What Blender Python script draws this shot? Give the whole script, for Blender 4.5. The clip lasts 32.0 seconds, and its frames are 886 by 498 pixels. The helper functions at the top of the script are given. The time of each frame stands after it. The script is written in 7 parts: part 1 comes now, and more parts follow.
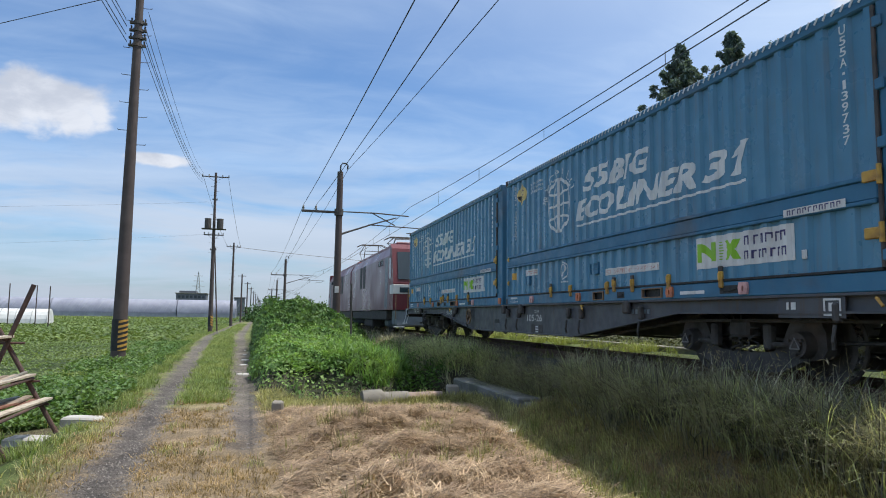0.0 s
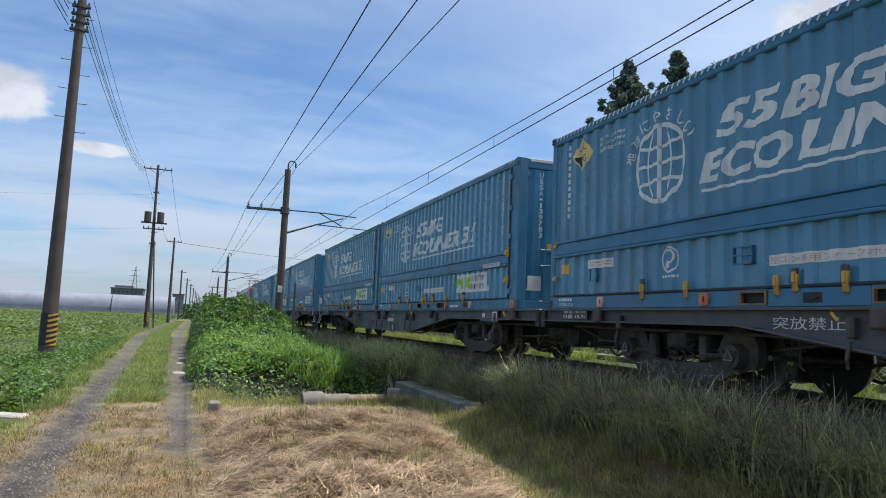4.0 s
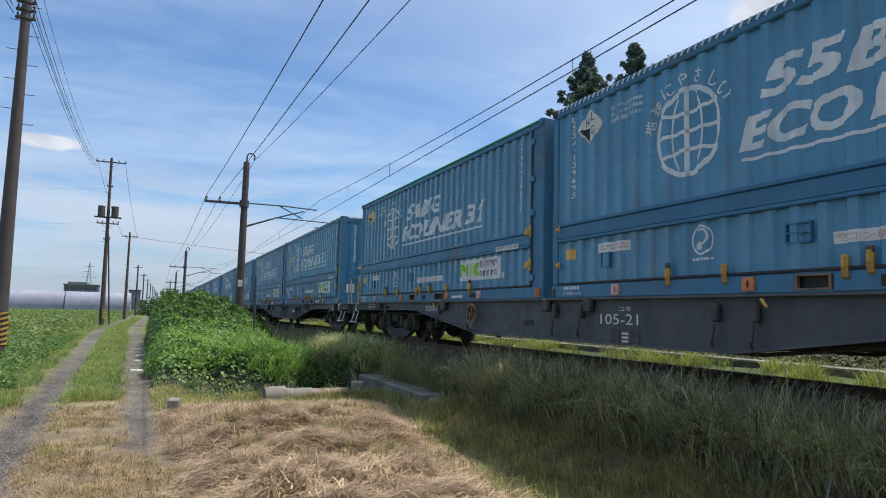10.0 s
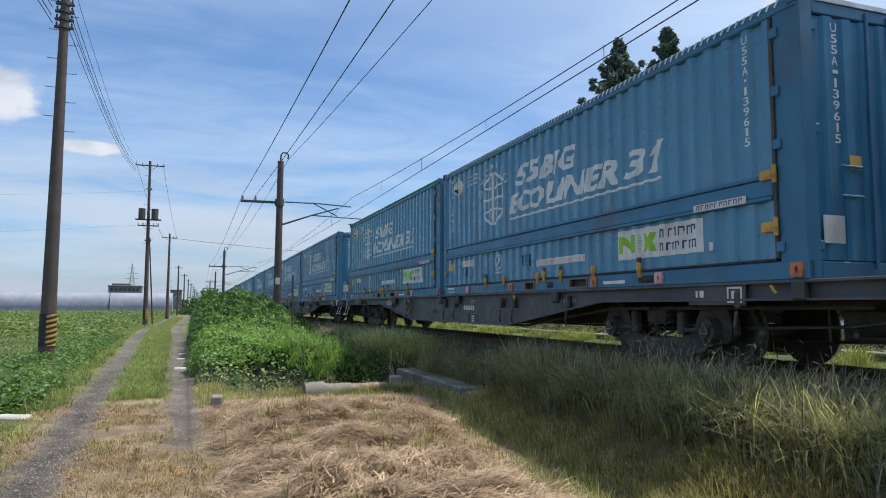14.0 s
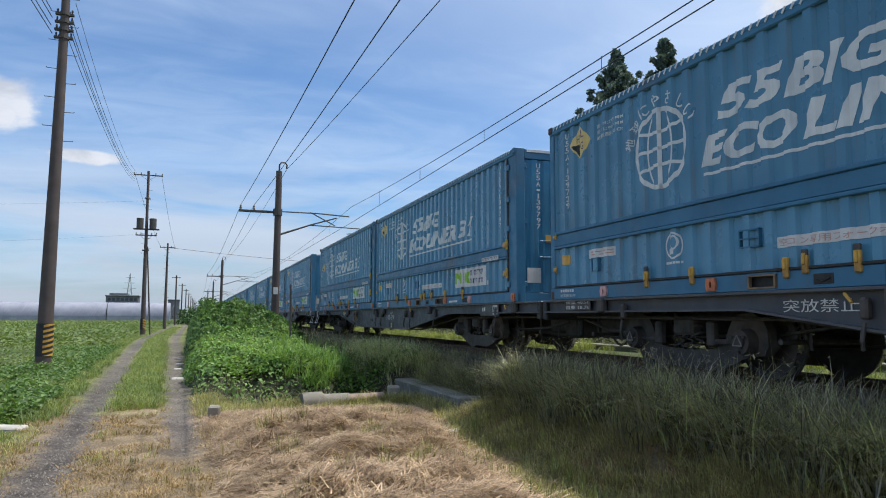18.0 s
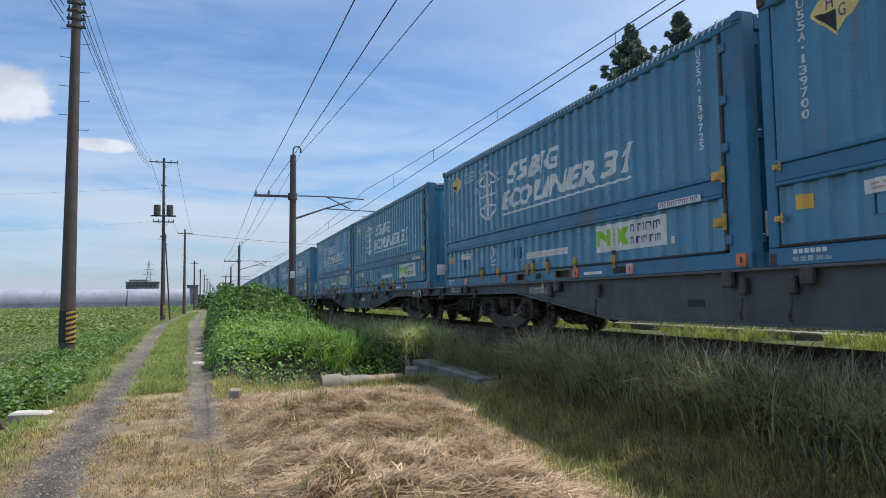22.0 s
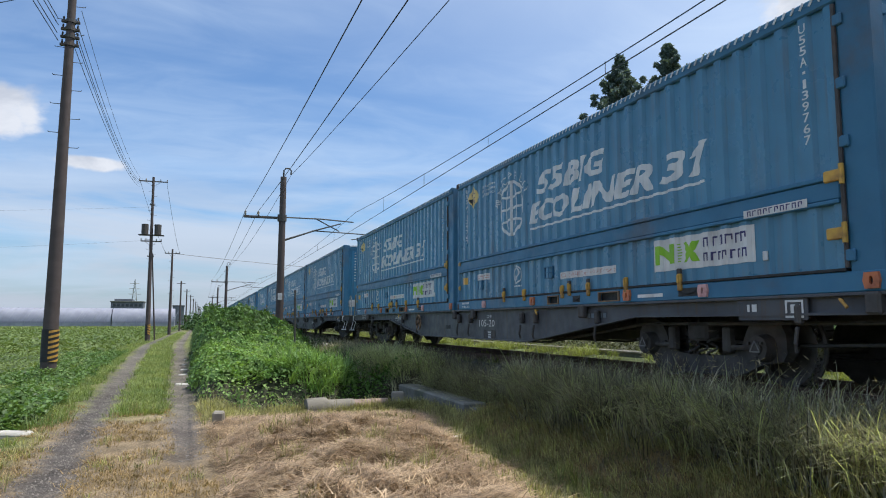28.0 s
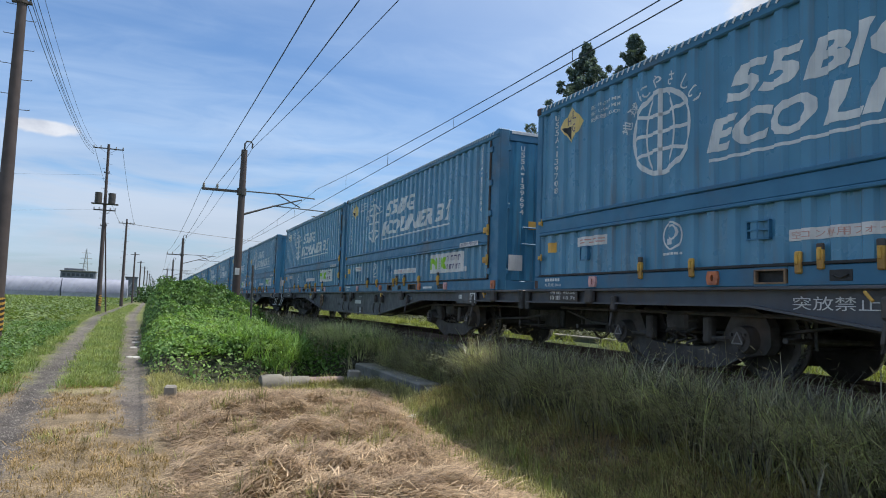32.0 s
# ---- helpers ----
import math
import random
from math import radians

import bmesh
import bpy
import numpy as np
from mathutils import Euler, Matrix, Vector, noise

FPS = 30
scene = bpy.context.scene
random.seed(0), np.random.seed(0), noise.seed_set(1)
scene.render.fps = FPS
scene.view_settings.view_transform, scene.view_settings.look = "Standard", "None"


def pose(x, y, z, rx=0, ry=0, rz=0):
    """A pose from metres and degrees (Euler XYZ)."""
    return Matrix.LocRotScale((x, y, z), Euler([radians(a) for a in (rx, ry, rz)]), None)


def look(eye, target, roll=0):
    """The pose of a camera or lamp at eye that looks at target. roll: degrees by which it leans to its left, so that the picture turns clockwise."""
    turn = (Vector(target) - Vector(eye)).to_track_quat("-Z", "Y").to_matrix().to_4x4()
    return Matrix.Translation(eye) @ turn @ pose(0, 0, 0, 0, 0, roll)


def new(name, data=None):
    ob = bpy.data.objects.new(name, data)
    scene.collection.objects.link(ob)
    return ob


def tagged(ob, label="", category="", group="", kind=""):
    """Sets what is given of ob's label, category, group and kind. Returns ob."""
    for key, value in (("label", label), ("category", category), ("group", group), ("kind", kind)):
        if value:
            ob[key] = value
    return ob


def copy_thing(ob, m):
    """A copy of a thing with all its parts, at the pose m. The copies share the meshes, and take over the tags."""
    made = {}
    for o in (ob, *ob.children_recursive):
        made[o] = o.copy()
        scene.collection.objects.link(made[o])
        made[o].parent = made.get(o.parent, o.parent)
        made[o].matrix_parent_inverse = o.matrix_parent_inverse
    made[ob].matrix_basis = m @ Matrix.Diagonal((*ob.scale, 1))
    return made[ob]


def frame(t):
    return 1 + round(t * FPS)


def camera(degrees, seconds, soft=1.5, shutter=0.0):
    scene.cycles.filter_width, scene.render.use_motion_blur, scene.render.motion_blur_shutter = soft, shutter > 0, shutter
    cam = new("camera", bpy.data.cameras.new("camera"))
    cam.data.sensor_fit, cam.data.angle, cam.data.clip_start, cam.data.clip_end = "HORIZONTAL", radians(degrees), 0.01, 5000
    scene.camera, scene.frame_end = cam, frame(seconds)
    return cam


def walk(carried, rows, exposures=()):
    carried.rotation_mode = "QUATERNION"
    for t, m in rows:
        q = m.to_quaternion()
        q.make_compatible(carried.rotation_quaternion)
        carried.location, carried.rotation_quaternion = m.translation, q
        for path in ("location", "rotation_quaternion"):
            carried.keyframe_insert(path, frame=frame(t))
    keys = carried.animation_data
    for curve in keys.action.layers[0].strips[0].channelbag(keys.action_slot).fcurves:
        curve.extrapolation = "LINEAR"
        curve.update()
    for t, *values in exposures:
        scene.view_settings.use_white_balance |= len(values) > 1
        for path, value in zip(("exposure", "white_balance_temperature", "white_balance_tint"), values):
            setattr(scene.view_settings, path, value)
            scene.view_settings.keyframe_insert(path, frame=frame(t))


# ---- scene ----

EYE_Z = 1.6
TURNS = [
    (0.0, 95.56, -0.71, -14.95), (0.5, 95.76, -0.87, -14.75), (1.0, 96.13, -1.92, -15.05), (1.5, 94.80, -2.02, -16.09),
    (2.0, 95.34, -1.95, -18.82), (2.5, 95.46, -2.27, -19.27), (3.0, 96.31, -2.42, -19.74), (3.5, 96.26, -2.69, -19.82),
    (5.5, 95.03, 0.29, -18.41), (6.0, 95.38, 0.42, -18.51), (6.5, 95.57, 0.80, -17.78), (7.0, 95.05, 0.98, -18.52),
    (7.5, 94.71, 0.65, -18.92), (8.0, 94.86, 0.04, -19.82), (8.5, 94.39, 0.07, -20.49), (9.0, 95.13, -0.87, -21.63),
    (9.5, 95.53, -1.18, -22.14), (10.0, 95.39, -1.35, -22.62), (10.5, 95.63, -1.54, -22.45), (11.0, 95.85, -1.36, -22.54),
    (11.5, 94.99, -0.98, -22.37), (12.0, 95.30, -1.19, -21.84), (12.5, 95.60, -1.46, -21.44), (13.0, 95.25, -0.64, -21.13),
    (13.5, 94.67, 0.11, -19.89), (15.5, 95.46, -0.84, -19.06), (16.0, 95.42, -1.33, -19.34), (16.5, 95.24, -0.64, -19.99),
    (17.0, 95.44, -0.46, -20.58), (17.5, 95.74, -0.41, -20.11), (18.0, 95.63, -0.15, -19.81), (18.5, 95.67, -0.22, -19.70),
    (19.0, 95.58, -0.18, -19.22), (19.5, 95.72, -0.04, -19.53), (20.0, 95.43, -0.01, -19.40), (20.5, 94.43, 0.68, -19.36),
    (21.0, 94.59, 0.20, -18.54), (21.5, 94.29, 0.41, -18.29), (22.0, 94.07, 0.79, -18.46), (22.5, 94.38, 0.67, -18.06),
    (23.0, 94.90, 0.63, -18.06), (23.5, 94.82, 0.48, -18.62), (24.0, 94.32, 0.38, -18.98), (24.5, 94.09, -0.18, -19.57),
    (25.0, 94.50, -0.37, -20.60), (25.5, 94.65, -0.40, -21.10), (27.5, 95.37, 0.14, -19.20), (28.0, 96.08, -0.09, -19.46),
    (28.5, 95.36, -1.21, -19.96), (29.0, 95.59, -0.92, -19.89), (29.5, 95.65, -1.22, -19.46), (30.0, 95.65, -1.32, -20.28),
    (30.5, 96.35, -1.42, -20.88), (31.0, 96.71, -1.71, -21.61), (31.5, 95.40, -2.14, -22.61), (32.0, 94.57, -1.89, -22.88),
]
cam = camera(65.45, 32.0, soft=1.0, shutter=0.0)
walk(cam, [(t, pose(0, 0, EYE_Z, rx, ry, rz)) for t, rx, ry, rz in TURNS])

# ---- light ----
SUN_DIR = Vector((0.42, -0.05, 1.0)).normalized()
sun = new("sun", bpy.data.lights.new("sun", "SUN"))
sun.data.energy, sun.data.angle, sun.data.color = 4.6, radians(0.6), (1.0, 0.95, 0.87)
sun.matrix_world = look((0, 0, 60), Vector((0, 0, 60)) - SUN_DIR)
scene.view_settings.exposure = 0.0
scene.view_settings.use_white_balance = True
scene.view_settings.white_balance_temperature = 6400.0


class Nodes:
    """Small helper to write node trees."""

    def __init__(self, tree):
        self.tree, self.nodes, self.links = tree, tree.nodes, tree.links

    def add(self, kind, **values):
        node = self.nodes.new(kind)
        for key, value in values.items():
            if key == "blend":
                node.data_type, node.blend_type = "RGBA", value
            elif key == "op":
                node.operation = value
            elif key == "noise_type":
                node.noise_type = value
        return node

    def link(self, a, b):
        self.links.new(a, b)

    def value(self, socket, v):
        if isinstance(v, bpy.types.NodeSocket):
            self.links.new(v, socket)
        else:
            socket.default_value = v

    def noise(self, vector, scale, detail=4.0, rough=0.55, distort=0.0):
        n = self.add("ShaderNodeTexNoise")
        self.link(vector, n.inputs["Vector"])
        n.inputs["Scale"].default_value, n.inputs["Detail"].default_value = scale, detail
        n.inputs["Roughness"].default_value, n.inputs["Distortion"].default_value = rough, distort
        return n.outputs["Fac"]

    def ramp(self, fac, a, b, va=0.0, vb=1.0):
        n = self.add("ShaderNodeMapRange")
        n.interpolation_type = "SMOOTHSTEP"
        self.value(n.inputs["Value"], fac)
        for key, v in (("From Min", a), ("From Max", b), ("To Min", va), ("To Max", vb)):
            n.inputs[key].default_value = v
        return n.outputs["Result"]

    def math(self, op, a, b=0.0):
        n = self.add("ShaderNodeMath", op=op)
        self.value(n.inputs[0], a)
        self.value(n.inputs[1], b)
        return n.outputs[0]

    def mix(self, fac, a, b, blend="MIX"):
        n = self.add("ShaderNodeMix", blend=blend)
        self.value(n.inputs["Factor"], fac)
        for socket, v in ((n.inputs[6], a), (n.inputs[7], b)):
            self.value(socket, v if isinstance(v, bpy.types.NodeSocket) else (*v, 1.0))
        return n.outputs[2]

    def stretch(self, vector, scale, move=(0, 0, 0), turn=(0, 0, 0)):
        n = self.add("ShaderNodeMapping")
        self.link(vector, n.inputs["Vector"])
        n.inputs["Scale"].default_value, n.inputs["Location"].default_value = scale, move
        n.inputs["Rotation"].default_value = turn
        return n.outputs["Vector"]


def make_world():
    world = bpy.data.worlds.new("sky")
    scene.world = world
    world.use_nodes = True
    n = Nodes(world.node_tree)
    n.nodes.clear()
    sky = n.add("ShaderNodeTexSky")
    sky.sky_type, sky.sun_disc = "NISHITA", False
    sky.sun_elevation = math.asin(SUN_DIR.z)
    sky.sun_rotation = math.atan2(SUN_DIR.x, SUN_DIR.y)
    sky.air_density, sky.dust_density, sky.ozone_density = 1.0, 1.0, 2.0
    way = n.add("ShaderNodeTexCoord").outputs["Generated"]
    part_xyz = n.add("ShaderNodeSeparateXYZ")
    n.link(way, part_xyz.inputs[0])
    up = part_xyz.outputs["Z"]
    # the cloud sheet lies at a height: divide by the way's rise
    rise = n.math("ADD", n.math("MAXIMUM", up, 0.0), 0.12)
    flat = n.add("ShaderNodeCombineXYZ")
    n.link(n.math("DIVIDE", part_xyz.outputs["X"], rise), flat.inputs[0])
    n.link(n.math("DIVIDE", part_xyz.outputs["Y"], rise), flat.inputs[1])
    sheet = flat.outputs[0]
    long_wisps = n.noise(n.stretch(sheet, (0.55, 1.5, 1), (3.1, 0.4, 0), (0, 0, 0.75)), 0.62, 5, 0.48, 1.1)
    fine_wisps = n.noise(n.stretch(sheet, (1.2, 1.9, 1), (0, 0, 0), (0, 0, 0.9)), 2.2, 7, 0.58, 0.8)
    cirrus = n.math("ADD", n.math("MULTIPLY", long_wisps, 0.76), n.math("MULTIPLY", fine_wisps, 0.24))
    veil = n.ramp(cirrus, 0.36, 0.68, 0.02, 0.52)
    low = n.ramp(up, 0.09, 0.27, 0.68, 0.0)
    bank = n.ramp(n.noise(n.stretch(way, (1.0, 1.0, 4.5)), 3.4, 6, 0.55, 0.6), 0.38, 0.58)
    # the thin cloud is brighter round the sun
    to_sun = n.add("ShaderNodeVectorMath", op="DOT_PRODUCT")
    n.link(way, to_sun.inputs[0])
    to_sun.inputs[1].default_value = SUN_DIR
    bright = n.ramp(to_sun.outputs["Value"], 0.26, 1.0, 0.0, 0.85)
    # one heaped cloud over the field, and one over the far woods behind the train
    heap = 0.0
    for centre, size, squash in CLOUDS:
        to = n.add("ShaderNodeVectorMath", op="SUBTRACT")
        n.link(way, to.inputs[0])
        to.inputs[1].default_value = centre
        length = n.add("ShaderNodeVectorMath", op="LENGTH")
        n.link(n.stretch(to.outputs[0], (1, 1, squash)), length.inputs[0])
        ragged = n.math("ADD", length.outputs["Value"], n.math("MULTIPLY", n.noise(n.stretch(way, (1, 1, 1.6)), 13.0, 6, 0.52, 0.2), size * 1.3))
        heap = n.math("MAXIMUM", heap, n.ramp(ragged, size * 1.02, size * 1.30, 1.0, 0.0))
    colour = n.mix(veil, n.mix(1.0, sky.outputs[0], (0.70, 0.92, 1.13), "MULTIPLY"), (5.3, 6.4, 7.8))
    colour = n.mix(bright, colour, (7.6, 8.3, 9.0))
    colour = n.mix(n.math("MULTIPLY", bank, low), colour, (4.7, 5.1, 5.85))
    colour = n.mix(n.ramp(up, -0.02, 0.16, 0.55, 0.0), colour, (3.3, 3.75, 4.55))
    colour = n.mix(n.math("MULTIPLY", heap, 0.85), colour, n.mix(n.ramp(n.noise(n.stretch(way, (1, 1, 1.8), (0, 0, 0.02)), 9.0, 6, 0.6, 0.4), 0.35, 0.62), (4.6, 4.8, 5.3), (6.5, 6.6, 6.9)))
    back = n.add("ShaderNodeBackground")
    n.link(colour, back.inputs["Color"])
    back.inputs["Strength"].default_value = 0.135
    out = n.add("ShaderNodeOutputWorld")
    n.link(back.outputs[0], out.inputs["Surface"])


CLOUDS = [((-0.262, 0.930, 0.255), 0.150, 2.3), ((-0.135, 0.970, 0.203), 0.075, 4.2), ((0.685, 0.62, 0.385), 0.085, 1.6)]
make_world()


# ---- materials ----
def material(name, c1, c2=None, scale=6.0, rough=0.7, metal=0.0, bump=0.15, bump_scale=60.0, dirt=None, dirt_amount=0.4,
             streak=False, island=0.0, lots=0.0, spec=0.4, coord="Object", thin=0.0):
    """Two tones by noise, an optional layer of dirt (in streaks that run down), fine relief, chance shifts piece by piece."""
    m = bpy.data.materials.new(name)
    m.use_nodes = True
    n = Nodes(m.node_tree)
    shader = n.nodes["Principled BSDF"]
    where = n.add("ShaderNodeTexCoord").outputs[coord]
    c2 = c2 or tuple(v * 0.75 for v in c1)
    colour = n.mix(n.ramp(n.noise(where, scale, 5), 0.32, 0.68), c1, c2)
    if island:
        geo = n.add("ShaderNodeNewGeometry")
        chance = n.math("ADD", n.math("MULTIPLY", geo.outputs["Random Per Island"], 2 * island), 1 - island)
        gray = n.add("ShaderNodeCombineXYZ")
        for k in range(3):
            n.link(chance, gray.inputs[k])
        colour = n.mix(1.0, colour, gray.outputs[0], "MULTIPLY")
    if lots:
        info = n.add("ShaderNodeObjectInfo")
        chance = n.math("ADD", n.math("MULTIPLY", info.outputs["Random"], 2 * lots), 1 - lots)
        gray = n.add("ShaderNodeCombineXYZ")
        for k in range(3):
            n.link(chance, gray.inputs[k])
        colour = n.mix(1.0, colour, gray.outputs[0], "MULTIPLY")
    if dirt:
        w2 = n.stretch(where, (9, 9, 0.7)) if streak else where
        spots = n.ramp(n.noise(w2, 1.2 if streak else scale * 0.4, 6, 0.65), 0.48, 0.72)
        patches = n.ramp(n.noise(where, 0.9, 3), 0.35, 0.65, 0.35, 1.0)
        colour = n.mix(n.math("MULTIPLY", n.math("MULTIPLY", spots, patches), dirt_amount), colour, dirt)
    n.link(colour, shader.inputs["Base Color"])
    n.link(n.ramp(n.noise(where, scale * 3, 3), 0.3, 0.7, max(rough - 0.12, 0.05), min(rough + 0.12, 1.0)), shader.inputs["Roughness"])
    shader.inputs["Metallic"].default_value = metal
    shader.inputs["Specular IOR Level"].default_value = spec
    if bump:
        b = n.add("ShaderNodeBump")
        b.inputs["Strength"].default_value, b.inputs["Distance"].default_value = bump, 0.02
        n.link(n.noise(where, bump_scale, 4), b.inputs["Height"])
        n.link(b.outputs[0], shader.inputs["Normal"])
    if thin:
        # leaves let light through
        glow = n.add("ShaderNodeBsdfTranslucent")
        n.link(n.mix(1.0, colour, (1.25, 1.3, 0.6), "MULTIPLY"), glow.inputs["Color"])
        both = n.add("ShaderNodeMixShader")
        both.inputs[0].default_value = thin
        n.link(shader.outputs[0], both.inputs[1])
        n.link(glow.outputs[0], both.inputs[2])
        n.link(both.outputs[0], n.nodes["Material Output"].inputs["Surface"])
    return m


M = {}
M["blue"] = material("container_blue", (0.074, 0.246, 0.384), (0.060, 0.206, 0.330), 1.2, 0.36, dirt=(0.15, 0.14, 0.13), dirt_amount=0.55,
                     streak=True, bump=0.05, bump_scale=25, lots=0.10, spec=0.65)
M["blue_rail"] = material("container_rail_blue", (0.048, 0.178, 0.305), (0.041, 0.148, 0.256), 2.5, 0.48, dirt=(0.11, 0.09, 0.08), dirt_amount=0.55, bump=0.06, lots=0.08)
M["end_blue"] = material("container_end_blue", (0.060, 0.228, 0.372), (0.048, 0.186, 0.312), 1.5, 0.5, dirt=(0.09, 0.09, 0.10), dirt_amount=0.5, streak=True, bump=0.05, spec=0.25)
M["white"] = material("marking_white", (0.74, 0.75, 0.74), (0.60, 0.62, 0.63), 4.0, 0.55, dirt=(0.20, 0.27, 0.33), dirt_amount=0.5, streak=True, bump=0.03)
M["label_white"] = material("sticker_white", (0.74, 0.73, 0.71), (0.62, 0.60, 0.58), 5.0, 0.5, dirt=(0.35, 0.33, 0.31), dirt_amount=0.45, streak=True, bump=0.03)
M["logo_green"] = material("sticker_green", (0.28, 0.55, 0.03), (0.24, 0.48, 0.04), 5.0, 0.5, bump=0.02)
M["logo_ink"] = material("sticker_ink", (0.05, 0.045, 0.16), (0.06, 0.05, 0.13), 5.0, 0.5, bump=0.02)
M["red_ink"] = material("sticker_red_ink", (0.58, 0.30, 0.25), (0.54, 0.33, 0.28), 5.0, 0.5, bump=0.02)
M["yellow"] = material("latch_yellow", (0.62, 0.37, 0.07), (0.50, 0.27, 0.06), 9.0, 0.55, dirt=(0.16, 0.09, 0.05), dirt_amount=0.7, bump=0.08, lots=0.15)
M["hlg_yellow"] = material("diamond_yellow", (0.80, 0.60, 0.22), (0.72, 0.52, 0.19), 4.0, 0.5, dirt=(0.5, 0.45, 0.35), dirt_amount=0.4, bump=0.02)
M["patch_yellow"] = material("sticker_amber", (0.80, 0.46, 0.09), (0.70, 0.39, 0.08), 6.0, 0.5, dirt=(0.4, 0.3, 0.2), dirt_amount=0.35, bump=0.02)
M["hlg_pale"] = material("diamond_faded", (0.72, 0.70, 0.60), (0.66, 0.62, 0.50), 4.0, 0.5, dirt=(0.4, 0.4, 0.4), dirt_amount=0.4, bump=0.02)
M["orange"] = material("lifting_plate_orange", (0.62, 0.20, 0.08), (0.50, 0.16, 0.08), 9.0, 0.55, dirt=(0.15, 0.07, 0.05), dirt_amount=0.6, bump=0.08, lots=0.15)
M["pink"] = material("lifting_plate_faded", (0.72, 0.42, 0.40), (0.60, 0.32, 0.30), 9.0, 0.6, dirt=(0.2, 0.1, 0.1), dirt_amount=0.5, bump=0.05)
M["dark"] = material("dark_iron", (0.088, 0.080, 0.076), (0.056, 0.052, 0.050), 7.0, 0.7, dirt=(0.13, 0.085, 0.060), dirt_amount=0.6, bump=0.15)
M["black"] = material("rubber_black", (0.022, 0.022, 0.023), (0.032, 0.032, 0.032), 7.0, 0.6, bump=0.1)
M["frame"] = material("wagon_grey_paint", (0.095, 0.099, 0.111), (0.072, 0.073, 0.082), 2.2, 0.55, dirt=(0.105, 0.075, 0.058), dirt_amount=0.8, streak=True, bump=0.08, lots=0.12)
M["bogie"] = material("bogie_dust_iron", (0.100, 0.090, 0.082), (0.053, 0.047, 0.043), 4.0, 0.85, dirt=(0.12, 0.080, 0.058), dirt_amount=0.6, bump=0.25, bump_scale=90)
M["wheel"] = material("wheel_steel", (0.110, 0.094, 0.084), (0.070, 0.060, 0.054), 6.0, 0.6, metal=0.3, bump=0.1)
M["tread"] = material("polished_tread", (0.55, 0.54, 0.52), (0.40, 0.39, 0.38), 8.0, 0.3, metal=0.9, bump=0.02)
M["step_white"] = material("step_white_paint", (0.74, 0.75, 0.76), (0.55, 0.55, 0.56), 9.0, 0.5, dirt=(0.2, 0.17, 0.14), dirt_amount=0.5, bump=0.06)
M["pocket"] = material("pocket_tan", (0.26, 0.17, 0.10), (0.16, 0.11, 0.08), 9.0, 0.7, bump=0.1)
M["pocket_pale"] = material("chalky_paint", (0.30, 0.28, 0.26), (0.19, 0.17, 0.16), 9.0, 0.7, bump=0.1)
M["stone"] = material("road_gravel", (0.175, 0.156, 0.143), (0.105, 0.095, 0.087), 9.0, 0.9, island=0.4, bump=0.2)
M["steel"] = material("galvanised_tube", (0.34, 0.36, 0.36), (0.22, 0.24, 0.23), 10.0, 0.5, metal=0.3, dirt=(0.10, 0.08, 0.06), dirt_amount=0.5, bump=0.05)
M["rail_ochre"] = material("dull_yellow_tube", (0.36, 0.27, 0.10), (0.24, 0.17, 0.07), 10.0, 0.55, dirt=(0.12, 0.08, 0.05), dirt_amount=0.6, bump=0.05)
M["tarp_green"] = material("roof_edge_green", (0.03, 0.33, 0.16), (0.025, 0.26, 0.13), 3.0, 0.5, bump=0.06)
M["loco_red"] = material("engine_red", (0.165, 0.070, 0.092), (0.150, 0.066, 0.086), 0.12, 0.36, spec=0.35, bump=0.0)
M["cab_red"] = material("cab_dark_red", (0.156, 0.036, 0.042), (0.126, 0.030, 0.036), 1.2, 0.4, dirt=(0.10, 0.06, 0.06), dirt_amount=0.4, bump=0.02)
M["loco_white"] = material("engine_white", (0.70, 0.70, 0.68), (0.6, 0.6, 0.58), 2.0, 0.4, dirt=(0.3, 0.28, 0.26), dirt_amount=0.5, bump=0.03)
M["loco_grey"] = material("engine_grey", (0.18, 0.22, 0.25), (0.14, 0.17, 0.2), 2.0, 0.45, dirt=(0.1, 0.08, 0.07), dirt_amount=0.5, bump=0.04)
M["glass"] = material("dark_window_glass", (0.03, 0.045, 0.055), (0.025, 0.04, 0.05), 1.0, 0.08, bump=0.0, spec=0.6)
M["rail"] = material("rail_rust", (0.14, 0.085, 0.055), (0.10, 0.06, 0.04), 20.0, 0.75, bump=0.15)
M["concrete"] = material("weathered_concrete", (0.29, 0.262, 0.222), (0.20, 0.182, 0.152), 3.0, 0.85, dirt=(0.09, 0.09, 0.07), dirt_amount=0.8, bump=0.35, bump_scale=45)
M["pale_concrete"] = material("bleached_concrete", (0.52, 0.50, 0.46), (0.40, 0.38, 0.35), 4.0, 0.85, dirt=(0.2, 0.19, 0.15), dirt_amount=0.5, bump=0.3, bump_scale=45)
M["concrete_dark"] = material("damp_concrete", (0.22, 0.215, 0.20), (0.15, 0.15, 0.135), 2.5, 0.88, dirt=(0.07, 0.08, 0.05), dirt_amount=0.8, bump=0.4, bump_scale=40)
M["pole"] = material("pole_concrete", (0.099, 0.077, 0.072), (0.077, 0.059, 0.056), 1.6, 0.8, dirt=(0.06, 0.05, 0.045), dirt_amount=0.6, streak=True, bump=0.15, bump_scale=70)
M["clay"] = material("clay_pipe", (0.37, 0.26, 0.22), (0.29, 0.21, 0.175), 5.0, 0.75, dirt=(0.15, 0.13, 0.11), dirt_amount=0.7, bump=0.25)
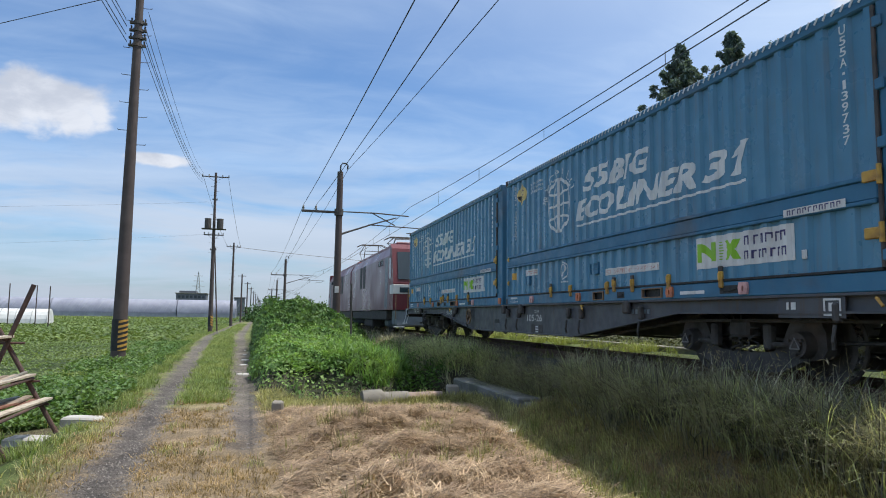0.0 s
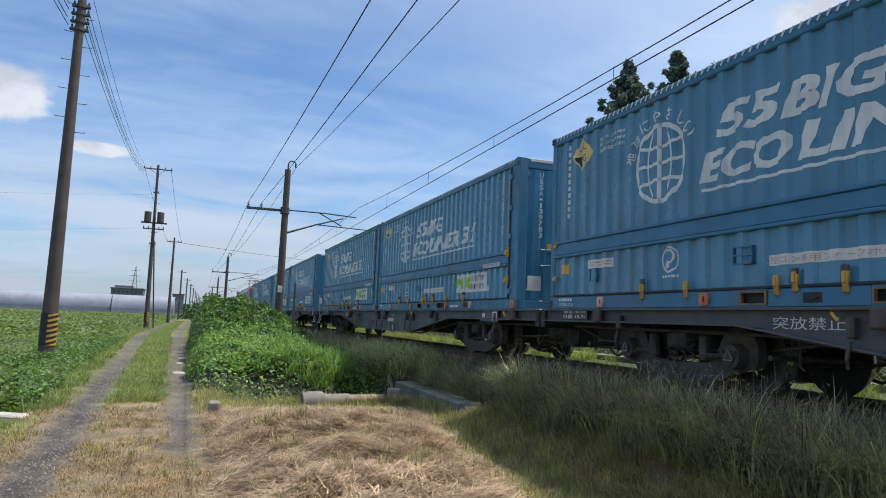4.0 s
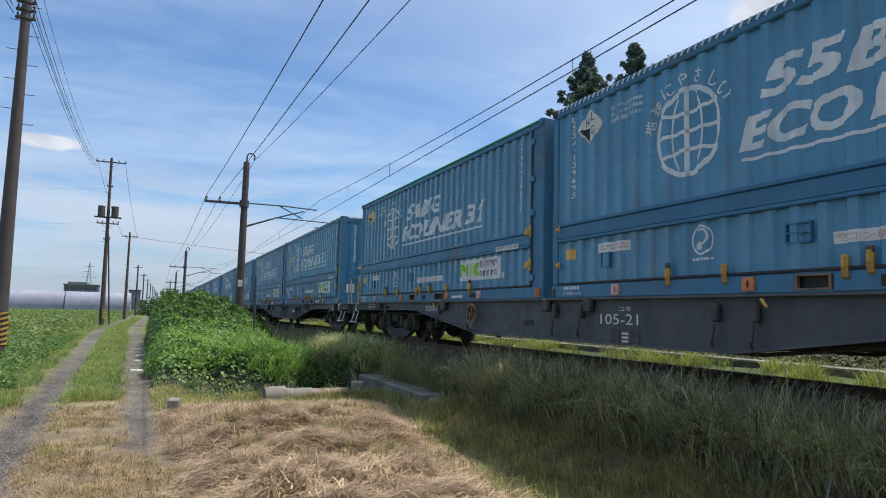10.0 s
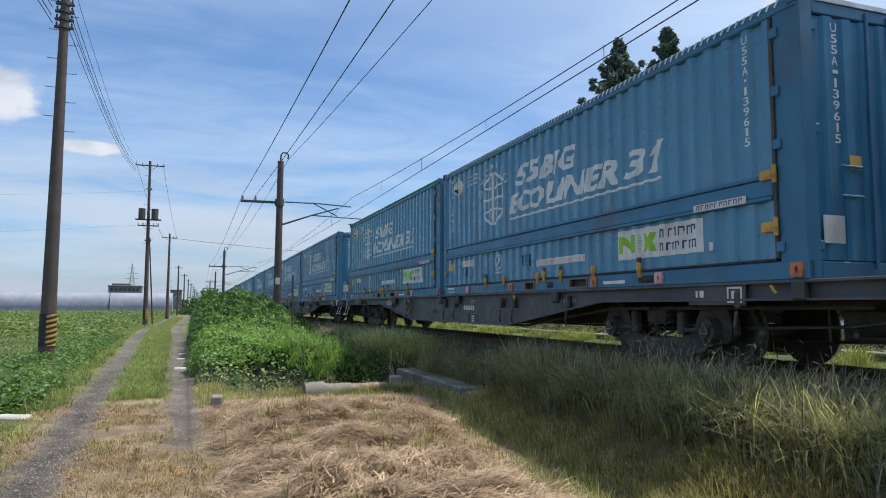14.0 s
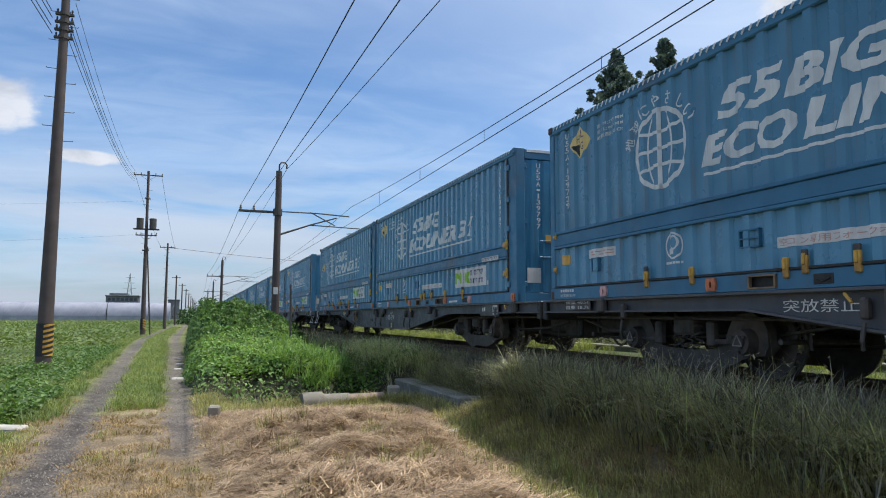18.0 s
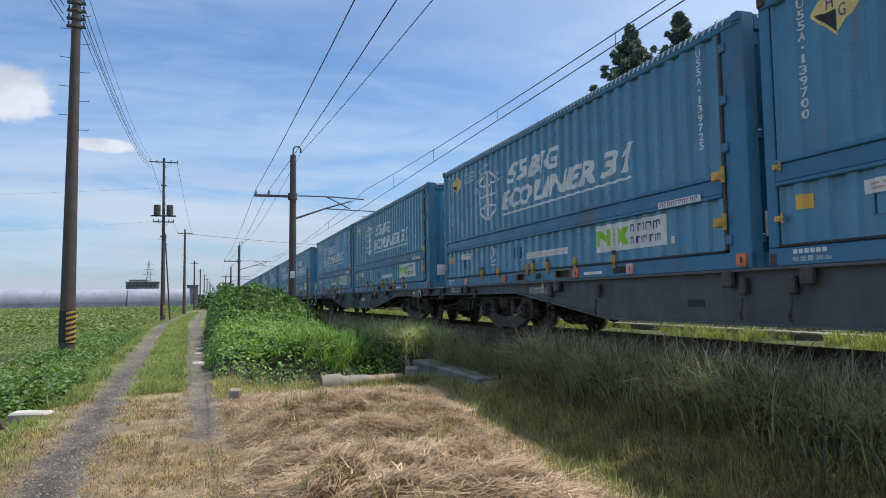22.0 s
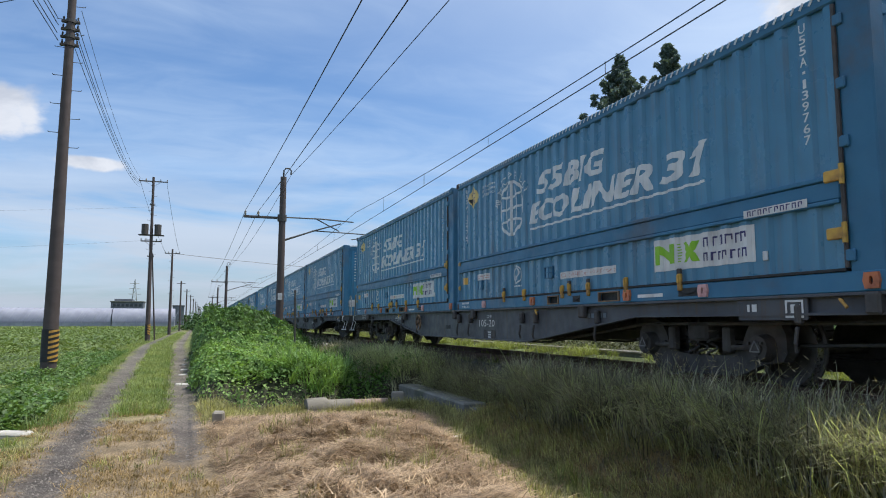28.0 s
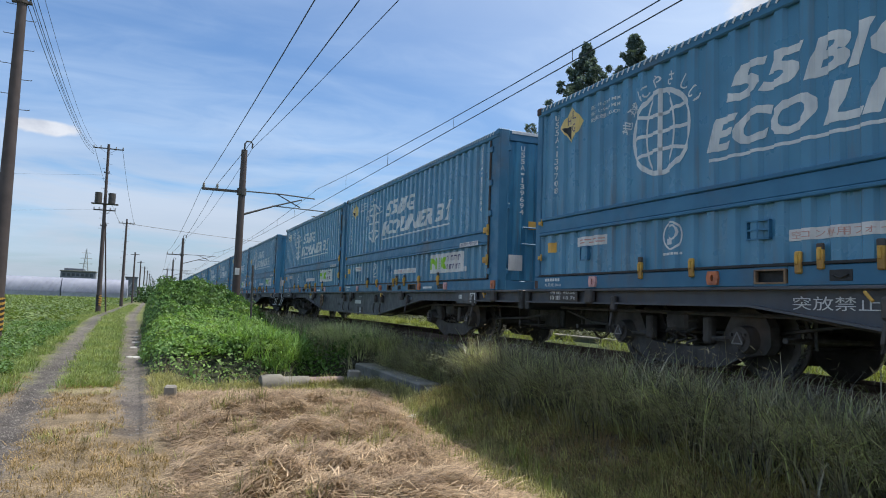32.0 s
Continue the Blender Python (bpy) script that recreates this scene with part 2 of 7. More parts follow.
M["ballast"] = material("ballast_stone", (0.20, 0.185, 0.165), (0.12, 0.11, 0.10), 9.0, 0.9, island=0.35, bump=0.4)
M["wood"] = material("old_timber", (0.34, 0.27, 0.20), (0.24, 0.19, 0.15), 9.0, 0.8, dirt=(0.12, 0.10, 0.08), dirt_amount=0.5, bump=0.3, lots=0.2)
M["rust"] = material("rusty_pipe", (0.10, 0.060, 0.050), (0.07, 0.045, 0.04), 14.0, 0.8, dirt=(0.2, 0.08, 0.04), dirt_amount=0.5, bump=0.3)
M["wire"] = material("wire_black", (0.03, 0.03, 0.034), None, 4.0, 0.5, bump=0)
M["bark"] = material("bark", (0.13, 0.10, 0.075), (0.08, 0.06, 0.045), 12.0, 0.9, bump=0.6, bump_scale=30)


def leaf_material(name, c1, c2, island=0.35, thin=0.35, scale=0.8, rough=0.55, spec=0.22):
    return material(name, c1, c2, scale, rough, island=island, thin=thin, bump=0.0, spec=spec)


M["tall_grass"] = leaf_material("tall_grass", (0.405, 0.375, 0.290), (0.100, 0.094, 0.074), 0.85, 0.40, 2.6, 0.36, 0.8)
M["green_weed"] = leaf_material("yellow_green_weeds", (0.300, 0.320, 0.105), (0.200, 0.235, 0.080), 0.45, 0.35, 2.0)
M["seed_grass"] = leaf_material("grass_seed_heads", (0.30, 0.25, 0.17), (0.22, 0.18, 0.11), thin=0.3)
M["lawn"] = leaf_material("short_grass", (0.268, 0.308, 0.119), (0.176, 0.242, 0.097), 0.45, 0.40)
M["verge"] = leaf_material("verge_grass", (0.430, 0.405, 0.205), (0.200, 0.190, 0.108), 0.6, 0.45, 2.9)
M["dry_grass"] = leaf_material("dry_grass", (0.400, 0.284, 0.152), (0.245, 0.176, 0.092), 0.4, 0.25, 2.5)
M["straw"] = leaf_material("cut_straw", (0.500, 0.372, 0.248), (0.245, 0.166, 0.105), 0.6, 0.15, 3.0, 0.6)
M["vine"] = leaf_material("vine_leaves", (0.245, 0.361, 0.116), (0.129, 0.241, 0.077), 0.5, 0.34, 1.3, 0.5)
M["crop"] = leaf_material("bean_leaves", (0.178, 0.232, 0.085), (0.108, 0.163, 0.062), 0.35, 0.3, 0.16, 0.5)
M["weed"] = leaf_material("weed_leaves", (0.085, 0.170, 0.042), (0.110, 0.205, 0.045), 0.4, 0.3, 0.7, 0.5)
M["cedar"] = leaf_material("cedar_sprays", (0.171, 0.216, 0.207), (0.108, 0.149, 0.144), 0.4, 0.22, 0.8, 0.65)
M["broad"] = leaf_material("tree_leaves", (0.171, 0.211, 0.184), (0.113, 0.149, 0.131), 0.4, 0.22, 0.7, 0.6)
M["far_green"] = leaf_material("far_leaves", (0.05, 0.10, 0.03), (0.035, 0.075, 0.028), 0.35, 0.2, 0.3, 0.6)
# near-black colour for the shade inside the thicket
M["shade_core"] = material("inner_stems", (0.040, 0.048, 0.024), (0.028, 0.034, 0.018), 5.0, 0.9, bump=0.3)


# ---- mesh helpers ----
def mesh_of(name, verts, faces, mat):
    """A mesh from arrays; faces all of one corner count."""
    verts, faces = np.asarray(verts, dtype=np.float32), np.asarray(faces, dtype=np.int32)
    me = bpy.data.meshes.new(name)
    me.vertices.add(len(verts))
    me.vertices.foreach_set("co", verts.ravel())
    corners = faces.shape[1]
    me.loops.add(faces.size)
    me.loops.foreach_set("vertex_index", faces.ravel())
    me.polygons.add(len(faces))
    me.polygons.foreach_set("loop_start", np.arange(0, faces.size, corners, dtype=np.int32))
    me.polygons.foreach_set("loop_total", np.full(len(faces), corners, dtype=np.int32))
    me.materials.append(mat)
    me.update(calc_edges=True)
    return me


def finish(name, bm, mat, smooth=0.0):
    me = bpy.data.meshes.new(name)
    bm.normal_update()
    bm.to_mesh(me)
    bm.free()
    me.materials.append(mat)
    if smooth:
        me.polygons.foreach_set("use_smooth", [True] * len(me.polygons))
        me.set_sharp_from_angle(angle=radians(smooth))
    return me


def part(name, data, mat, parent, label="", at=None, smooth=0.0):
    """One mesh object under a thing; data is a bmesh or a mesh that alike parts share."""
    me = finish(name, data, mat, smooth) if isinstance(data, bmesh.types.BMesh) else data
    ob = new(name, me)
    ob.parent = parent
    if at is not None:
        ob.matrix_basis = at if isinstance(at, Matrix) else Matrix.Translation(at)
    if label:
        tagged(ob, label)
    return ob


def thing(name, label, category, group="", kind="", at=None):
    ob = new(name)
    ob.empty_display_size = 0.2
    tagged(ob, label, category, group, kind)
    if at is not None:
        ob.matrix_basis = at if isinstance(at, Matrix) else Matrix.Translation(at)
    return ob


def solo(name, data, mat, label, category, group="", kind="", at=None, smooth=0.0):
    me = finish(name, data, mat, smooth) if isinstance(data, bmesh.types.BMesh) else data
    ob = new(name, me)
    tagged(ob, label, category, group, kind)
    if at is not None:
        ob.matrix_basis = at if isinstance(at, Matrix) else Matrix.Translation(at)
    return ob


def add_box(bm, lo, hi, bevel=0.0, m=None):
    lo, hi = Vector(lo), Vector(hi)
    made = bmesh.ops.create_cube(bm, size=1.0)
    vs = made["verts"]
    for v in vs:
        v.co = Vector((lo[k] + (v.co[k] + 0.5) * (hi[k] - lo[k]) for k in range(3)))
        if m is not None:
            v.co = m @ v.co
    if bevel:
        es = list({e for v in vs for e in v.link_edges})
        bmesh.ops.bevel(bm, geom=es, offset=bevel, segments=1, affect="EDGES", profile=0.6)
    return bm


def box(lo, hi, bevel=0.0):
    return add_box(bmesh.new(), lo, hi, bevel)


def add_tube(bm, points, radius, sides=8, cap=True):
    """A tube along points; radius a number or one for each point."""
    points = [Vector(p) for p in points]
    radii = radius if isinstance(radius, (list, tuple)) else [radius] * len(points)
    rings = []
    for k, p in enumerate(points):
        way = (points[min(k + 1, len(points) - 1)] - points[max(k - 1, 0)]).normalized()
        side = way.cross(Vector((0, 0, 1)) if abs(way.z) < 0.9 else Vector((0, 1, 0))).normalized()
        other = way.cross(side)
        rings.append([bm.verts.new(p + (side * math.cos(a) + other * math.sin(a)) * radii[k])
                      for a in (2 * math.pi * j / sides for j in range(sides))])
    for a, b in zip(rings, rings[1:]):
        for j in range(sides):
            bm.faces.new((a[j], a[(j + 1) % sides], b[(j + 1) % sides], b[j]))
    if cap:
        bm.faces.new(rings[0][::-1])
        bm.faces.new(rings[-1])
    return bm


def tube(points, radius, sides=8):
    return add_tube(bmesh.new(), points, radius, sides)


def add_prism(bm, outline, axis, a, b):
    """An outline of two coordinates pushed from a to b along the axis 'x', 'y' or 'z'."""
    put = {"x": lambda u, v, w: (w, u, v), "y": lambda u, v, w: (u, w, v), "z": lambda u, v, w: (u, v, w)}[axis]
    one = [bm.verts.new(put(u, v, a)) for u, v in outline]
    two = [bm.verts.new(put(u, v, b)) for u, v in outline]
    bm.faces.new(one[::-1])
    bm.faces.new(two)
    for k in range(len(one)):
        j = (k + 1) % len(one)
        bm.faces.new((one[k], one[j], two[j], two[k]))
    bmesh.ops.recalc_face_normals(bm, faces=bm.faces[:])
    return bm


def prism(outline, axis, a, b):
    return add_prism(bmesh.new(), outline, axis, a, b)


# ---- greenery helpers ----
RNG = np.random.default_rng(7)


def blade_mesh(name, roots, height, width, lean, mat, bend=0.6, wind=(0.0, 0.0)):
    """Grass blades: a bent strip of a quad and a triangle each."""
    n = len(roots)
    h = height * RNG.uniform(0.55, 1.25, n)
    w = width * RNG.uniform(0.6, 1.3, n)
    turn = RNG.uniform(0, 2 * np.pi, n)
    out = np.stack([np.cos(turn), np.sin(turn)], 1) * (lean * RNG.uniform(0.2, 1.3, n) * h)[:, None] + np.array(wind) * h[:, None]
    face = turn + np.pi / 2 + RNG.normal(0, 0.5, n)
    side = np.stack([np.cos(face), np.sin(face), np.zeros(n)], 1) * (w / 2)[:, None]
    low = np.asarray(roots, dtype=np.float64)
    mid = low + np.concatenate([out * (1 - bend) * 0.6, (h * 0.6)[:, None]], 1)
    top = low + np.concatenate([out, (h * (1 - 0.25 * np.minimum(lean, 1.5)))[:, None]], 1)
    v = np.stack([low - side, low + side, mid + side * 0.75, mid - side * 0.75, top], 1).reshape(-1, 3)
    k = (np.arange(n) * 5)[:, None]
    tris = np.concatenate([k + np.array([[0, 1, 2]]), k + np.array([[0, 2, 3]]), k + np.array([[3, 2, 4]])], 0)
    return mesh_of(name, v, tris, mat)


def tussocks(name, roots, height, width, lean, mat, blades=14, spread=0.06, wind=(0.0, 0.0), jitter=0.45):
    """Tufts of long blades that arch outwards from each root: three segments a blade."""
    n = len(roots) * blades
    own = np.repeat(np.asarray(roots, dtype=np.float64), blades, 0)
    size = np.repeat(RNG.uniform(1 - jitter, 1 + jitter, len(roots)), blades)
    turn = RNG.uniform(0, 2 * np.pi, n)
    way = np.stack([np.cos(turn), np.sin(turn)], 1)
    off = np.abs(RNG.normal(0, spread, n))
    own[:, :2] += way * off[:, None]
    h = height * size * RNG.uniform(0.45, 1.2, n)
    reach = lean * h * RNG.uniform(0.15, 1.35, n)
    push = way * reach[:, None] + np.array(wind) * h[:, None]
    droop = np.clip(np.linalg.norm(push, axis=1) / np.maximum(h, 1e-6), 0, 1.4)
    face = turn + np.pi / 2 + RNG.normal(0, 0.35, n)
    side = np.stack([np.cos(face), np.sin(face), np.zeros(n)], 1) * (width / 2 * RNG.uniform(0.6, 1.4, n))[:, None]
    rows = []
    for q, w in ((0.0, 1.0), (0.4, 0.9), (0.75, 0.6)):
        lift = h * (q - 0.46 * np.minimum(droop, 1.15) * q * q * q)
        c = own + np.concatenate([push * q ** 1.8, lift[:, None]], 1)
        rows += [c - side * w, c + side * w]
    rows.append(own + np.concatenate([push, (h * (1 - 0.46 * np.minimum(droop, 1.15)))[:, None]], 1))
    v = np.stack(rows, 1).reshape(-1, 3)
    k = (np.arange(n) * 7)[:, None]
    tris = np.concatenate([k + np.array([t]) for t in ([0, 1, 3], [0, 3, 2], [2, 3, 5], [2, 5, 4], [4, 5, 6])], 0)
    return mesh_of(name, v, tris, mat)


def leaf_mesh(name, spots, size, mat, up=0.6, long=1.25, facing=None):
    """Folded leaves of four corners, each at a spot; up: how far they face the sky, or the way given for each."""
    n = len(spots)
    s = size * RNG.uniform(0.6, 1.35, n)[:, None]
    nrm = RNG.normal(0, 1, (n, 3))
    nrm /= np.linalg.norm(nrm, axis=1)[:, None]
    if facing is None:
        nrm[:, 2] = np.abs(nrm[:, 2])
        facing = np.array([0, 0, 1.0])
    nrm = nrm * (1 - up) + facing * up
    nrm /= np.linalg.norm(nrm, axis=1)[:, None]
    ref = RNG.normal(0, 1, (n, 3))
    a = np.cross(nrm, ref)
    a /= np.linalg.norm(a, axis=1)[:, None]
    b = np.cross(nrm, a)
    c = np.asarray(spots, dtype=np.float64)
    v = np.stack([c - a * s * long * 0.5, c + b * s * 0.42 + nrm * s * 0.1, c + a * s * long * 0.5 - nrm * s * 0.1, c - b * s * 0.42 + nrm * s * 0.1], 1).reshape(-1, 3)
    k = (np.arange(n) * 4)[:, None]
    tris = np.concatenate([k + np.array([[0, 1, 2]]), k + np.array([[0, 2, 3]])], 0)
    return mesh_of(name, v, tris, mat)


def smooth_step(v, a, b):
    q = np.clip((np.asarray(v, dtype=np.float64) - a) / (b - a), 0, 1)
    return q * q * (3 - 2 * q)


def waves(x, y, f, seed=0.0):
    """Cheap smooth unevenness in -1..1."""
    return (np.sin(x * f * 1.3 + seed) * np.cos(y * f * 0.9 + seed * 2.1) + np.sin((x + y) * f * 0.7 + seed * 1.7) + np.cos((x - 1.6 * y) * f * 1.1 + seed * 0.6)) / 3


TRACK_X, RAIL_Z, FACE_X = 6.256, 0.865, 5.011   # RAIL_Z: the level from which the train is drawn
RAIL_TOP = RAIL_Z + 0.095


def rut_left(y):
    return -1.34 - 0.046 * np.clip(np.asarray(y, dtype=np.float64) - 6.7, -3, 46)


def rut_right(y):
    return -0.10 - 0.024 * np.clip(np.asarray(y, dtype=np.float64) - 10, -3, 45)


def road_x(x, y):
    """Place across the cart road: -1.45 in the field-side rut, -0.06 in the other."""
    x = np.asarray(x, dtype=np.float64)
    a, b = rut_left(y), rut_right(y)
    rx = -0.06 + (x - b) / (b - a) * 1.39
    return np.where(x > b, -0.06 + x - b, np.where(x < a, -1.45 + x - a, rx))


def straw_edge(y):
    """How far the mown straw reaches towards the line."""
    return 2.85 + 0.19 * np.clip(np.asarray(y, dtype=np.float64) - 6, 0, 6)


def ground_z(x, y):
    x, y = np.asarray(x, dtype=np.float64), np.asarray(y, dtype=np.float64)
    z = 0.025 * waves(x, y, 1.7, 0.3) + 0.010 * waves(x, y, 6.1, 1.3)
    rx = road_x(x, y)
    z -= 0.06 * np.exp(-((rx + 1.45) / 0.26) ** 2) + 0.06 * np.exp(-((rx + 0.06) / 0.24) ** 2) * smooth_step(y, 7, 9)
    # heap of mown straw beside the road
    heap = smooth_step(x, 0.25, 0.95) * (1 - smooth_step(x - straw_edge(y), -0.9, 0.15)) * (1 - smooth_step(y, 9.0, 12.0))
    z += 0.22 * heap * (1 + 0.55 * waves(x, y, 2.4, 2.0) + 0.42 * waves(x, y, 6.3, 0.7) + 0.25 * waves(x, y, 13.0, 1.7))
    # ditch behind the pipe, and the bank of the line
    ditch = smooth_step(x, 0.45, 1.2) * (1 - smooth_step(x, 3.6, 4.4)) * smooth_step(y, 12.7, 13.3) * (1 - smooth_step(y, 15.0, 16.6))
    z -= 0.75 * ditch
    toe = 1.5 * smooth_step(y, 9.6, 10.8) * (1 - smooth_step(y, 14.2, 15.5))
    z += 0.50 * smooth_step(x - toe, 3.25, 4.7 - 0.55 * toe) * (1 - smooth_step(x, 9.5, 12.5)) + 0.20 * smooth_step(x, 9.5, 12.5)
    z += 0.33 * smooth_step(x, 7.35, 8.6) * (1 - smooth_step(x, 13, 25))
    # the field, lower than the road, and the hollow below the rack
    z -= 0.16 * smooth_step(-x, 2.9, 4.2)
    z -= 0.22 * smooth_step(-x, 2.35, 3.0) * (1 - smooth_step(y, 10.5, 12.8))
    return z


def scatter(n, x0, x1, y0, y1, keep=None, near=0.0):
    """n chance spots on the ground in a rectangle, thinner far off when near is set; keep: a test of x and y."""
    x = RNG.uniform(x0, x1, n)
    q = RNG.uniform(0, 1, n)
    y = y0 + (y1 - y0) * q ** (1 + near)
    if keep is not None:
        ok = keep(x, y)
        x, y = x[ok], y[ok]
    return np.stack([x, y, ground_z(x, y)], 1)


# ---- ground ----
def zone_colours(x, y):
    """Base colour of the soil by what lies there: gravel ruts, straw, mown verge, bank, field; the ditch's includes its
    shade.
    """
    rx = road_x(x, y)
    u = waves(x, y, 3.1, 0.9) * 0.10 + waves(x, y, 9.0, 2.2) * 0.05
    col = np.empty((len(x), 3))
    col[:] = (0.075, 0.110, 0.030)

    def lay(mask, c):
        col[:] = col * (1 - mask[:, None]) + np.array(c) * mask[:, None]

    lay(smooth_step(-x, 3.0, 3.8), (0.060, 0.085, 0.028))
    lay(smooth_step(x, 7.2, 8.0), (0.085, 0.105, 0.040))
    lay(smooth_step(rx, -2.6, -1.9) * (1 - smooth_step(rx, 0.3, 0.7)), (0.15, 0.16, 0.06))
    # bare worn soil and dead grass where the road comes out on the mown place
    lay(smooth_step(rx, -2.2, -1.7) * (1 - smooth_step(rx + u, 0.6, 1.0)) * (1 - smooth_step(y + 6 * u, 12.0, 14.0)), (0.240, 0.182, 0.116))
    lay(smooth_step(x + u, 0.3, 0.6) * (1 - smooth_step(x - straw_edge(y) + 2 * u, -0.25, 0.3)) * (1 - smooth_step(y + 3 * u, 11.6, 12.6)), (0.22, 0.145, 0.075))
    rag = u + 0.09 * waves(x, y, 17.0, 0.5) + 0.06 * waves(x, y, 31.0, 1.5)
    lay((1 - smooth_step(np.abs(rx + 1.45 + 1.1 * rag), 0.12, 0.38)) * 0.9, (0.130, 0.115, 0.106))
    lay((1 - smooth_step(np.abs(rx + 1.48 + 0.8 * rag), 0.02, 0.20)) * 0.8 * (1 - smooth_step(y, 16, 22)), (0.066, 0.060, 0.057))
    lay((1 - smooth_step(np.abs(rx + 0.06 + 1.1 * rag), 0.10, 0.36)) * smooth_step(y + 5 * u, 8.4, 10.6) * 0.9, (0.145, 0.126, 0.114))
    lay((1 - smooth_step(np.abs(rx + 0.06 + 0.8 * rag), 0.03, 0.26)) * smooth_step(y + 3 * u, 8.4, 9.2) * (1 - smooth_step(y, 10.5, 14)) * 0.6, (0.080, 0.070, 0.066))
    # mown verge, bank, ballast shoulder, ditch, the hollow under the rack
    lay(smooth_step(x - straw_edge(y) + u, -0.1, 0.3) * (1 - smooth_step(x, 7, 8)), (0.150, 0.122, 0.080))
    lay(smooth_step(x + 2 * u, 4.2, 4.8) * (1 - smooth_step(x, 7, 8)), (0.070, 0.062, 0.040))
    lay(smooth_step(x, 4.95, 5.25) * (1 - smooth_step(x, 7.3, 7.6)), (0.13, 0.12, 0.105))
    # ditch and thicket foot: shade put into the soil as near black
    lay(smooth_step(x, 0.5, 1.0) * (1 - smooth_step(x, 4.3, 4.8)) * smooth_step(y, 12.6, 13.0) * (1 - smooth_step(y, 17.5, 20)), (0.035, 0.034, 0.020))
    lay(smooth_step(-x, 2.5, 2.9) * (1 - smooth_step(-x, 5.0, 6.0)) * (1 - smooth_step(y + 4 * u, 11.2, 12.4)), (0.125, 0.105, 0.062))
    return col


def make_ground():
    xs = np.unique(np.concatenate([np.arange(-5, 6, 0.09), -5 - np.geomspace(0.15, 2600, 46), 6 + np.geomspace(0.15, 2600, 48)]))
    ys = np.unique(np.concatenate([np.arange(2, 22, 0.11), 22 + np.geomspace(0.2, 3000, 70), 2 - np.geomspace(0.2, 2600, 40)]))
    gx, gy = np.meshgrid(xs, ys)
    x, y = gx.ravel(), gy.ravel()
    v = np.stack([x, y, ground_z(x, y)], 1)
    nx, ny = len(xs), len(ys)
    i = (np.arange(ny - 1)[:, None] * nx + np.arange(nx - 1)[None]).ravel()
    f = np.stack([i, i + 1, i + 1 + nx, i + nx], 1)
    m = bpy.data.materials.new("soil_and_gravel")
    m.use_nodes = True
    n = Nodes(m.node_tree)
    shader = n.nodes["Principled BSDF"]
    zone = n.add("ShaderNodeAttribute")
    zone.attribute_name = "soil"
    where = n.add("ShaderNodeTexCoord").outputs["Object"]
    grit = n.ramp(n.noise(where, 38.0, 6, 0.7), 0.3, 0.7, 0.45, 1.5)
    patch = n.ramp(n.noise(where, 2.1, 5), 0.3, 0.7, 0.75, 1.25)
    wide = n.ramp(n.noise(where, 0.13, 4), 0.35, 0.65, 0.8, 1.2)
    shade = n.math("MULTIPLY", n.math("MULTIPLY", grit, patch), wide)
    gray = n.add("ShaderNodeCombineXYZ")
    for k in range(3):
        n.link(shade, gray.inputs[k])
    n.link(n.mix(1.0, zone.outputs["Color"], gray.outputs[0], "MULTIPLY"), shader.inputs["Base Color"])
    shader.inputs["Roughness"].default_value, shader.inputs["Specular IOR Level"].default_value = 0.92, 0.2
    b = n.add("ShaderNodeBump")
    b.inputs["Strength"].default_value, b.inputs["Distance"].default_value = 0.7, 0.03
    n.link(n.noise(where, 45.0, 6, 0.7), b.inputs["Height"])
    n.link(b.outputs[0], shader.inputs["Normal"])
    me = mesh_of("ground", v, f, m)
    soil = me.color_attributes.new("soil", "FLOAT_COLOR", "POINT")
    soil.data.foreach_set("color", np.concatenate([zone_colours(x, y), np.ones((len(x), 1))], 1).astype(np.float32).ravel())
    me.polygons.foreach_set("use_smooth", [True] * len(me.polygons))
    tagged(new("ground", me), "gravel cart road, field soil and railway bank", "ground", kind="structure")


make_ground()


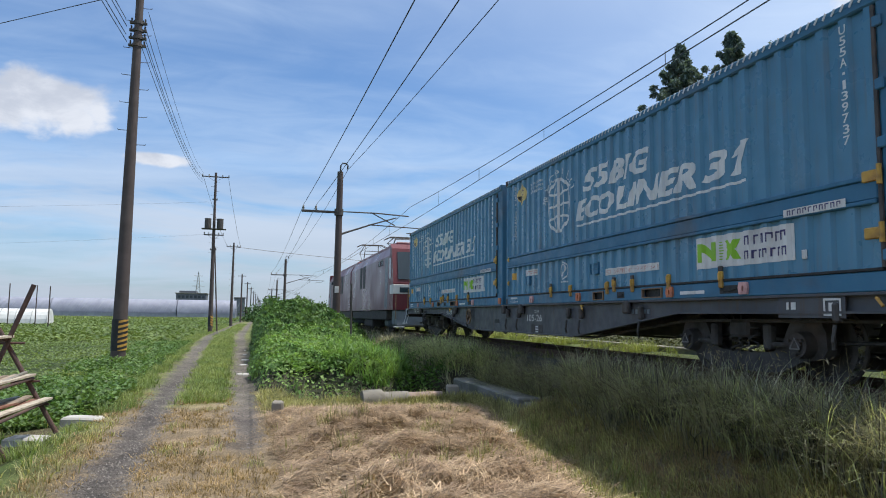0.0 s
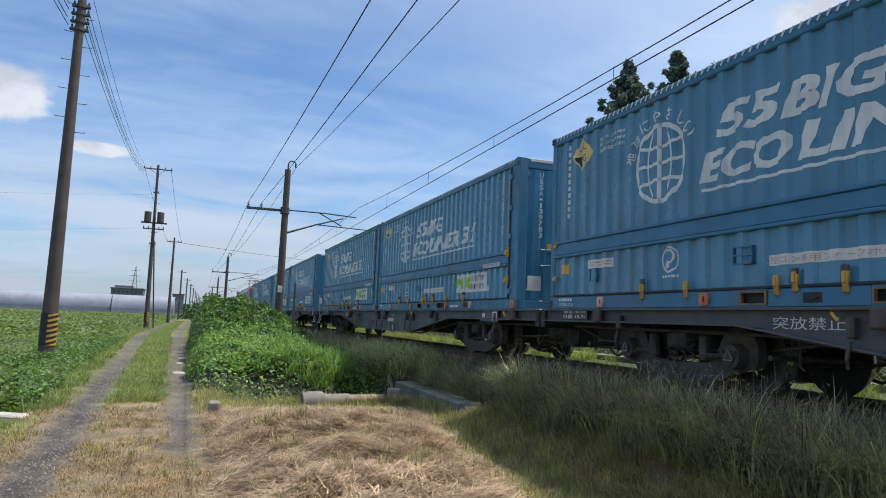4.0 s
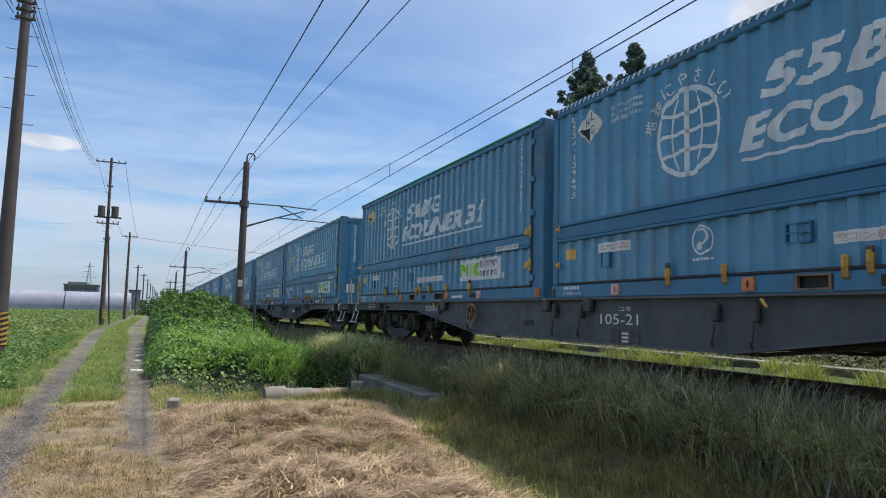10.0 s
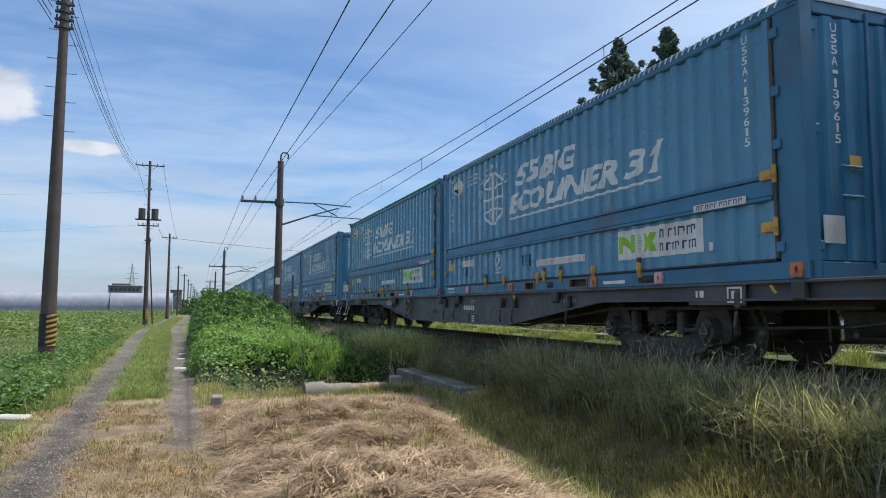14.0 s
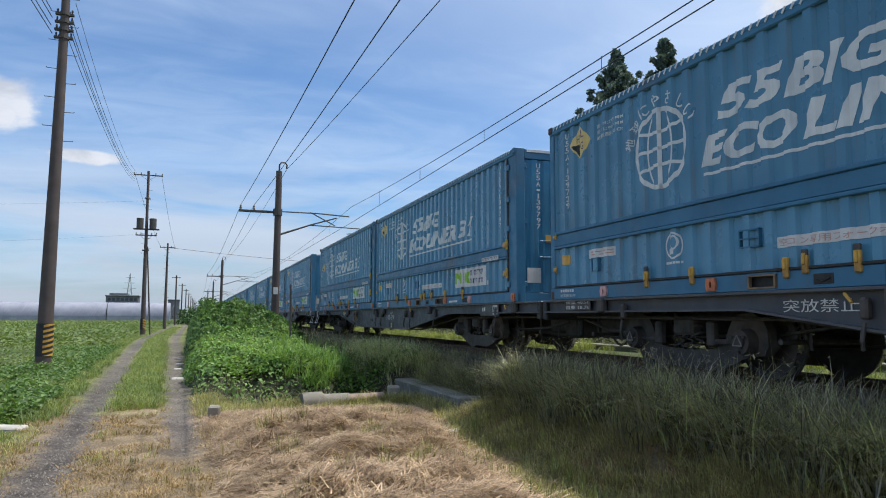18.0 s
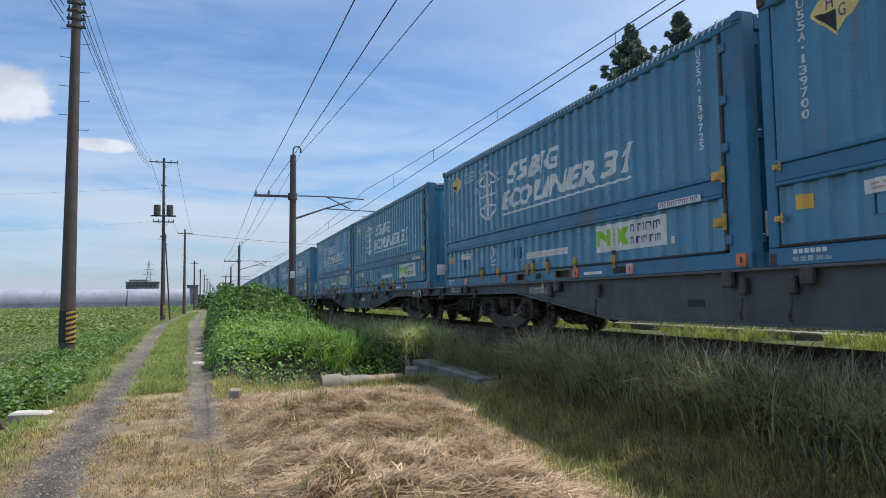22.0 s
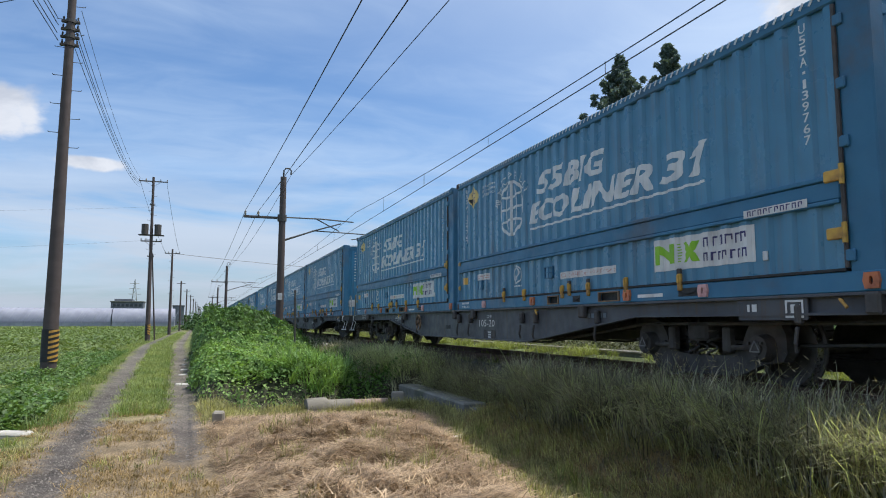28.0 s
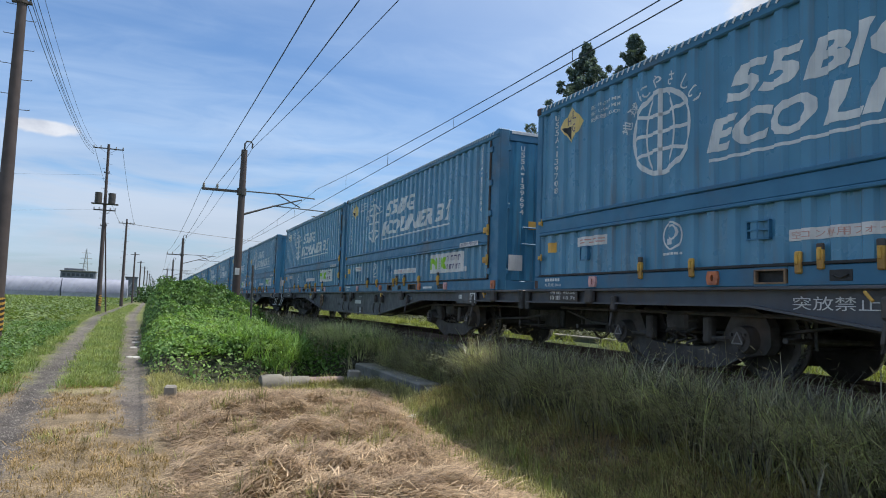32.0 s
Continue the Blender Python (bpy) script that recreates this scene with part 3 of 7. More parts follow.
# ---- the railway line ----
def make_track():
    track = thing("railway_track", "single railway track on stone ballast", "railway track", kind="structure")
    outline = [(-0.064, 0), (0.064, 0), (0.064, 0.012), (0.010, 0.032), (0.008, 0.105), (0.032, 0.115), (0.032, 0.150), (-0.032, 0.150),
               (-0.032, 0.115), (-0.008, 0.105), (-0.010, 0.032), (-0.064, 0.012)]
    for s in (-1, 1):
        x = TRACK_X + s * 0.566
        part("rail", prism([(x + u, RAIL_TOP - 0.15 + v) for u, v in outline], "y", -460, 700), M["rail"], track)
    bm = bmesh.new()
    add_prism(bm, [(TRACK_X - 1.30, 0.40), (TRACK_X + 1.5, 0.40), (TRACK_X + 1.15, 0.745), (TRACK_X - 1.05, 0.745)], "y", -460, 700)
    part("ballast_bed", bm, M["ballast"], track)
    tie = finish("sleeper", box((-1.0, -0.11, 0.0), (1.0, 0.11, 0.13), 0.015), M["concrete_dark"])
    for k in range(64):
        part("sleeper", tie, None, track, at=(TRACK_X, -8 + 0.62 * k, RAIL_TOP - 0.27))
    n = 9000
    c = np.stack([RNG.uniform(TRACK_X - 1.25, TRACK_X + 1.4, n), RNG.uniform(0, 40, n), np.zeros(n)], 1)
    c[:, 2] = 0.745 - np.clip(np.abs(c[:, 0] - TRACK_X - 0.05) - 1.05, 0, 1) * 0.8 + RNG.uniform(-0.01, 0.03, n)
    base = np.array([[1, 0, 0], [-1, 0, 0], [0, 1, 0], [0, -1, 0], [0, 0, 1], [0, 0, -1]], dtype=float)
    size = RNG.uniform(0.02, 0.045, (n, 1, 3))
    v = (c[:, None] + base[None] * size + RNG.normal(0, 0.006, (n, 6, 3))).reshape(-1, 3)
    tri = np.array([[0, 2, 4], [2, 1, 4], [1, 3, 4], [3, 0, 4], [2, 0, 5], [1, 2, 5], [3, 1, 5], [0, 3, 5]])
    tagged(part("ballast_stones", mesh_of("ballast_stones", v, ((np.arange(n) * 6)[:, None, None] + tri[None]).reshape(-1, 3), M["ballast"]), None, track), kind="stuff")


make_track()


# ---- freight containers ----
LEN, WID, HIGH = 9.41, 2.49, 2.60
RIB = 0.27
RIB_FROM, RIB_TO = 0.16, 9.05
SIGNS = 0.24   # the painted signs start this far behind the post


def rib_depth(s):
    """How far the wall lies back at s metres from the leading end."""
    if s <= RIB_FROM or s >= RIB_TO:
        return 0.0
    p = (s - RIB_FROM) % RIB
    if p < 0.030:
        return 0.034 * p / 0.030
    if p < 0.150:
        return 0.034
    if p < 0.180:
        return 0.034 * (0.180 - p) / 0.030
    return 0.0


def rib_breaks():
    out = []
    s = RIB_FROM
    while s < RIB_TO:
        out += [s + d for d in (0.0, 0.030, 0.150, 0.180) if s + d < RIB_TO]
        s += RIB
    return out + [RIB_TO]


def ribbed_wall(h0, h1):
    bm = bmesh.new()
    row = [(bm.verts.new((-WID / 2 + rib_depth(s), LEN / 2 - s, h0)), bm.verts.new((-WID / 2 + rib_depth(s), LEN / 2 - s, h1))) for s in rib_breaks()]
    for a, b in zip(row, row[1:]):
        bm.faces.new((a[0], b[0], b[1], a[1]))
    return bm


def on_wall(outlines, proud=0.004, follow=True):
    """Painted shapes on the ribbed wall: outlines in metres from the leading end and above the floor, cut and laid along the ribs."""
    bm = bmesh.new()
    for poly in outlines:
        try:
            bm.faces.new([bm.verts.new((0, LEN / 2 - s - SIGNS, h)) for s, h in poly])
        except ValueError:
            pass
    if follow:
        lay_on_ribs(bm, proud)
    else:
        for v in bm.verts:
            v.co.x = -WID / 2 - proud
    return bm


def lay_on_ribs(bm, proud):
    lo = min(LEN / 2 - v.co.y for v in bm.verts)
    hi = max(LEN / 2 - v.co.y for v in bm.verts)
    for s in rib_breaks():
        if lo < s < hi:
            bmesh.ops.bisect_plane(bm, geom=bm.verts[:] + bm.edges[:] + bm.faces[:], plane_co=(0, LEN / 2 - s, 0), plane_no=(0, 1, 0))
    for v in bm.verts:
        v.co.x = -WID / 2 + rib_depth(LEN / 2 - v.co.y) - proud
    bm.normal_update()
    for f in bm.faces:
        if f.normal.x > 0:
            f.normal_flip()


GLYPHS = {}


def letters(text, bold=0.0, shear=0.0):
    """The outlines of written words as a flat bmesh, from 0 to its width, in a height of about 0.7."""
    key = (text, bold, shear)
    if key not in GLYPHS:
        curve = bpy.data.curves.new("words", "FONT")
        curve.body, curve.size, curve.offset, curve.shear = text, 1.0, bold, shear
        curve.resolution_u = 3
        ob = bpy.data.objects.new("words", curve)
        me = ob.to_mesh()
        GLYPHS[key] = ([tuple(v.co) for v in me.vertices], [tuple(p.vertices) for p in me.polygons])
        ob.to_mesh_clear()
        bpy.data.objects.remove(ob)
        bpy.data.curves.remove(curve)
    bm = bmesh.new()
    verts = [bm.verts.new(co) for co in GLYPHS[key][0]]
    for corners in GLYPHS[key][1]:
        try:
            bm.faces.new([verts[k] for k in corners])
        except ValueError:
            pass
    return bm


def words_on_wall(text, s0, s1, h0, h1, bold=0.0, shear=0.0, proud=0.004, follow=True):
    bm = letters(text, bold, shear)
    xs, ys = [v.co.x for v in bm.verts], [v.co.y for v in bm.verts]
    ax, bx, ay, by = min(xs), max(xs), min(ys), max(ys)
    for v in bm.verts:
        s = s0 + (v.co.x - ax) / (bx - ax) * (s1 - s0)
        h = h0 + (v.co.y - ay) / (by - ay) * (h1 - h0)
        v.co = (0, LEN / 2 - s - SIGNS, h)
    if follow:
        lay_on_ribs(bm, proud)
    else:
        for v in bm.verts:
            v.co.x = -WID / 2 - proud
        bm.normal_update()
        for f in bm.faces:
            if f.normal.x > 0:
                f.normal_flip()
    return bm


def rect(s0, s1, h0, h1):
    return [(s0, h0), (s1, h0), (s1, h1), (s0, h1)]


def ring(cs, ch, rs, rh, w, a0=0.0, a1=360.0, steps=40):
    out = []
    for k in range(steps):
        p, q = radians(a0 + (a1 - a0) * k / steps), radians(a0 + (a1 - a0) * (k + 1) / steps)
        out.append([(cs + rs * math.cos(p), ch + rh * math.sin(p)), (cs + rs * math.cos(q), ch + rh * math.sin(q)),
                    (cs + (rs - w) * math.cos(q), ch + (rh - w) * math.sin(q)), (cs + (rs - w) * math.cos(p), ch + (rh - w) * math.sin(p))])
    return out


def globe_shapes(cs, ch, r):
    out = ring(cs, ch, r, r, 0.055)
    out += ring(cs, ch, r * 0.52, r, 0.028)
    out.append(rect(cs - 0.02, cs + 0.02, ch - r + 0.04, ch + r - 0.04))
    for q in (-0.5, 0.0, 0.5):
        half = r * math.sqrt(1 - q * q) - 0.03
        sag = -0.07 * q
        rows = []
        for k in range(9):
            u = -1 + 2 * k / 8
            rows.append((cs + u * half, ch + q * r + sag * (1 - u * u) * 1.4))
        for (s0, h0), (s1, h1) in zip(rows, rows[1:]):
            out.append([(s0, h0 - 0.02), (s1, h1 - 0.02), (s1, h1 + 0.02), (s0, h0 + 0.02)])
    return out


def bars_upright(s, h0, h1, count, wide):
    """Signs that cannot be read, as bars one below another."""
    step = (h1 - h0) / count
    return [rect(s - wide / 2, s + wide / 2, h0 + k * step + step * 0.2, h0 + (k + 1) * step - step * 0.15) for k in range(count)]


def bars_along(s0, s1, h0, h1, count):
    step = (s1 - s0) / count
    return [rect(s0 + k * step + step * 0.12, s0 + (k + 1) * step - step * 0.12, h0, h1) for k in range(count)]


def latch_mesh():
    bm = box((-0.030, -0.030, -0.10), (0.012, 0.030, 0.09), 0.010)
    add_box(bm, (-0.046, -0.016, -0.02), (-0.020, 0.016, 0.070), 0.006)
    return finish("latch", bm, M["yellow"])


def plate_mesh(mat):
    """A lifting plate with its oval eye."""
    bm = bmesh.new()
    eye = [(0.018 * math.cos(a), 0.034 * math.sin(a)) for a in (2 * math.pi * k / 12 for k in range(12))]
    rim = []
    for u, v in eye:
        q = max(abs(u) / 0.075, abs(v) / 0.065)
        rim.append((u / q, v / q))
    inner = [bm.verts.new((-0.03, u, v)) for u, v in eye]
    outer = [bm.verts.new((-0.03, u, v)) for u, v in rim]
    back = [bm.verts.new((0.01, u, v)) for u, v in rim]
    deep = [bm.verts.new((0.03, u, v)) for u, v in eye]
    for k in range(12):
        j = (k + 1) % 12
        bm.faces.new((inner[k], inner[j], outer[j], outer[k]))
        bm.faces.new((outer[k], outer[j], back[j], back[k]))
        bm.faces.new((deep[k], deep[j], inner[j], inner[k]))
    bmesh.ops.recalc_face_normals(bm, faces=bm.faces[:])
    return finish("lifting_plate", bm, mat)


def hinge_mesh():
    bm = box((-0.03, -0.09, -0.05), (0.0, 0.09, 0.05), 0.01)
    add_tube(bm, [(-0.035, -0.10, -0.085), (-0.035, -0.10, 0.085)], 0.022, 8)
    return finish("hinge", bm, M["yellow"], 40)


def pocket_mesh(wide, high):
    """The frame of a fork pocket; its dark depth is a separate black sheet."""
    bm = bmesh.new()
    for lo, hi in (((-0.018, -wide / 2 - 0.02, -high / 2 - 0.015), (0.02, wide / 2 + 0.02, -high / 2)), ((-0.018, -wide / 2 - 0.02, high / 2), (0.02, wide / 2 + 0.02, high / 2 + 0.015)),
                   ((-0.018, -wide / 2 - 0.02, -high / 2), (0.02, -wide / 2, high / 2)), ((-0.018, wide / 2, -high / 2), (0.02, wide / 2 + 0.02, high / 2))):
        add_box(bm, lo, hi)
    return finish("fork_pocket", bm, M["pocket"])


def make_container(kind):
    """A ten-metre box with ribbed side doors; kind is the figure painted before the words."""
    c = thing("freight_container", "blue ribbed steel freight container with white lettering, on a flat wagon", "container", "containers on the train")
    x0, x1, y1 = -WID / 2, WID / 2, LEN / 2
    side = lambda s: y1 - s
    part("shell", box((x0 + 0.06, -y1 + 0.06, 0.10), (x1, y1 - 0.06, HIGH - 0.05), 0.02), M["blue"], c)
    part("upper_side_panel", ribbed_wall(1.00, 2.47), M["blue"], c)
    part("lower_side_panel", ribbed_wall(0.20, 0.745), M["blue"], c)
    bm = box((x0 - 0.012, side(9.05), 0.78), (x0 + 0.06, side(0.13), 0.95), 0.012)
    part("middle_beam", bm, M["blue_rail"], c)
    part("door_lip", box((x0 - 0.028, side(9.05), 0.95), (x0 + 0.06, side(0.13), 0.995), 0.008), M["blue_rail"], c)
    part("door_lip", box((x0 - 0.028, side(9.05), 0.742), (x0 + 0.06, side(0.13), 0.78), 0.008), M["blue_rail"], c)
    part("seal_strip", box((x0 - 0.016, side(9.07), 0.172), (x0 + 0.05, side(0.13), 0.198), 0.004), M["black"], c)
    # bottom rail with two shallow fork pockets
    bm = bmesh.new()
    for a, b in ((0.0, 3.89), (4.25, 5.31), (5.81, 9.41)):
        add_box(bm, (x0 - 0.006, side(b), 0.0), (x0 + 0.07, side(a), 0.17), 0.008)
    for a, b in ((3.89, 4.25), (5.31, 5.81)):
        add_box(bm, (x0 - 0.004, side(b), 0.0), (x0 + 0.07, side(a), 0.025))
        add_box(bm, (x0 - 0.004, side(b), 0.145), (x0 + 0.07, side(a), 0.17))
    part("bottom_rail", bm, M["blue_rail"], c)
    for a, b in ((3.89, 4.25), (5.31, 5.81)):
        part("fork_pocket", pocket_mesh(b - a - 0.06, 0.10), None, c, at=(x0, side((a + b) / 2), 0.085))
        # black sheet at the pocket's back stands in for its shaded depth
        part("pocket_hollow", box((x0 + 0.05, side(b), 0.026), (x0 + 0.058, side(a), 0.144)), M["black"], c)
    part("floor_frame", box((x0 + 0.071, -y1 + 0.05, 0.03), (x1 - 0.061, y1 - 0.05, 0.10)), M["dark"], c)
    bm = box((x0 - 0.015, -y1 + 0.02, 2.47), (x0 + 0.08, y1 - 0.02, 2.56), 0.015)
    part("top_rail", bm, M["blue_rail"], c)
    if kind == "54":
        part("roof_edge", box((x0 - 0.018, side(9.30), 2.562), (x0 + 0.10, side(0.05), 2.60), 0.012), M["tarp_green"], c, "faded green roof edge cover")
    else:
        part("roof_edge", box((x0 - 0.018, side(9.30), 2.53), (x0 + 0.10, side(0.05), 2.595), 0.015), M["blue_rail"], c)
        bm = bmesh.new()
        for k in range(92):
            s = 0.08 + 0.1 * k
            add_box(bm, (-0.004, -0.012, -0.034), (0.0, 0.012, 0.034), 0, Matrix.Translation((x0 - 0.020, side(s), 2.560)) @ Matrix.Rotation(0.62, 4, "X"))
        tagged(part("roof_lacing", bm, M["step_white"], c, "white lacing along the roof edge"), kind="stuff")
    part("roof", box((x0 + 0.08, -y1 + 0.03, 2.545), (x1 - 0.02, y1 - 0.03, 2.575), 0.01), M["blue"], c)
    for name, a, b in (("front_post", 0.0, 0.13), ("rear_post", 9.10, 9.41)):
        bm = box((x0 - 0.002, side(b), 0.0 if name == "rear_post" else 0.17), (x0 + 0.16, side(a), 2.60), 0.012)
        part(name, bm, M["blue_rail"], c)
    part("hinge_line", tube([(x0 - 0.012, side(9.085), 0.2), (x0 - 0.012, side(9.085), 2.45)], 0.020, 6), M["dark"], c)
    # trailing end: two doors with ribs, bars and cams
    bm = box((x0 + 0.16, -y1 + 0.01, 2.42), (x1, -y1 + 0.10, 2.59), 0.01)
    part("end_header", bm, M["blue_rail"], c)
    part("end_lacing", box((x0 + 0.2, -y1 - 0.006, 2.535), (x1 - 0.1, -y1 + 0.008, 2.585), 0.003), M["step_white"], c)
    part("end_sill", box((x0 + 0.16, -y1 + 0.01, 0.0), (x1, -y1 + 0.10, 0.16), 0.01), M["blue_rail"], c)
    for s in (-1, 1):
        lo, hi = (x0 + 0.17, -0.012) if s < 0 else (0.012, x1 - 0.03)
        plan = [(lo, -y1 + 0.075), (lo, -y1 + 0.036)]
        for k in range(4):
            u = lo + 0.12 + k * (hi - lo - 0.14) / 4
            plan += [(u - 0.02, -y1 + 0.036), (u + 0.01, -y1 + 0.010), (u + 0.11, -y1 + 0.010), (u + 0.14, -y1 + 0.036)]
        bm = prism(plan + [(hi, -y1 + 0.036), (hi, -y1 + 0.075)], "z", 0.17, 2.41)
        door = part("end_door", bm, M["end_blue"], c)
        for u in ((lo + hi) / 2 - 0.12 * s, (lo + hi) / 2 + 0.40 * s * -1):
            part("lock_bar", tube([(u, -y1 + 0.0, 0.1), (u, -y1 + 0.0, 2.5)], 0.016, 6), M["blue_rail"], door)
        for h in (0.30, 1.35, 2.3):
            u = lo - 0.02 if s < 0 else hi
            part("door_hinge", box((u - 0.03, -y1 + 0.002, h - 0.045), (u + 0.05, -y1 + 0.034, h + 0.045), 0.008), M["blue_rail"], door)
        for h in (0.75, 1.02):
            u = (lo + hi) / 2 + 0.15 * s
            part("door_handle", box((u - 0.13, -y1 - 0.02, h - 0.012), (u + 0.13, -y1 + 0.002, h + 0.012), 0.006), M["blue_rail"], door)
    bm = box((-1.05, -y1 + 0.003, 0.32), (-0.80, -y1 + 0.009, 0.57))
    part("end_sticker", bm, M["label_white"], c)
    part("end_yellow_patch", box((-0.70, -y1 + 0.003, 1.00), (-0.56, -y1 + 0.011, 1.13)), M["patch_yellow"], c)
    card = part("end_emblem_card", box((0.20, -y1 + 0.003, 1.78), (0.66, -y1 + 0.011, 2.18)), M["label_white"], c)
    bm = bmesh.new()
    for shape in ([(0.23, 1.98), (0.28, 1.98), (0.28, 2.07), (0.37, 1.98), (0.42, 1.98), (0.42, 2.14), (0.37, 2.14), (0.37, 2.05), (0.28, 2.14), (0.23, 2.14)],
                  [(0.45, 1.98), (0.51, 1.98), (0.54, 2.02), (0.57, 1.98), (0.63, 1.98), (0.57, 2.06), (0.63, 2.14), (0.57, 2.14), (0.54, 2.10), (0.51, 2.14), (0.45, 2.14), (0.51, 2.06)]):
        add_prism(bm, shape, "y", -y1 - 0.001, -y1 + 0.003)
    part("emblem", bm, M["logo_green"], card)
    bm = bmesh.new()
    for k in range(6):
        add_box(bm, (0.235 + k * 0.065, -y1 - 0.001, 1.895), (0.275 + k * 0.065, -y1 + 0.003, 1.95))
    for k in range(7):
        add_box(bm, (0.235 + k * 0.056, -y1 - 0.001, 1.81), (0.268 + k * 0.056, -y1 + 0.003, 1.86))
    part("emblem_bars", bm, M["logo_ink"], card)
    # leading end
    bm = box((x0 + 0.02, y1 - 0.06, 0.0), (x1, y1 - 0.03, 2.58), 0.01)
    for k in range(8):
        u = x0 + 0.18 + k * 0.28
        add_box(bm, (u, y1 - 0.031, 0.2), (u + 0.14, y1 - 0.002, 2.4), 0.012)
    part("front_wall", bm, M["end_blue"], c)
    # fittings along the bottom rail
    latch = latch_mesh()
    for s, h in ((2.33, 0.20), (4.37, 0.20), (4.58, 0.23), (5.09, 0.21), (3.12, 0.20), (5.97, 0.22), (6.99, 0.20)):
        part("latch", latch, None, c, at=(x0 - 0.008, side(s), h))
    for s in (2.33, 4.58, 5.09, 6.99):
        part("latch_top", box((x0 - 0.036, side(s) - 0.032, 0.285), (x0 - 0.002, side(s) + 0.032, 0.345), 0.008), M["dark"], c)
    for s, wide in ((4.65, 0.20), (6.95, 0.32)):
        bm = box((x0 - 0.010, side(s + wide), 0.035), (x0 - 0.004, side(s), 0.125), 0.002)
        add_tube(bm, [(x0 - 0.014, side(s + 0.03), 0.085), (x0 - 0.016, side(s + wide / 2), 0.058), (x0 - 0.014, side(s + wide - 0.03), 0.085)], 0.007, 5)
        part("chain_recess", bm, M["black"], c, "dark recess with a hanging chain")
    pink, orange = plate_mesh(M["pink"]), plate_mesh(M["orange"])
    for s, me in ((1.43, pink), (3.41, orange), (5.99, orange), (7.36, pink), (9.30, orange)):
        part("lifting_plate", me, None, c, at=(x0 - 0.004, side(s), 0.085))
        # thin black plug gives the plate's eye its inner shade
        part("plate_eye", box((x0 - 0.011, side(s) - 0.019, 0.05), (x0 - 0.008, side(s) + 0.019, 0.12)), M["black"], c)
    hinge = hinge_mesh()
    for h in (0.49, 0.98):
        part("hinge", hinge, None, c, "yellow side door hinge", at=(x0 - 0.004, side(9.00), h))
        part("front_hinge", hinge, None, c, at=Matrix.Translation((x0 - 0.004, side(0.15), h - 0.05)) @ Matrix.Scale(0.55, 4))
    for h in (0.3, 1.25, 1.75, 2.3):
        part("side_hinge", box((x0 - 0.03, side(9.17), h - 0.05), (x0, side(9.07), h + 0.05), 0.01), M["blue_rail"], c)
    for s in (0.06, 9.34):
        part("corner_fitting", box((x0 - 0.030, side(s) - 0.055, 2.50), (x0 + 0.1, side(s) + 0.055, 2.606), 0.015), M["rust"] if s < 1 else M["blue_rail"], c)
        part("corner_foot", box((x0 - 0.010, side(s) - 0.05, 0.0), (x0 + 0.1, side(s) + 0.05, 0.13), 0.015), M["rust"] if s < 1 else M["blue_rail"], c)
    # painted words and signs
    part("lettering", words_on_wall(kind, 3.29, 4.19, 1.77, 2.11, 0.036, 0.24), M["white"], c, "white painted lettering")
    part("lettering", words_on_wall("BIG", 4.18, 5.30, 1.745, 2.09, 0.036, 0.24), M["white"], c, "white painted lettering")
    part("lettering", words_on_wall("ECO", 3.07, 4.29, 1.325, 1.66, 0.036, 0.24), M["white"], c, "white painted lettering")
    part("lettering", words_on_wall("LINER", 4.34, 6.30, 1.325, 1.66, 0.036, 0.24), M["white"], c, "white painted lettering")
    part("lettering", words_on_wall("3", 6.41, 6.90, 1.335, 1.68, 0.036, 0.24), M["white"], c, "white painted lettering")
    one = [(6.94, 1.335), (7.07, 1.335), (7.23, 1.695), (7.12, 1.695), (6.98, 1.605), (6.95, 1.535), (7.035, 1.56)]
    part("lettering", on_wall([one]), M["white"], c, "white painted lettering")
    part("underline", on_wall([rect(3.10, 7.19, 1.232, 1.264)]), M["white"], c)
    part("globe_sign", on_wall(globe_shapes(2.36, 1.71, 0.485)), M["white"], c, "white painted globe of rings")
    for k, sign in enumerate("地球にやさしい"):
        part("arc_letter", arc_sign(sign, 2.36, 1.69, 0.60, 162 - k * 22.0), M["white"], c)
    part("diamond_sign", on_wall([[(0.36, 2.19), (0.615, 1.93), (0.87, 2.19), (0.615, 2.45)]]), M["hlg_yellow"], c, "yellow diamond sign")
    part("diamond_corner", on_wall([[(0.41, 2.175), (0.605, 1.975), (0.605, 2.175)]], 0.007), M["black"], c)
    for text, a, b in (("H", 0.50, 2.20), ("L", 0.655, 2.25), ("G", 0.65, 2.075)):
        part("diamond_letter", words_on_wall(text, a + 0.01, a + 0.08, b, b + 0.11, 0.0, 0.0, 0.007), M["logo_ink"], c)
    for text, b, h in (("高さ H:2773 MM", 1.63, 2.28), ("長さ L:9410 MM", 1.63, 2.20), ("総重量:20.0t", 1.63, 2.12)):
        part("size_line", words_on_wall(text, 1.03, b, h, h + 0.055, 0.008), M["white"], c)
    card = part("emblem_card", on_wall([rect(6.250, 7.820, 0.335, 0.70)], 0.005), M["label_white"], c, "white sticker with a green emblem")
    zig = [[(6.320, 0.41), (6.400, 0.41), (6.400, 0.53), (6.580, 0.41), (6.660, 0.41), (6.660, 0.63), (6.580, 0.63), (6.580, 0.51), (6.400, 0.63), (6.320, 0.63)],
           [(6.780, 0.41), (6.870, 0.41), (6.910, 0.465), (6.950, 0.41), (7.040, 0.41), (6.955, 0.52), (7.040, 0.63), (6.950, 0.63), (6.910, 0.575), (6.870, 0.63), (6.780, 0.63), (6.865, 0.52)]]
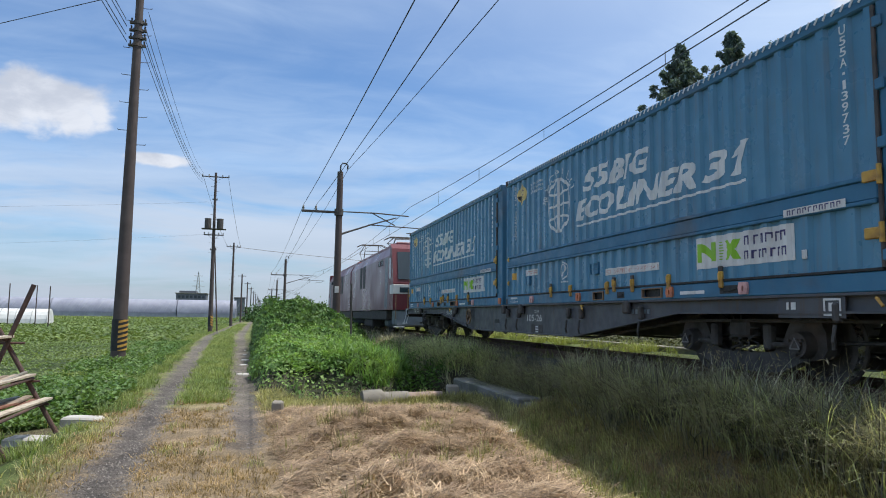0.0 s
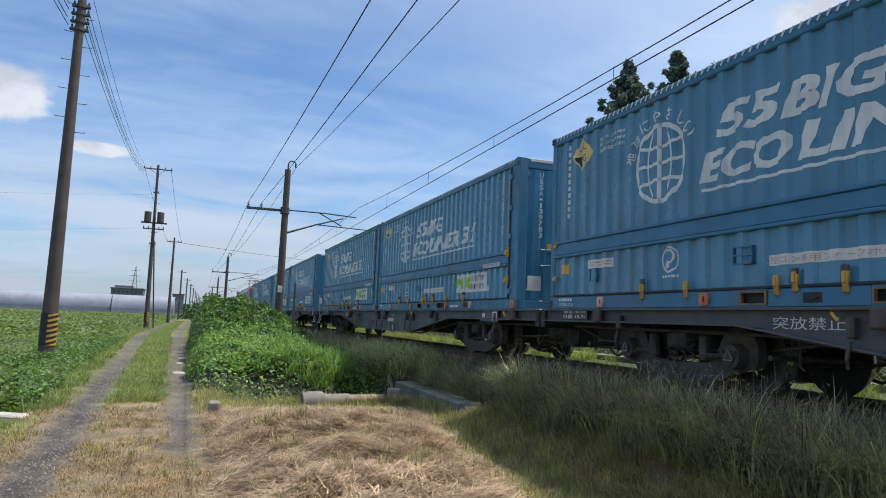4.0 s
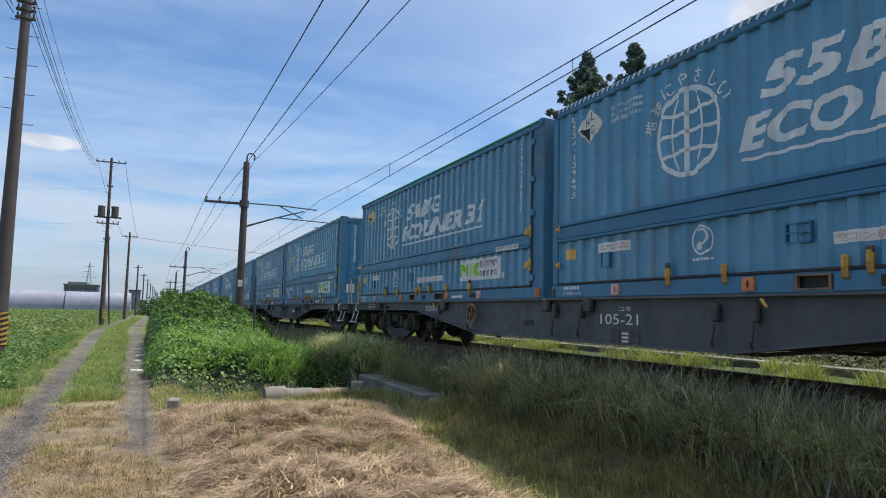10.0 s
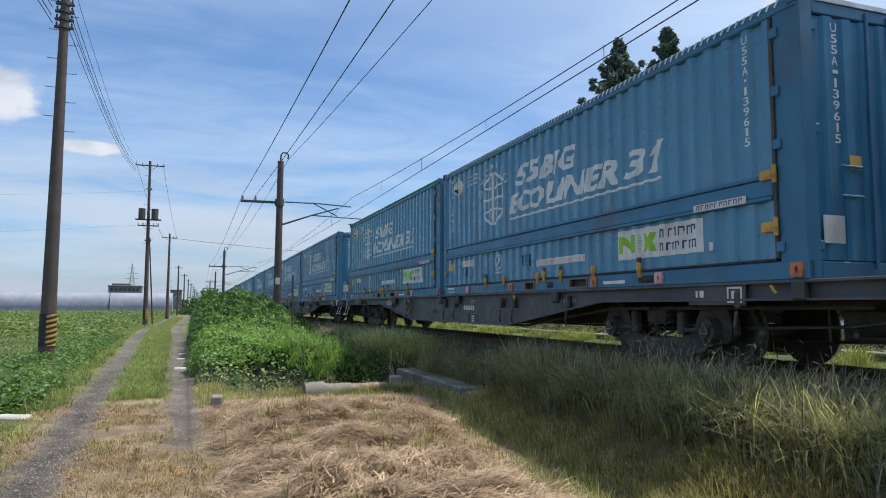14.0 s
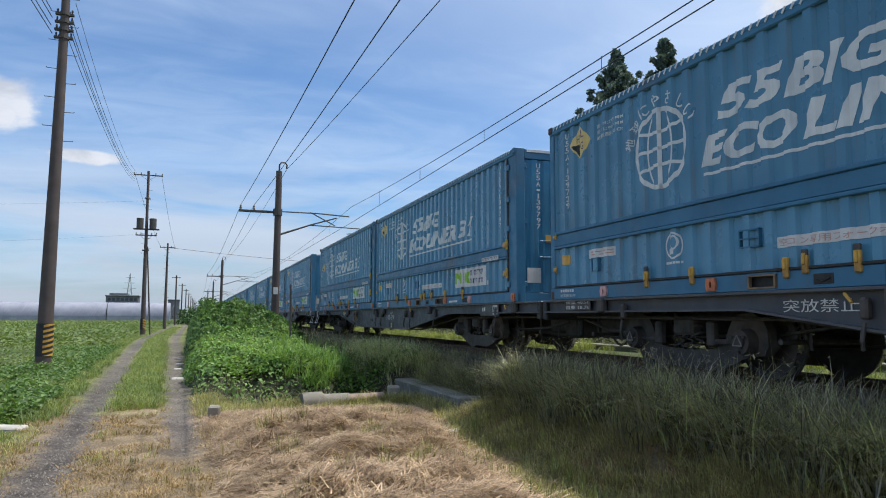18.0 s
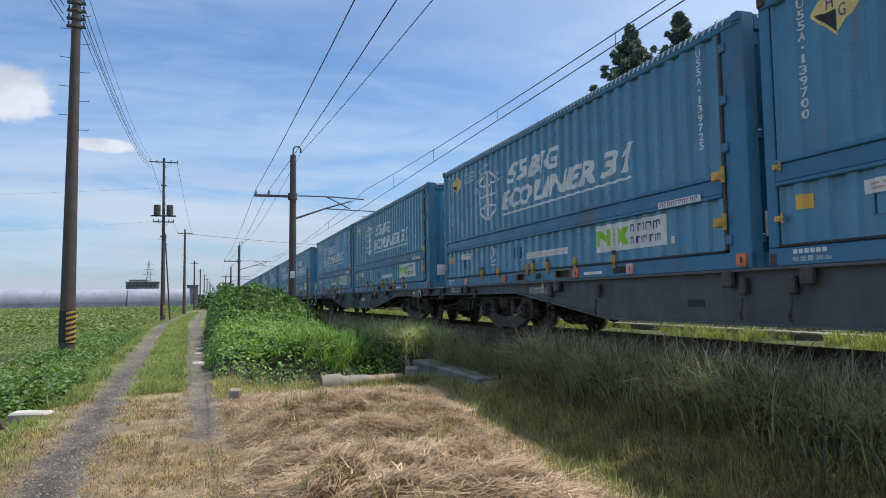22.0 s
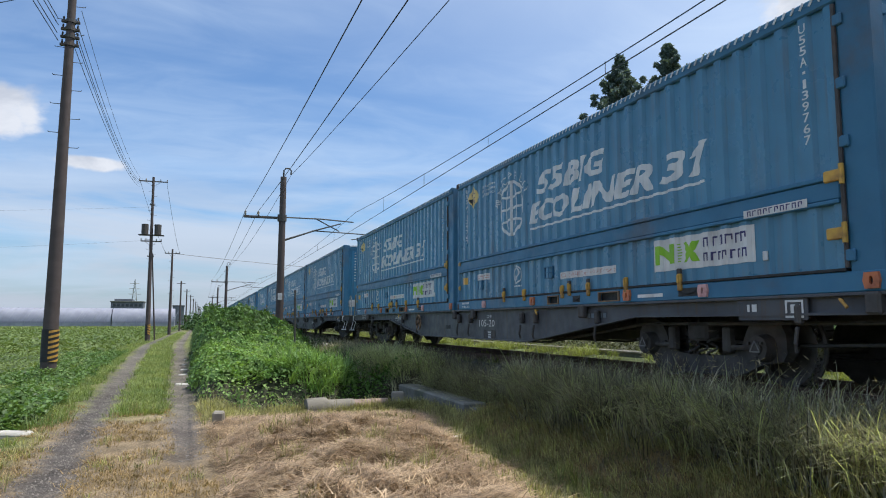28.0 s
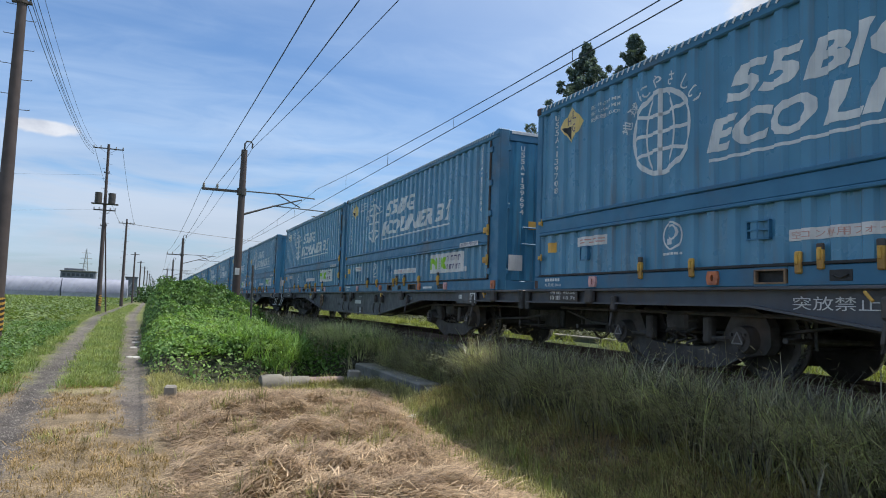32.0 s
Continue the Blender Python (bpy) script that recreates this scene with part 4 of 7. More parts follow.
    zig += [rect(6.690, 6.758 - 0.30 * abs(k - 3) * 0.031, 0.420 + k * 0.032, 0.432 + k * 0.032) for k in range(7)]
    part("emblem", on_wall(zig, 0.008), M["logo_green"], card)
    part("emblem_bars", on_wall(letter_blocks(7.120, 7.760, 0.545, 0.645, 6) + letter_blocks(7.120, 7.760, 0.395, 0.485, 7), 0.008), M["logo_ink"], card)
    card = part("fork_sticker", on_wall([rect(4.0, 5.50, 0.385, 0.485)], 0.005), M["label_white"], c)
    part("sticker_words", words_on_wall("空コン専用フォークポケット", 4.03, 5.47, 0.40, 0.47, 0.0, 0.0, 0.008), M["red_ink"], card)
    card = part("small_sticker", on_wall([rect(0.78, 1.43, 0.54, 0.66)], 0.005), M["label_white"], c)
    part("sticker_bars", on_wall(bars_along(0.82, 1.39, 0.575, 0.590, 3) + bars_along(0.82, 1.39, 0.612, 0.627, 4), 0.008), M["red_ink"], card)
    part("yellow_patch", on_wall([rect(0.11, 0.28, 0.50, 0.635)], 0.005), M["patch_yellow"], c)
    part("round_emblem", on_wall(ring(2.55, 0.55, 0.15, 0.155, 0.022, steps=24) + ring(2.57, 0.585, 0.075, 0.085, 0.022, steps=12) + bars_along(2.46, 2.58, 0.455, 0.52, 2) + bars_along(2.40, 2.70, 0.345, 0.372, 6)), M["white"], c)
    card = part("badge", on_wall([rect(7.75, 8.50, 0.755, 0.83)], 0.032, False), M["label_white"], c)
    part("badge_bars", on_wall(letter_blocks(7.79, 8.46, 0.768, 0.818, 10), 0.035, False), M["logo_ink"], card)
    part("info_label", on_wall([rect(5.96, 6.44, 0.045, 0.085)], 0.012, False), M["label_white"], c)
    part("owner_bars", on_wall(bars_along(0.05, 0.43, 0.105, 0.145, 6), 0.010, False), M["white"], c)
    part("weight_line", words_on_wall("総重量:20.0t", 0.05, 0.47, 0.035, 0.082, 0.0, 0.0, 0.010, False), M["white"], c)
    for s, h in ((1.12, 0.36), (3.80, 0.42)):
        bm = bmesh.new()
        w = 0.17 if s < 2 else 0.26
        bars = [(0, w, 0, 0.014), (0, w, 0.166, 0.18), (0, 0.014, 0, 0.18), (w - 0.014, w, 0, 0.18)]
        if w > 0.2:
            bars += [(0.014, w - 0.014, 0.083, 0.095), (w / 2 - 0.006, w / 2 + 0.006, 0.014, 0.166)]
        for a, b, lo, hi in bars:
            add_box(bm, (x0 - 0.007, side(s + b), h + lo), (x0 + 0.034, side(s + a), h + hi))
        part("vent_frame", bm, M["blue_rail"], c)
    part("key_plate", box((x0 - 0.02, side(8.25), 0.33), (x0, side(8.19), 0.42), 0.006), M["label_white"], c)
    return c


def arc_sign(sign, cs, ch, r, angle):
    """One sign of the arched line over the globe."""
    a = radians(angle)
    s, h, t = cs + r * math.cos(a), ch + r * math.sin(a), a - math.pi / 2
    bm = letters(sign, 0.01)
    xs, ys = [v.co.x for v in bm.verts], [v.co.y for v in bm.verts]
    mx, my, q = (min(xs) + max(xs)) / 2, (min(ys) + max(ys)) / 2, 0.15 / max(max(ys) - min(ys), max(xs) - min(xs), 0.5)
    for v in bm.verts:
        x, y = (v.co.x - mx) * q, (v.co.y - my) * q
        v.co = (0, LEN / 2 - SIGNS - (s + x * math.cos(t) - y * math.sin(t)), h + x * math.sin(t) + y * math.cos(t))
    lay_on_ribs(bm, 0.004)
    return bm


def letter_blocks(s0, s1, h0, h1, count):
    """Plain upright and level bars that stand for a name."""
    out, step = [], (s1 - s0) / count
    for k in range(count):
        a = s0 + k * step + step * 0.14
        b = a + step * 0.68
        q = (b - a) * 0.26
        out.append(rect(a, a + q, h0, h1))
        if k % 3 != 1:
            out.append(rect(b - q, b, h0 + (h1 - h0) * (0.4 if k % 2 else 0.0), h1))
        out.append(rect(a + q, b - q if k % 3 != 1 else b, h1 - (h1 - h0) * 0.2, h1))
    return out


# ---- flat wagons ----
def make_wheelset(parent, at):
    bm = bmesh.new()
    add_tube(bm, [(-0.95, 0, 0), (0.95, 0, 0)], 0.075, 12)
    profile = [(0.075, -0.03), (0.36, -0.015), (0.40, -0.01), (0.432, 0.0), (0.432, 0.022), (0.405, 0.034), (0.400, 0.115), (0.33, 0.115), (0.32, 0.05), (0.13, 0.05), (0.13, 0.10), (0.075, 0.10)]
    for s in (-1, 1):
        rings = []
        for k in range(28):
            a = 2 * math.pi * k / 28
            rings.append([bm.verts.new((s * (0.50 + w), r * math.cos(a), r * math.sin(a))) for r, w in profile])
        for k in range(28):
            p, q = rings[k], rings[(k + 1) % 28]
            for j in range(len(profile) - 1):
                bm.faces.new((p[j], q[j], q[j + 1], p[j + 1]) if s > 0 else (p[j], p[j + 1], q[j + 1], q[j]))
        for k in range(3):
            a = 2 * math.pi * k / 3
            add_box(bm, (s * 0.552 - 0.006, -0.03, 0.18), (s * 0.552 + 0.006, 0.03, 0.27), 0, Matrix.Rotation(a, 4, "X"))
    bmesh.ops.recalc_face_normals(bm, faces=bm.faces[:])
    me = finish("wheelset", bm, M["wheel"], 35)
    me.materials.append(M["tread"])
    for f in me.polygons:
        if 0.385 < math.hypot(f.center.y, f.center.z) < 0.425 and abs(f.normal.x) < 0.7:
            f.material_index = 1
    return part("wheelset", me, None, parent, at=at)


def make_bogie(parent, y):
    """A two-axle truck: cast side frames, bolster, springs, axle boxes, brake blocks and two wheelsets."""
    bm = bmesh.new()
    for s in (-1, 1):
        x0, x1 = s * 0.80 - 0.06, s * 0.80 + 0.06
        half = [(0.34, 0.30), (0.48, 0.32), (0.60, 0.40), (0.67, 0.55), (0.74, 0.66), (0.86, 0.71), (1.02, 0.71), (1.15, 0.65), (1.21, 0.54), (1.22, 0.36), (1.16, 0.27), (0.98, 0.25),
                (0.84, 0.21), (0.66, 0.13), (0.50, 0.09), (0.30, 0.08)]
        arch = half + [(-u, v) for u, v in half[::-1]]
        add_prism(bm, arch, "x", x0, x1)
    add_box(bm, (-0.95, -0.17, 0.46), (0.95, 0.17, 0.66), 0.03)
    bogie = part("bogie", bm, M["bogie"], parent, "dusty dark iron truck", at=Matrix.Translation((0, y, 0.09)) @ Matrix.Diagonal((1, 0.974, 0.974, 1)))
    for s in (-1, 1):
        for e in (-1, 1):
            bm = bmesh.new()
            add_tube(bm, [(s * 0.84, e * 0.95, 0.405), (s * 0.98, e * 0.95, 0.405)], [0.15, 0.13], 14)
            add_tube(bm, [(s * 0.975, e * 0.95, 0.405), (s * 1.01, e * 0.95, 0.405)], 0.075, 6)
            for k in range(3):
                a = 2 * math.pi * k / 3 + 0.5
                add_box(bm, (s * 1.0 - 0.02, e * 0.95 + 0.1 * math.cos(a) - 0.015, 0.405 + 0.1 * math.sin(a) - 0.015), (s * 1.0 + 0.005, e * 0.95 + 0.1 * math.cos(a) + 0.015, 0.405 + 0.1 * math.sin(a) + 0.015))
            box_part = part("axle_box", bm, M["bogie"], bogie, smooth=35)
            if s > 0:
                continue
            bm = bmesh.new()
            ends = [(s * 1.012, e * 0.95 + 0.075 * math.cos(a), 0.405 + 0.075 * math.sin(a)) for a in (math.pi / 2 + 2 * math.pi * k / 3 for k in range(4))]
            for a, b in zip(ends, ends[1:]):
                add_tube(bm, [a, b], 0.008, 5)
            part("end_cap_rim", bm, M["pocket_pale"], box_part, "pale triangular bearing cap rim")
        for e in (-0.16, 0.0, 0.16):
            bm = bmesh.new()
            pts = [(s * 0.86 + 0.055 * math.cos(a), e + 0.055 * math.sin(a), 0.27 + 0.02 * a) for a in (k * 0.7 for k in range(28))]
            add_tube(bm, [(p[0], p[1], min(p[2], 0.57)) for p in pts], 0.014, 5)
            part("spring", bm, M["bogie"], bogie)
        for e in (-0.46, 0.46):
            bm = box((s * 0.90 - 0.05, e - 0.06, 0.34), (s * 0.90 + 0.05, e + 0.06, 0.62), 0.02)
            add_tube(bm, [(s * 0.9, e, 0.40), (s * 0.9, e * 1.75, 0.40)], 0.03, 6)
            part("link", bm, M["bogie"], bogie)
    return bogie, [make_wheelset(bogie, (0, e * 0.95, 0.405)) for e in (1, -1)]


OUTER, INNER = {"lead": 10.60, "trail": 10.45}, 9.80   # from the middle of a wagon to the two ends of its deck
STEP_END = {"lead": 1, "trail": -1}
MARK = {"lead": -1.16, "trail": -2.18}   # where the number is painted


def make_wagon(kind):
    """A flat wagon; 'lead' has the steps and rails at its leading end and the brake wheel, 'trail' at its trailing end."""
    w = thing("flat_wagon", "dark grey flat container wagon on two bogies", "wagon", "wagons of the train")
    e = STEP_END[kind]
    fore, aft = (OUTER[kind], INNER) if e > 0 else (INNER, OUTER[kind])
    belly = [(-aft, 0.985), (-aft, 0.80), (-5.75, 0.80), (-2.80, 0.42), (2.80, 0.42), (5.75, 0.80), (fore, 0.80), (fore, 0.985)]
    for s in (-1, 1):
        part("side_sill", prism(belly, "x", s * 1.17 - 0.012, s * 1.17 + 0.012), M["frame"], w)
        bm = box((s * 1.20 - 0.06, -aft, 0.955), (s * 1.20 + 0.06, fore, 0.985), 0.006)
        low = [(-aft, 0.80), (-5.75, 0.80), (-2.80, 0.42), (2.80, 0.42), (5.75, 0.80), (fore, 0.80)]
        strip = low + [(y, z + 0.022) for y, z in low[::-1]]
        add_prism(bm, strip, "x", s * 1.20 - 0.05, s * 1.20 + 0.05)
        part("sill_flange", bm, M["frame"], w)
    for y in (-8.9, -5.8, -4.35, -2.9, -1.45, 0, 1.45, 2.9, 4.35, 5.8, 8.9):
        deep = 0.46 if abs(y) < 3 else (0.62 if abs(y) < 5 else 0.80)
        part("cross_beam", box((-1.15, y - 0.06, deep), (1.15, y + 0.06, 0.95), 0.01), M["dark"], w)
    part("centre_sill", box((-0.28, -aft + 0.1, 0.72), (0.28, fore - 0.1, 0.95), 0.01), M["dark"], w)
    for e in (-1, 1):
        HALF = fore if e > 0 else aft
        part("end_beam", box((-1.24, e * HALF - 0.06, 0.70), (1.24, e * HALF + 0.06, 0.985), 0.015), M["black"], w)
        part("buffer_plate", box((-0.34, e * HALF + (0.061 if e > 0 else -0.085), 0.66), (0.34, e * HALF + (0.085 if e > 0 else -0.061), 0.98), 0.01), M["dark"], w)
        reach = 0.28 if e == STEP_END[kind] else 0.105
        bm = box((-0.13, min(e * (HALF + 0.05), e * (HALF + reach)), 0.72), (0.13, max(e * (HALF + 0.05), e * (HALF + reach)), 0.98), 0.02)
        part("coupler", bm, M["bogie"], w)
        for x in (-0.55, 0.5):
            drop = [(x, e * (HALF + 0.06 + (reach - 0.07) * q), 0.80 - 1.6 * q * (1 - q) * 0.85) for q in (k / 8 for k in range(9))]
            part("air_hose", tube(drop, 0.026, 7), M["black"], w)
    for y in (-9.1, 9.1):
        part("draft_gear", box((-0.42, y - 0.45, 0.42), (0.42, y + 0.45, 0.73), 0.03), M["dark"], w)
    part("deck_plate", box((-1.12, -aft + 0.07, 0.955), (1.12, fore - 0.07, 0.975)), M["dark"], w)
    # container clamps, brake gear and hooks along the near side
    for y in (-8.95, -4.55, -0.5, 0.5, 4.2, 8.22):
        part("clamp", box((-1.29, y - 0.07, 0.80), (-1.20, y + 0.07, 0.985), 0.02), M["dark"], w)
    for y in (-0.32, 0.30, -2.62, -3.1, -4.9, 3.05, 4.46, -8.2, 7.75):
        bm = box((-1.27, y - 0.035, 0.72), (-1.19, y + 0.04, 0.90), 0.02)
        add_tube(bm, [(-1.26, y, 0.70), (-1.28, y + 0.01, 0.55), (-1.25, y + 0.03, 0.48)], 0.018, 6)
        part("tie_hook", bm, M["dark"], w)
    for y in (-3.2, 4.62, -8.65):
        bm = tube([(-1.24, y, 0.92), (-1.30, y - 0.03, 0.93), (-1.31, y - 0.10, 0.86)], 0.014, 6)
        part("release_handle", bm, M["yellow"], w)
    part("air_tank", tube([(-0.7, 1.2, 0.58), (-0.7, 2.6, 0.58)], 0.19, 12), M["dark"], w)
    part("brake_cylinder", tube([(0.2, -2.0, 0.6), (0.2, -1.2, 0.6)], 0.16, 12), M["dark"], w)
    for x in (-0.9, 0.6):
        part("brake_pipe", tube([(x, -9.4, 0.74), (x, -5.5, 0.72), (x, -2.9, 0.42), (x, 2.9, 0.42), (x, 5.5, 0.72), (x, 9.4, 0.74)], 0.022, 6), M["dark"], w)
    bm = bmesh.new()
    for a, b in ((-aft + 0.15, -5.2), (5.2, fore - 0.15)):
        mid = (a + b) / 2
        for x, z in ((-0.62, 0.56), (0.35, 0.40), (0.95, 0.50)):
            add_tube(bm, [(x, a, z + 0.10), (x, a + 0.7, z), (x, mid, z - 0.06), (x, b - 0.6, z), (x, b, z + 0.14)], 0.019, 5)
        for y in (a + 0.35, a + 0.95, b - 0.95, b - 0.35):
            for x in (-0.62, 0.35, 0.95):
                add_tube(bm, [(x, y, 0.42), (x + 0.03, y + 0.04, 0.82)], 0.016, 5)
        for y, wide in ((a + 0.55, 0.30), (b - 0.55, 0.26)):
            add_tube(bm, [(0.72, y + wide * math.cos(q), 0.62 - 0.36 * math.sin(q)) for q in (math.pi * k / 8 for k in range(9))], 0.022, 5)
            add_tube(bm, [(-0.9, y - 0.1, 0.50), (0.95, y + 0.1, 0.47)], 0.030, 6)
    part("brake_rigging", bm, M["dark"], w)
    # sill is not cut: a flat black box draws the opening's shade
    part("sill_hole", box((-1.192, 0.95, 0.60), (-1.183, 1.22, 0.68)), M["black"], w)
    part("class_sign", sill_words("コキ", MARK[kind] + 0.12, MARK[kind] - 0.12, 0.815, 0.875), M["label_white"], w)
    part("plate_frame", wall_marks([(MARK[kind] + 0.10, MARK[kind] + 0.26, 0.43, 0.60)]), M["dark"], w)
    part("plate_frame", wall_marks([(MARK[kind] - 0.26, MARK[kind] - 0.10, 0.43, 0.60)]), M["dark"], w)
    part("number_marks", wall_marks([(MARK[kind] - 0.06, MARK[kind] + 0.06, z, z + 0.025) for z in (0.545, 0.50, 0.455)]), M["label_white"], w)
    part("sill_signs", wall_marks([(-4.55 - 0.1 * k, -4.48 - 0.1 * k, 0.80, 0.86) for k in range(6)]), M["loco_grey"], w)
    e, HALF = STEP_END[kind], OUTER[kind]
    # load table at the end that leads, air mark at the other
    card = part("load_table", box((-1.238, 8.51, 0.835), (-1.226, 9.19, 0.983)), M["dark"], w)
    part("load_words", sill_words("荷重 40.5t", 9.15, 8.55, 0.917, 0.972, -1.2425), M["label_white"], card)
    part("load_words", sill_words("自重 18.7t", 9.15, 8.55, 0.845, 0.900, -1.2425), M["label_white"], card)
    part("warning_words", sill_words("突放禁止", 5.32, 4.54, 0.785, 0.90), M["loco_white"], w, "worn white painted warning on the sill")
    off = 1.32 if kind == "lead" else 0.75
    card = part("air_mark", box((-1.238, off - 9.62, 0.76), (-1.226, off - 8.80, 0.96)), M["frame"], w)
    part("table_marks", wall_marks([(off - 9.04, off - 8.98, 0.84, 0.91), (off - 8.95, off - 8.92, 0.84, 0.91), (off - 9.40, off - 9.38, 0.78, 0.94), (off - 9.58, off - 9.56, 0.78, 0.94), (off - 9.56, off - 9.40, 0.92, 0.94), (off - 9.56, off - 9.40, 0.78, 0.80), (off - 9.54, off - 9.44, 0.82, 0.90)], -1.242), M["label_white"], card)
    # steps and rails where the crew climbs on
    for s in (-1, 1):
        y = 10.29 if kind == "lead" else -9.97
        bm = bmesh.new()
        for q in (-0.20, 0.20):
            add_box(bm, (s * 1.24 - 0.008, y + q - 0.018, 0.48), (s * 1.24 + 0.008, y + q + 0.018, 0.75), 0.003)
        add_box(bm, (s * 1.24 - 0.05, y - 0.21, 0.465), (s * 1.24 + 0.05, y + 0.21, 0.485), 0.004)
        for v in bm.verts:
            v.co.x += s * max(0.0, 0.75 - v.co.z) * 0.30
        part("step", bm, M["step_white"], w, "white painted footstep")
        part("grab_iron", tube([(s * 1.27, y - e * 0.25, 0.76), (s * 1.33, y - e * 0.25, 0.78), (s * 1.33, y - e * 0.25, 0.94), (s * 1.27, y - e * 0.25, 0.96)], 0.014, 6), M["step_white"], w)
    y = e * (HALF - 0.02)
    bend = [(-1.16, y - e * 0.24, 0.98), (-1.16, y - e * 0.24, 1.58), (-1.16, y - e * 0.18, 1.66), (-1.16, y - e * 0.05, 1.66), (-1.16, y, 1.58), (-1.16, y + e * 0.06, 0.98)]
    part("hand_rail", tube(bend, 0.016, 8), M["steel" if e < 0 else "rail_ochre"], w, "grey steel hand rail" if e < 0 else "dull yellow hand rail", smooth=40)
    part("hand_rail", tube([(-x, b, z) for x, b, z in bend], 0.016, 8), M["steel"], w, smooth=40)
    cross = [(-0.95, y, 0.98), (-0.95, y, 1.72), (-0.88, y, 1.80), (0.88, y, 1.80), (0.95, y, 1.72), (0.95, y, 0.98)]
    part("cross_rail", tube(cross, 0.018, 8), M["steel"], w, smooth=40)
    for x in (-0.45, 0.45):
        part("rail_post", tube([(x, y, 0.98), (x, y, 1.79)], 0.017, 8), M["steel"], w)
    if kind == "lead":
        bm = bmesh.new()
        circle = [(0.175 * math.cos(a), 0.175 * math.sin(a)) for a in (2 * math.pi * k / 24 for k in range(25))]
        add_tube(bm, [(0, u, v) for u, v in circle], 0.018, 6, False)
        for k in range(5):
            a = 2 * math.pi * k / 5 + 0.3
            add_tube(bm, [(0.02, 0, 0), (0.0, 0.165 * math.cos(a), 0.165 * math.sin(a))], 0.014, 5)
        add_tube(bm, [(-0.03, 0, 0), (0.06, 0, 0)], 0.035, 8)
        part("brake_wheel", bm, M["pocket"], w, "dull ochre spoked brake wheel", at=(-1.30, 2.85, 0.735), smooth=40)
    turning = []
    for y in ((7.95, -6.50) if kind == "lead" else (7.03, -7.55)):
        turning += make_bogie(w, y)[1]
    return w, turning


def sill_words(text, y0, y1, z0, z1, x=-1.19):
    bm = letters(text)
    xs, ys = [v.co.x for v in bm.verts], [v.co.y for v in bm.verts]
    ax, bx, ay, by = min(xs), max(xs), min(ys), max(ys)
    for v in bm.verts:
        v.co = (x, y0 + (v.co.x - ax) / (bx - ax) * (y1 - y0), z0 + (v.co.y - ay) / (by - ay) * (z1 - z0))
    bm.normal_update()
    for f in bm.faces:
        if f.normal.x > 0:
            f.normal_flip()
    return bm


def wall_marks(rects, x=-1.187):
    bm = bmesh.new()
    for y0, y1, z0, z1 in rects:
        add_box(bm, (x - 0.004, min(y0, y1), z0), (x, max(y0, y1), z1))
    return bm


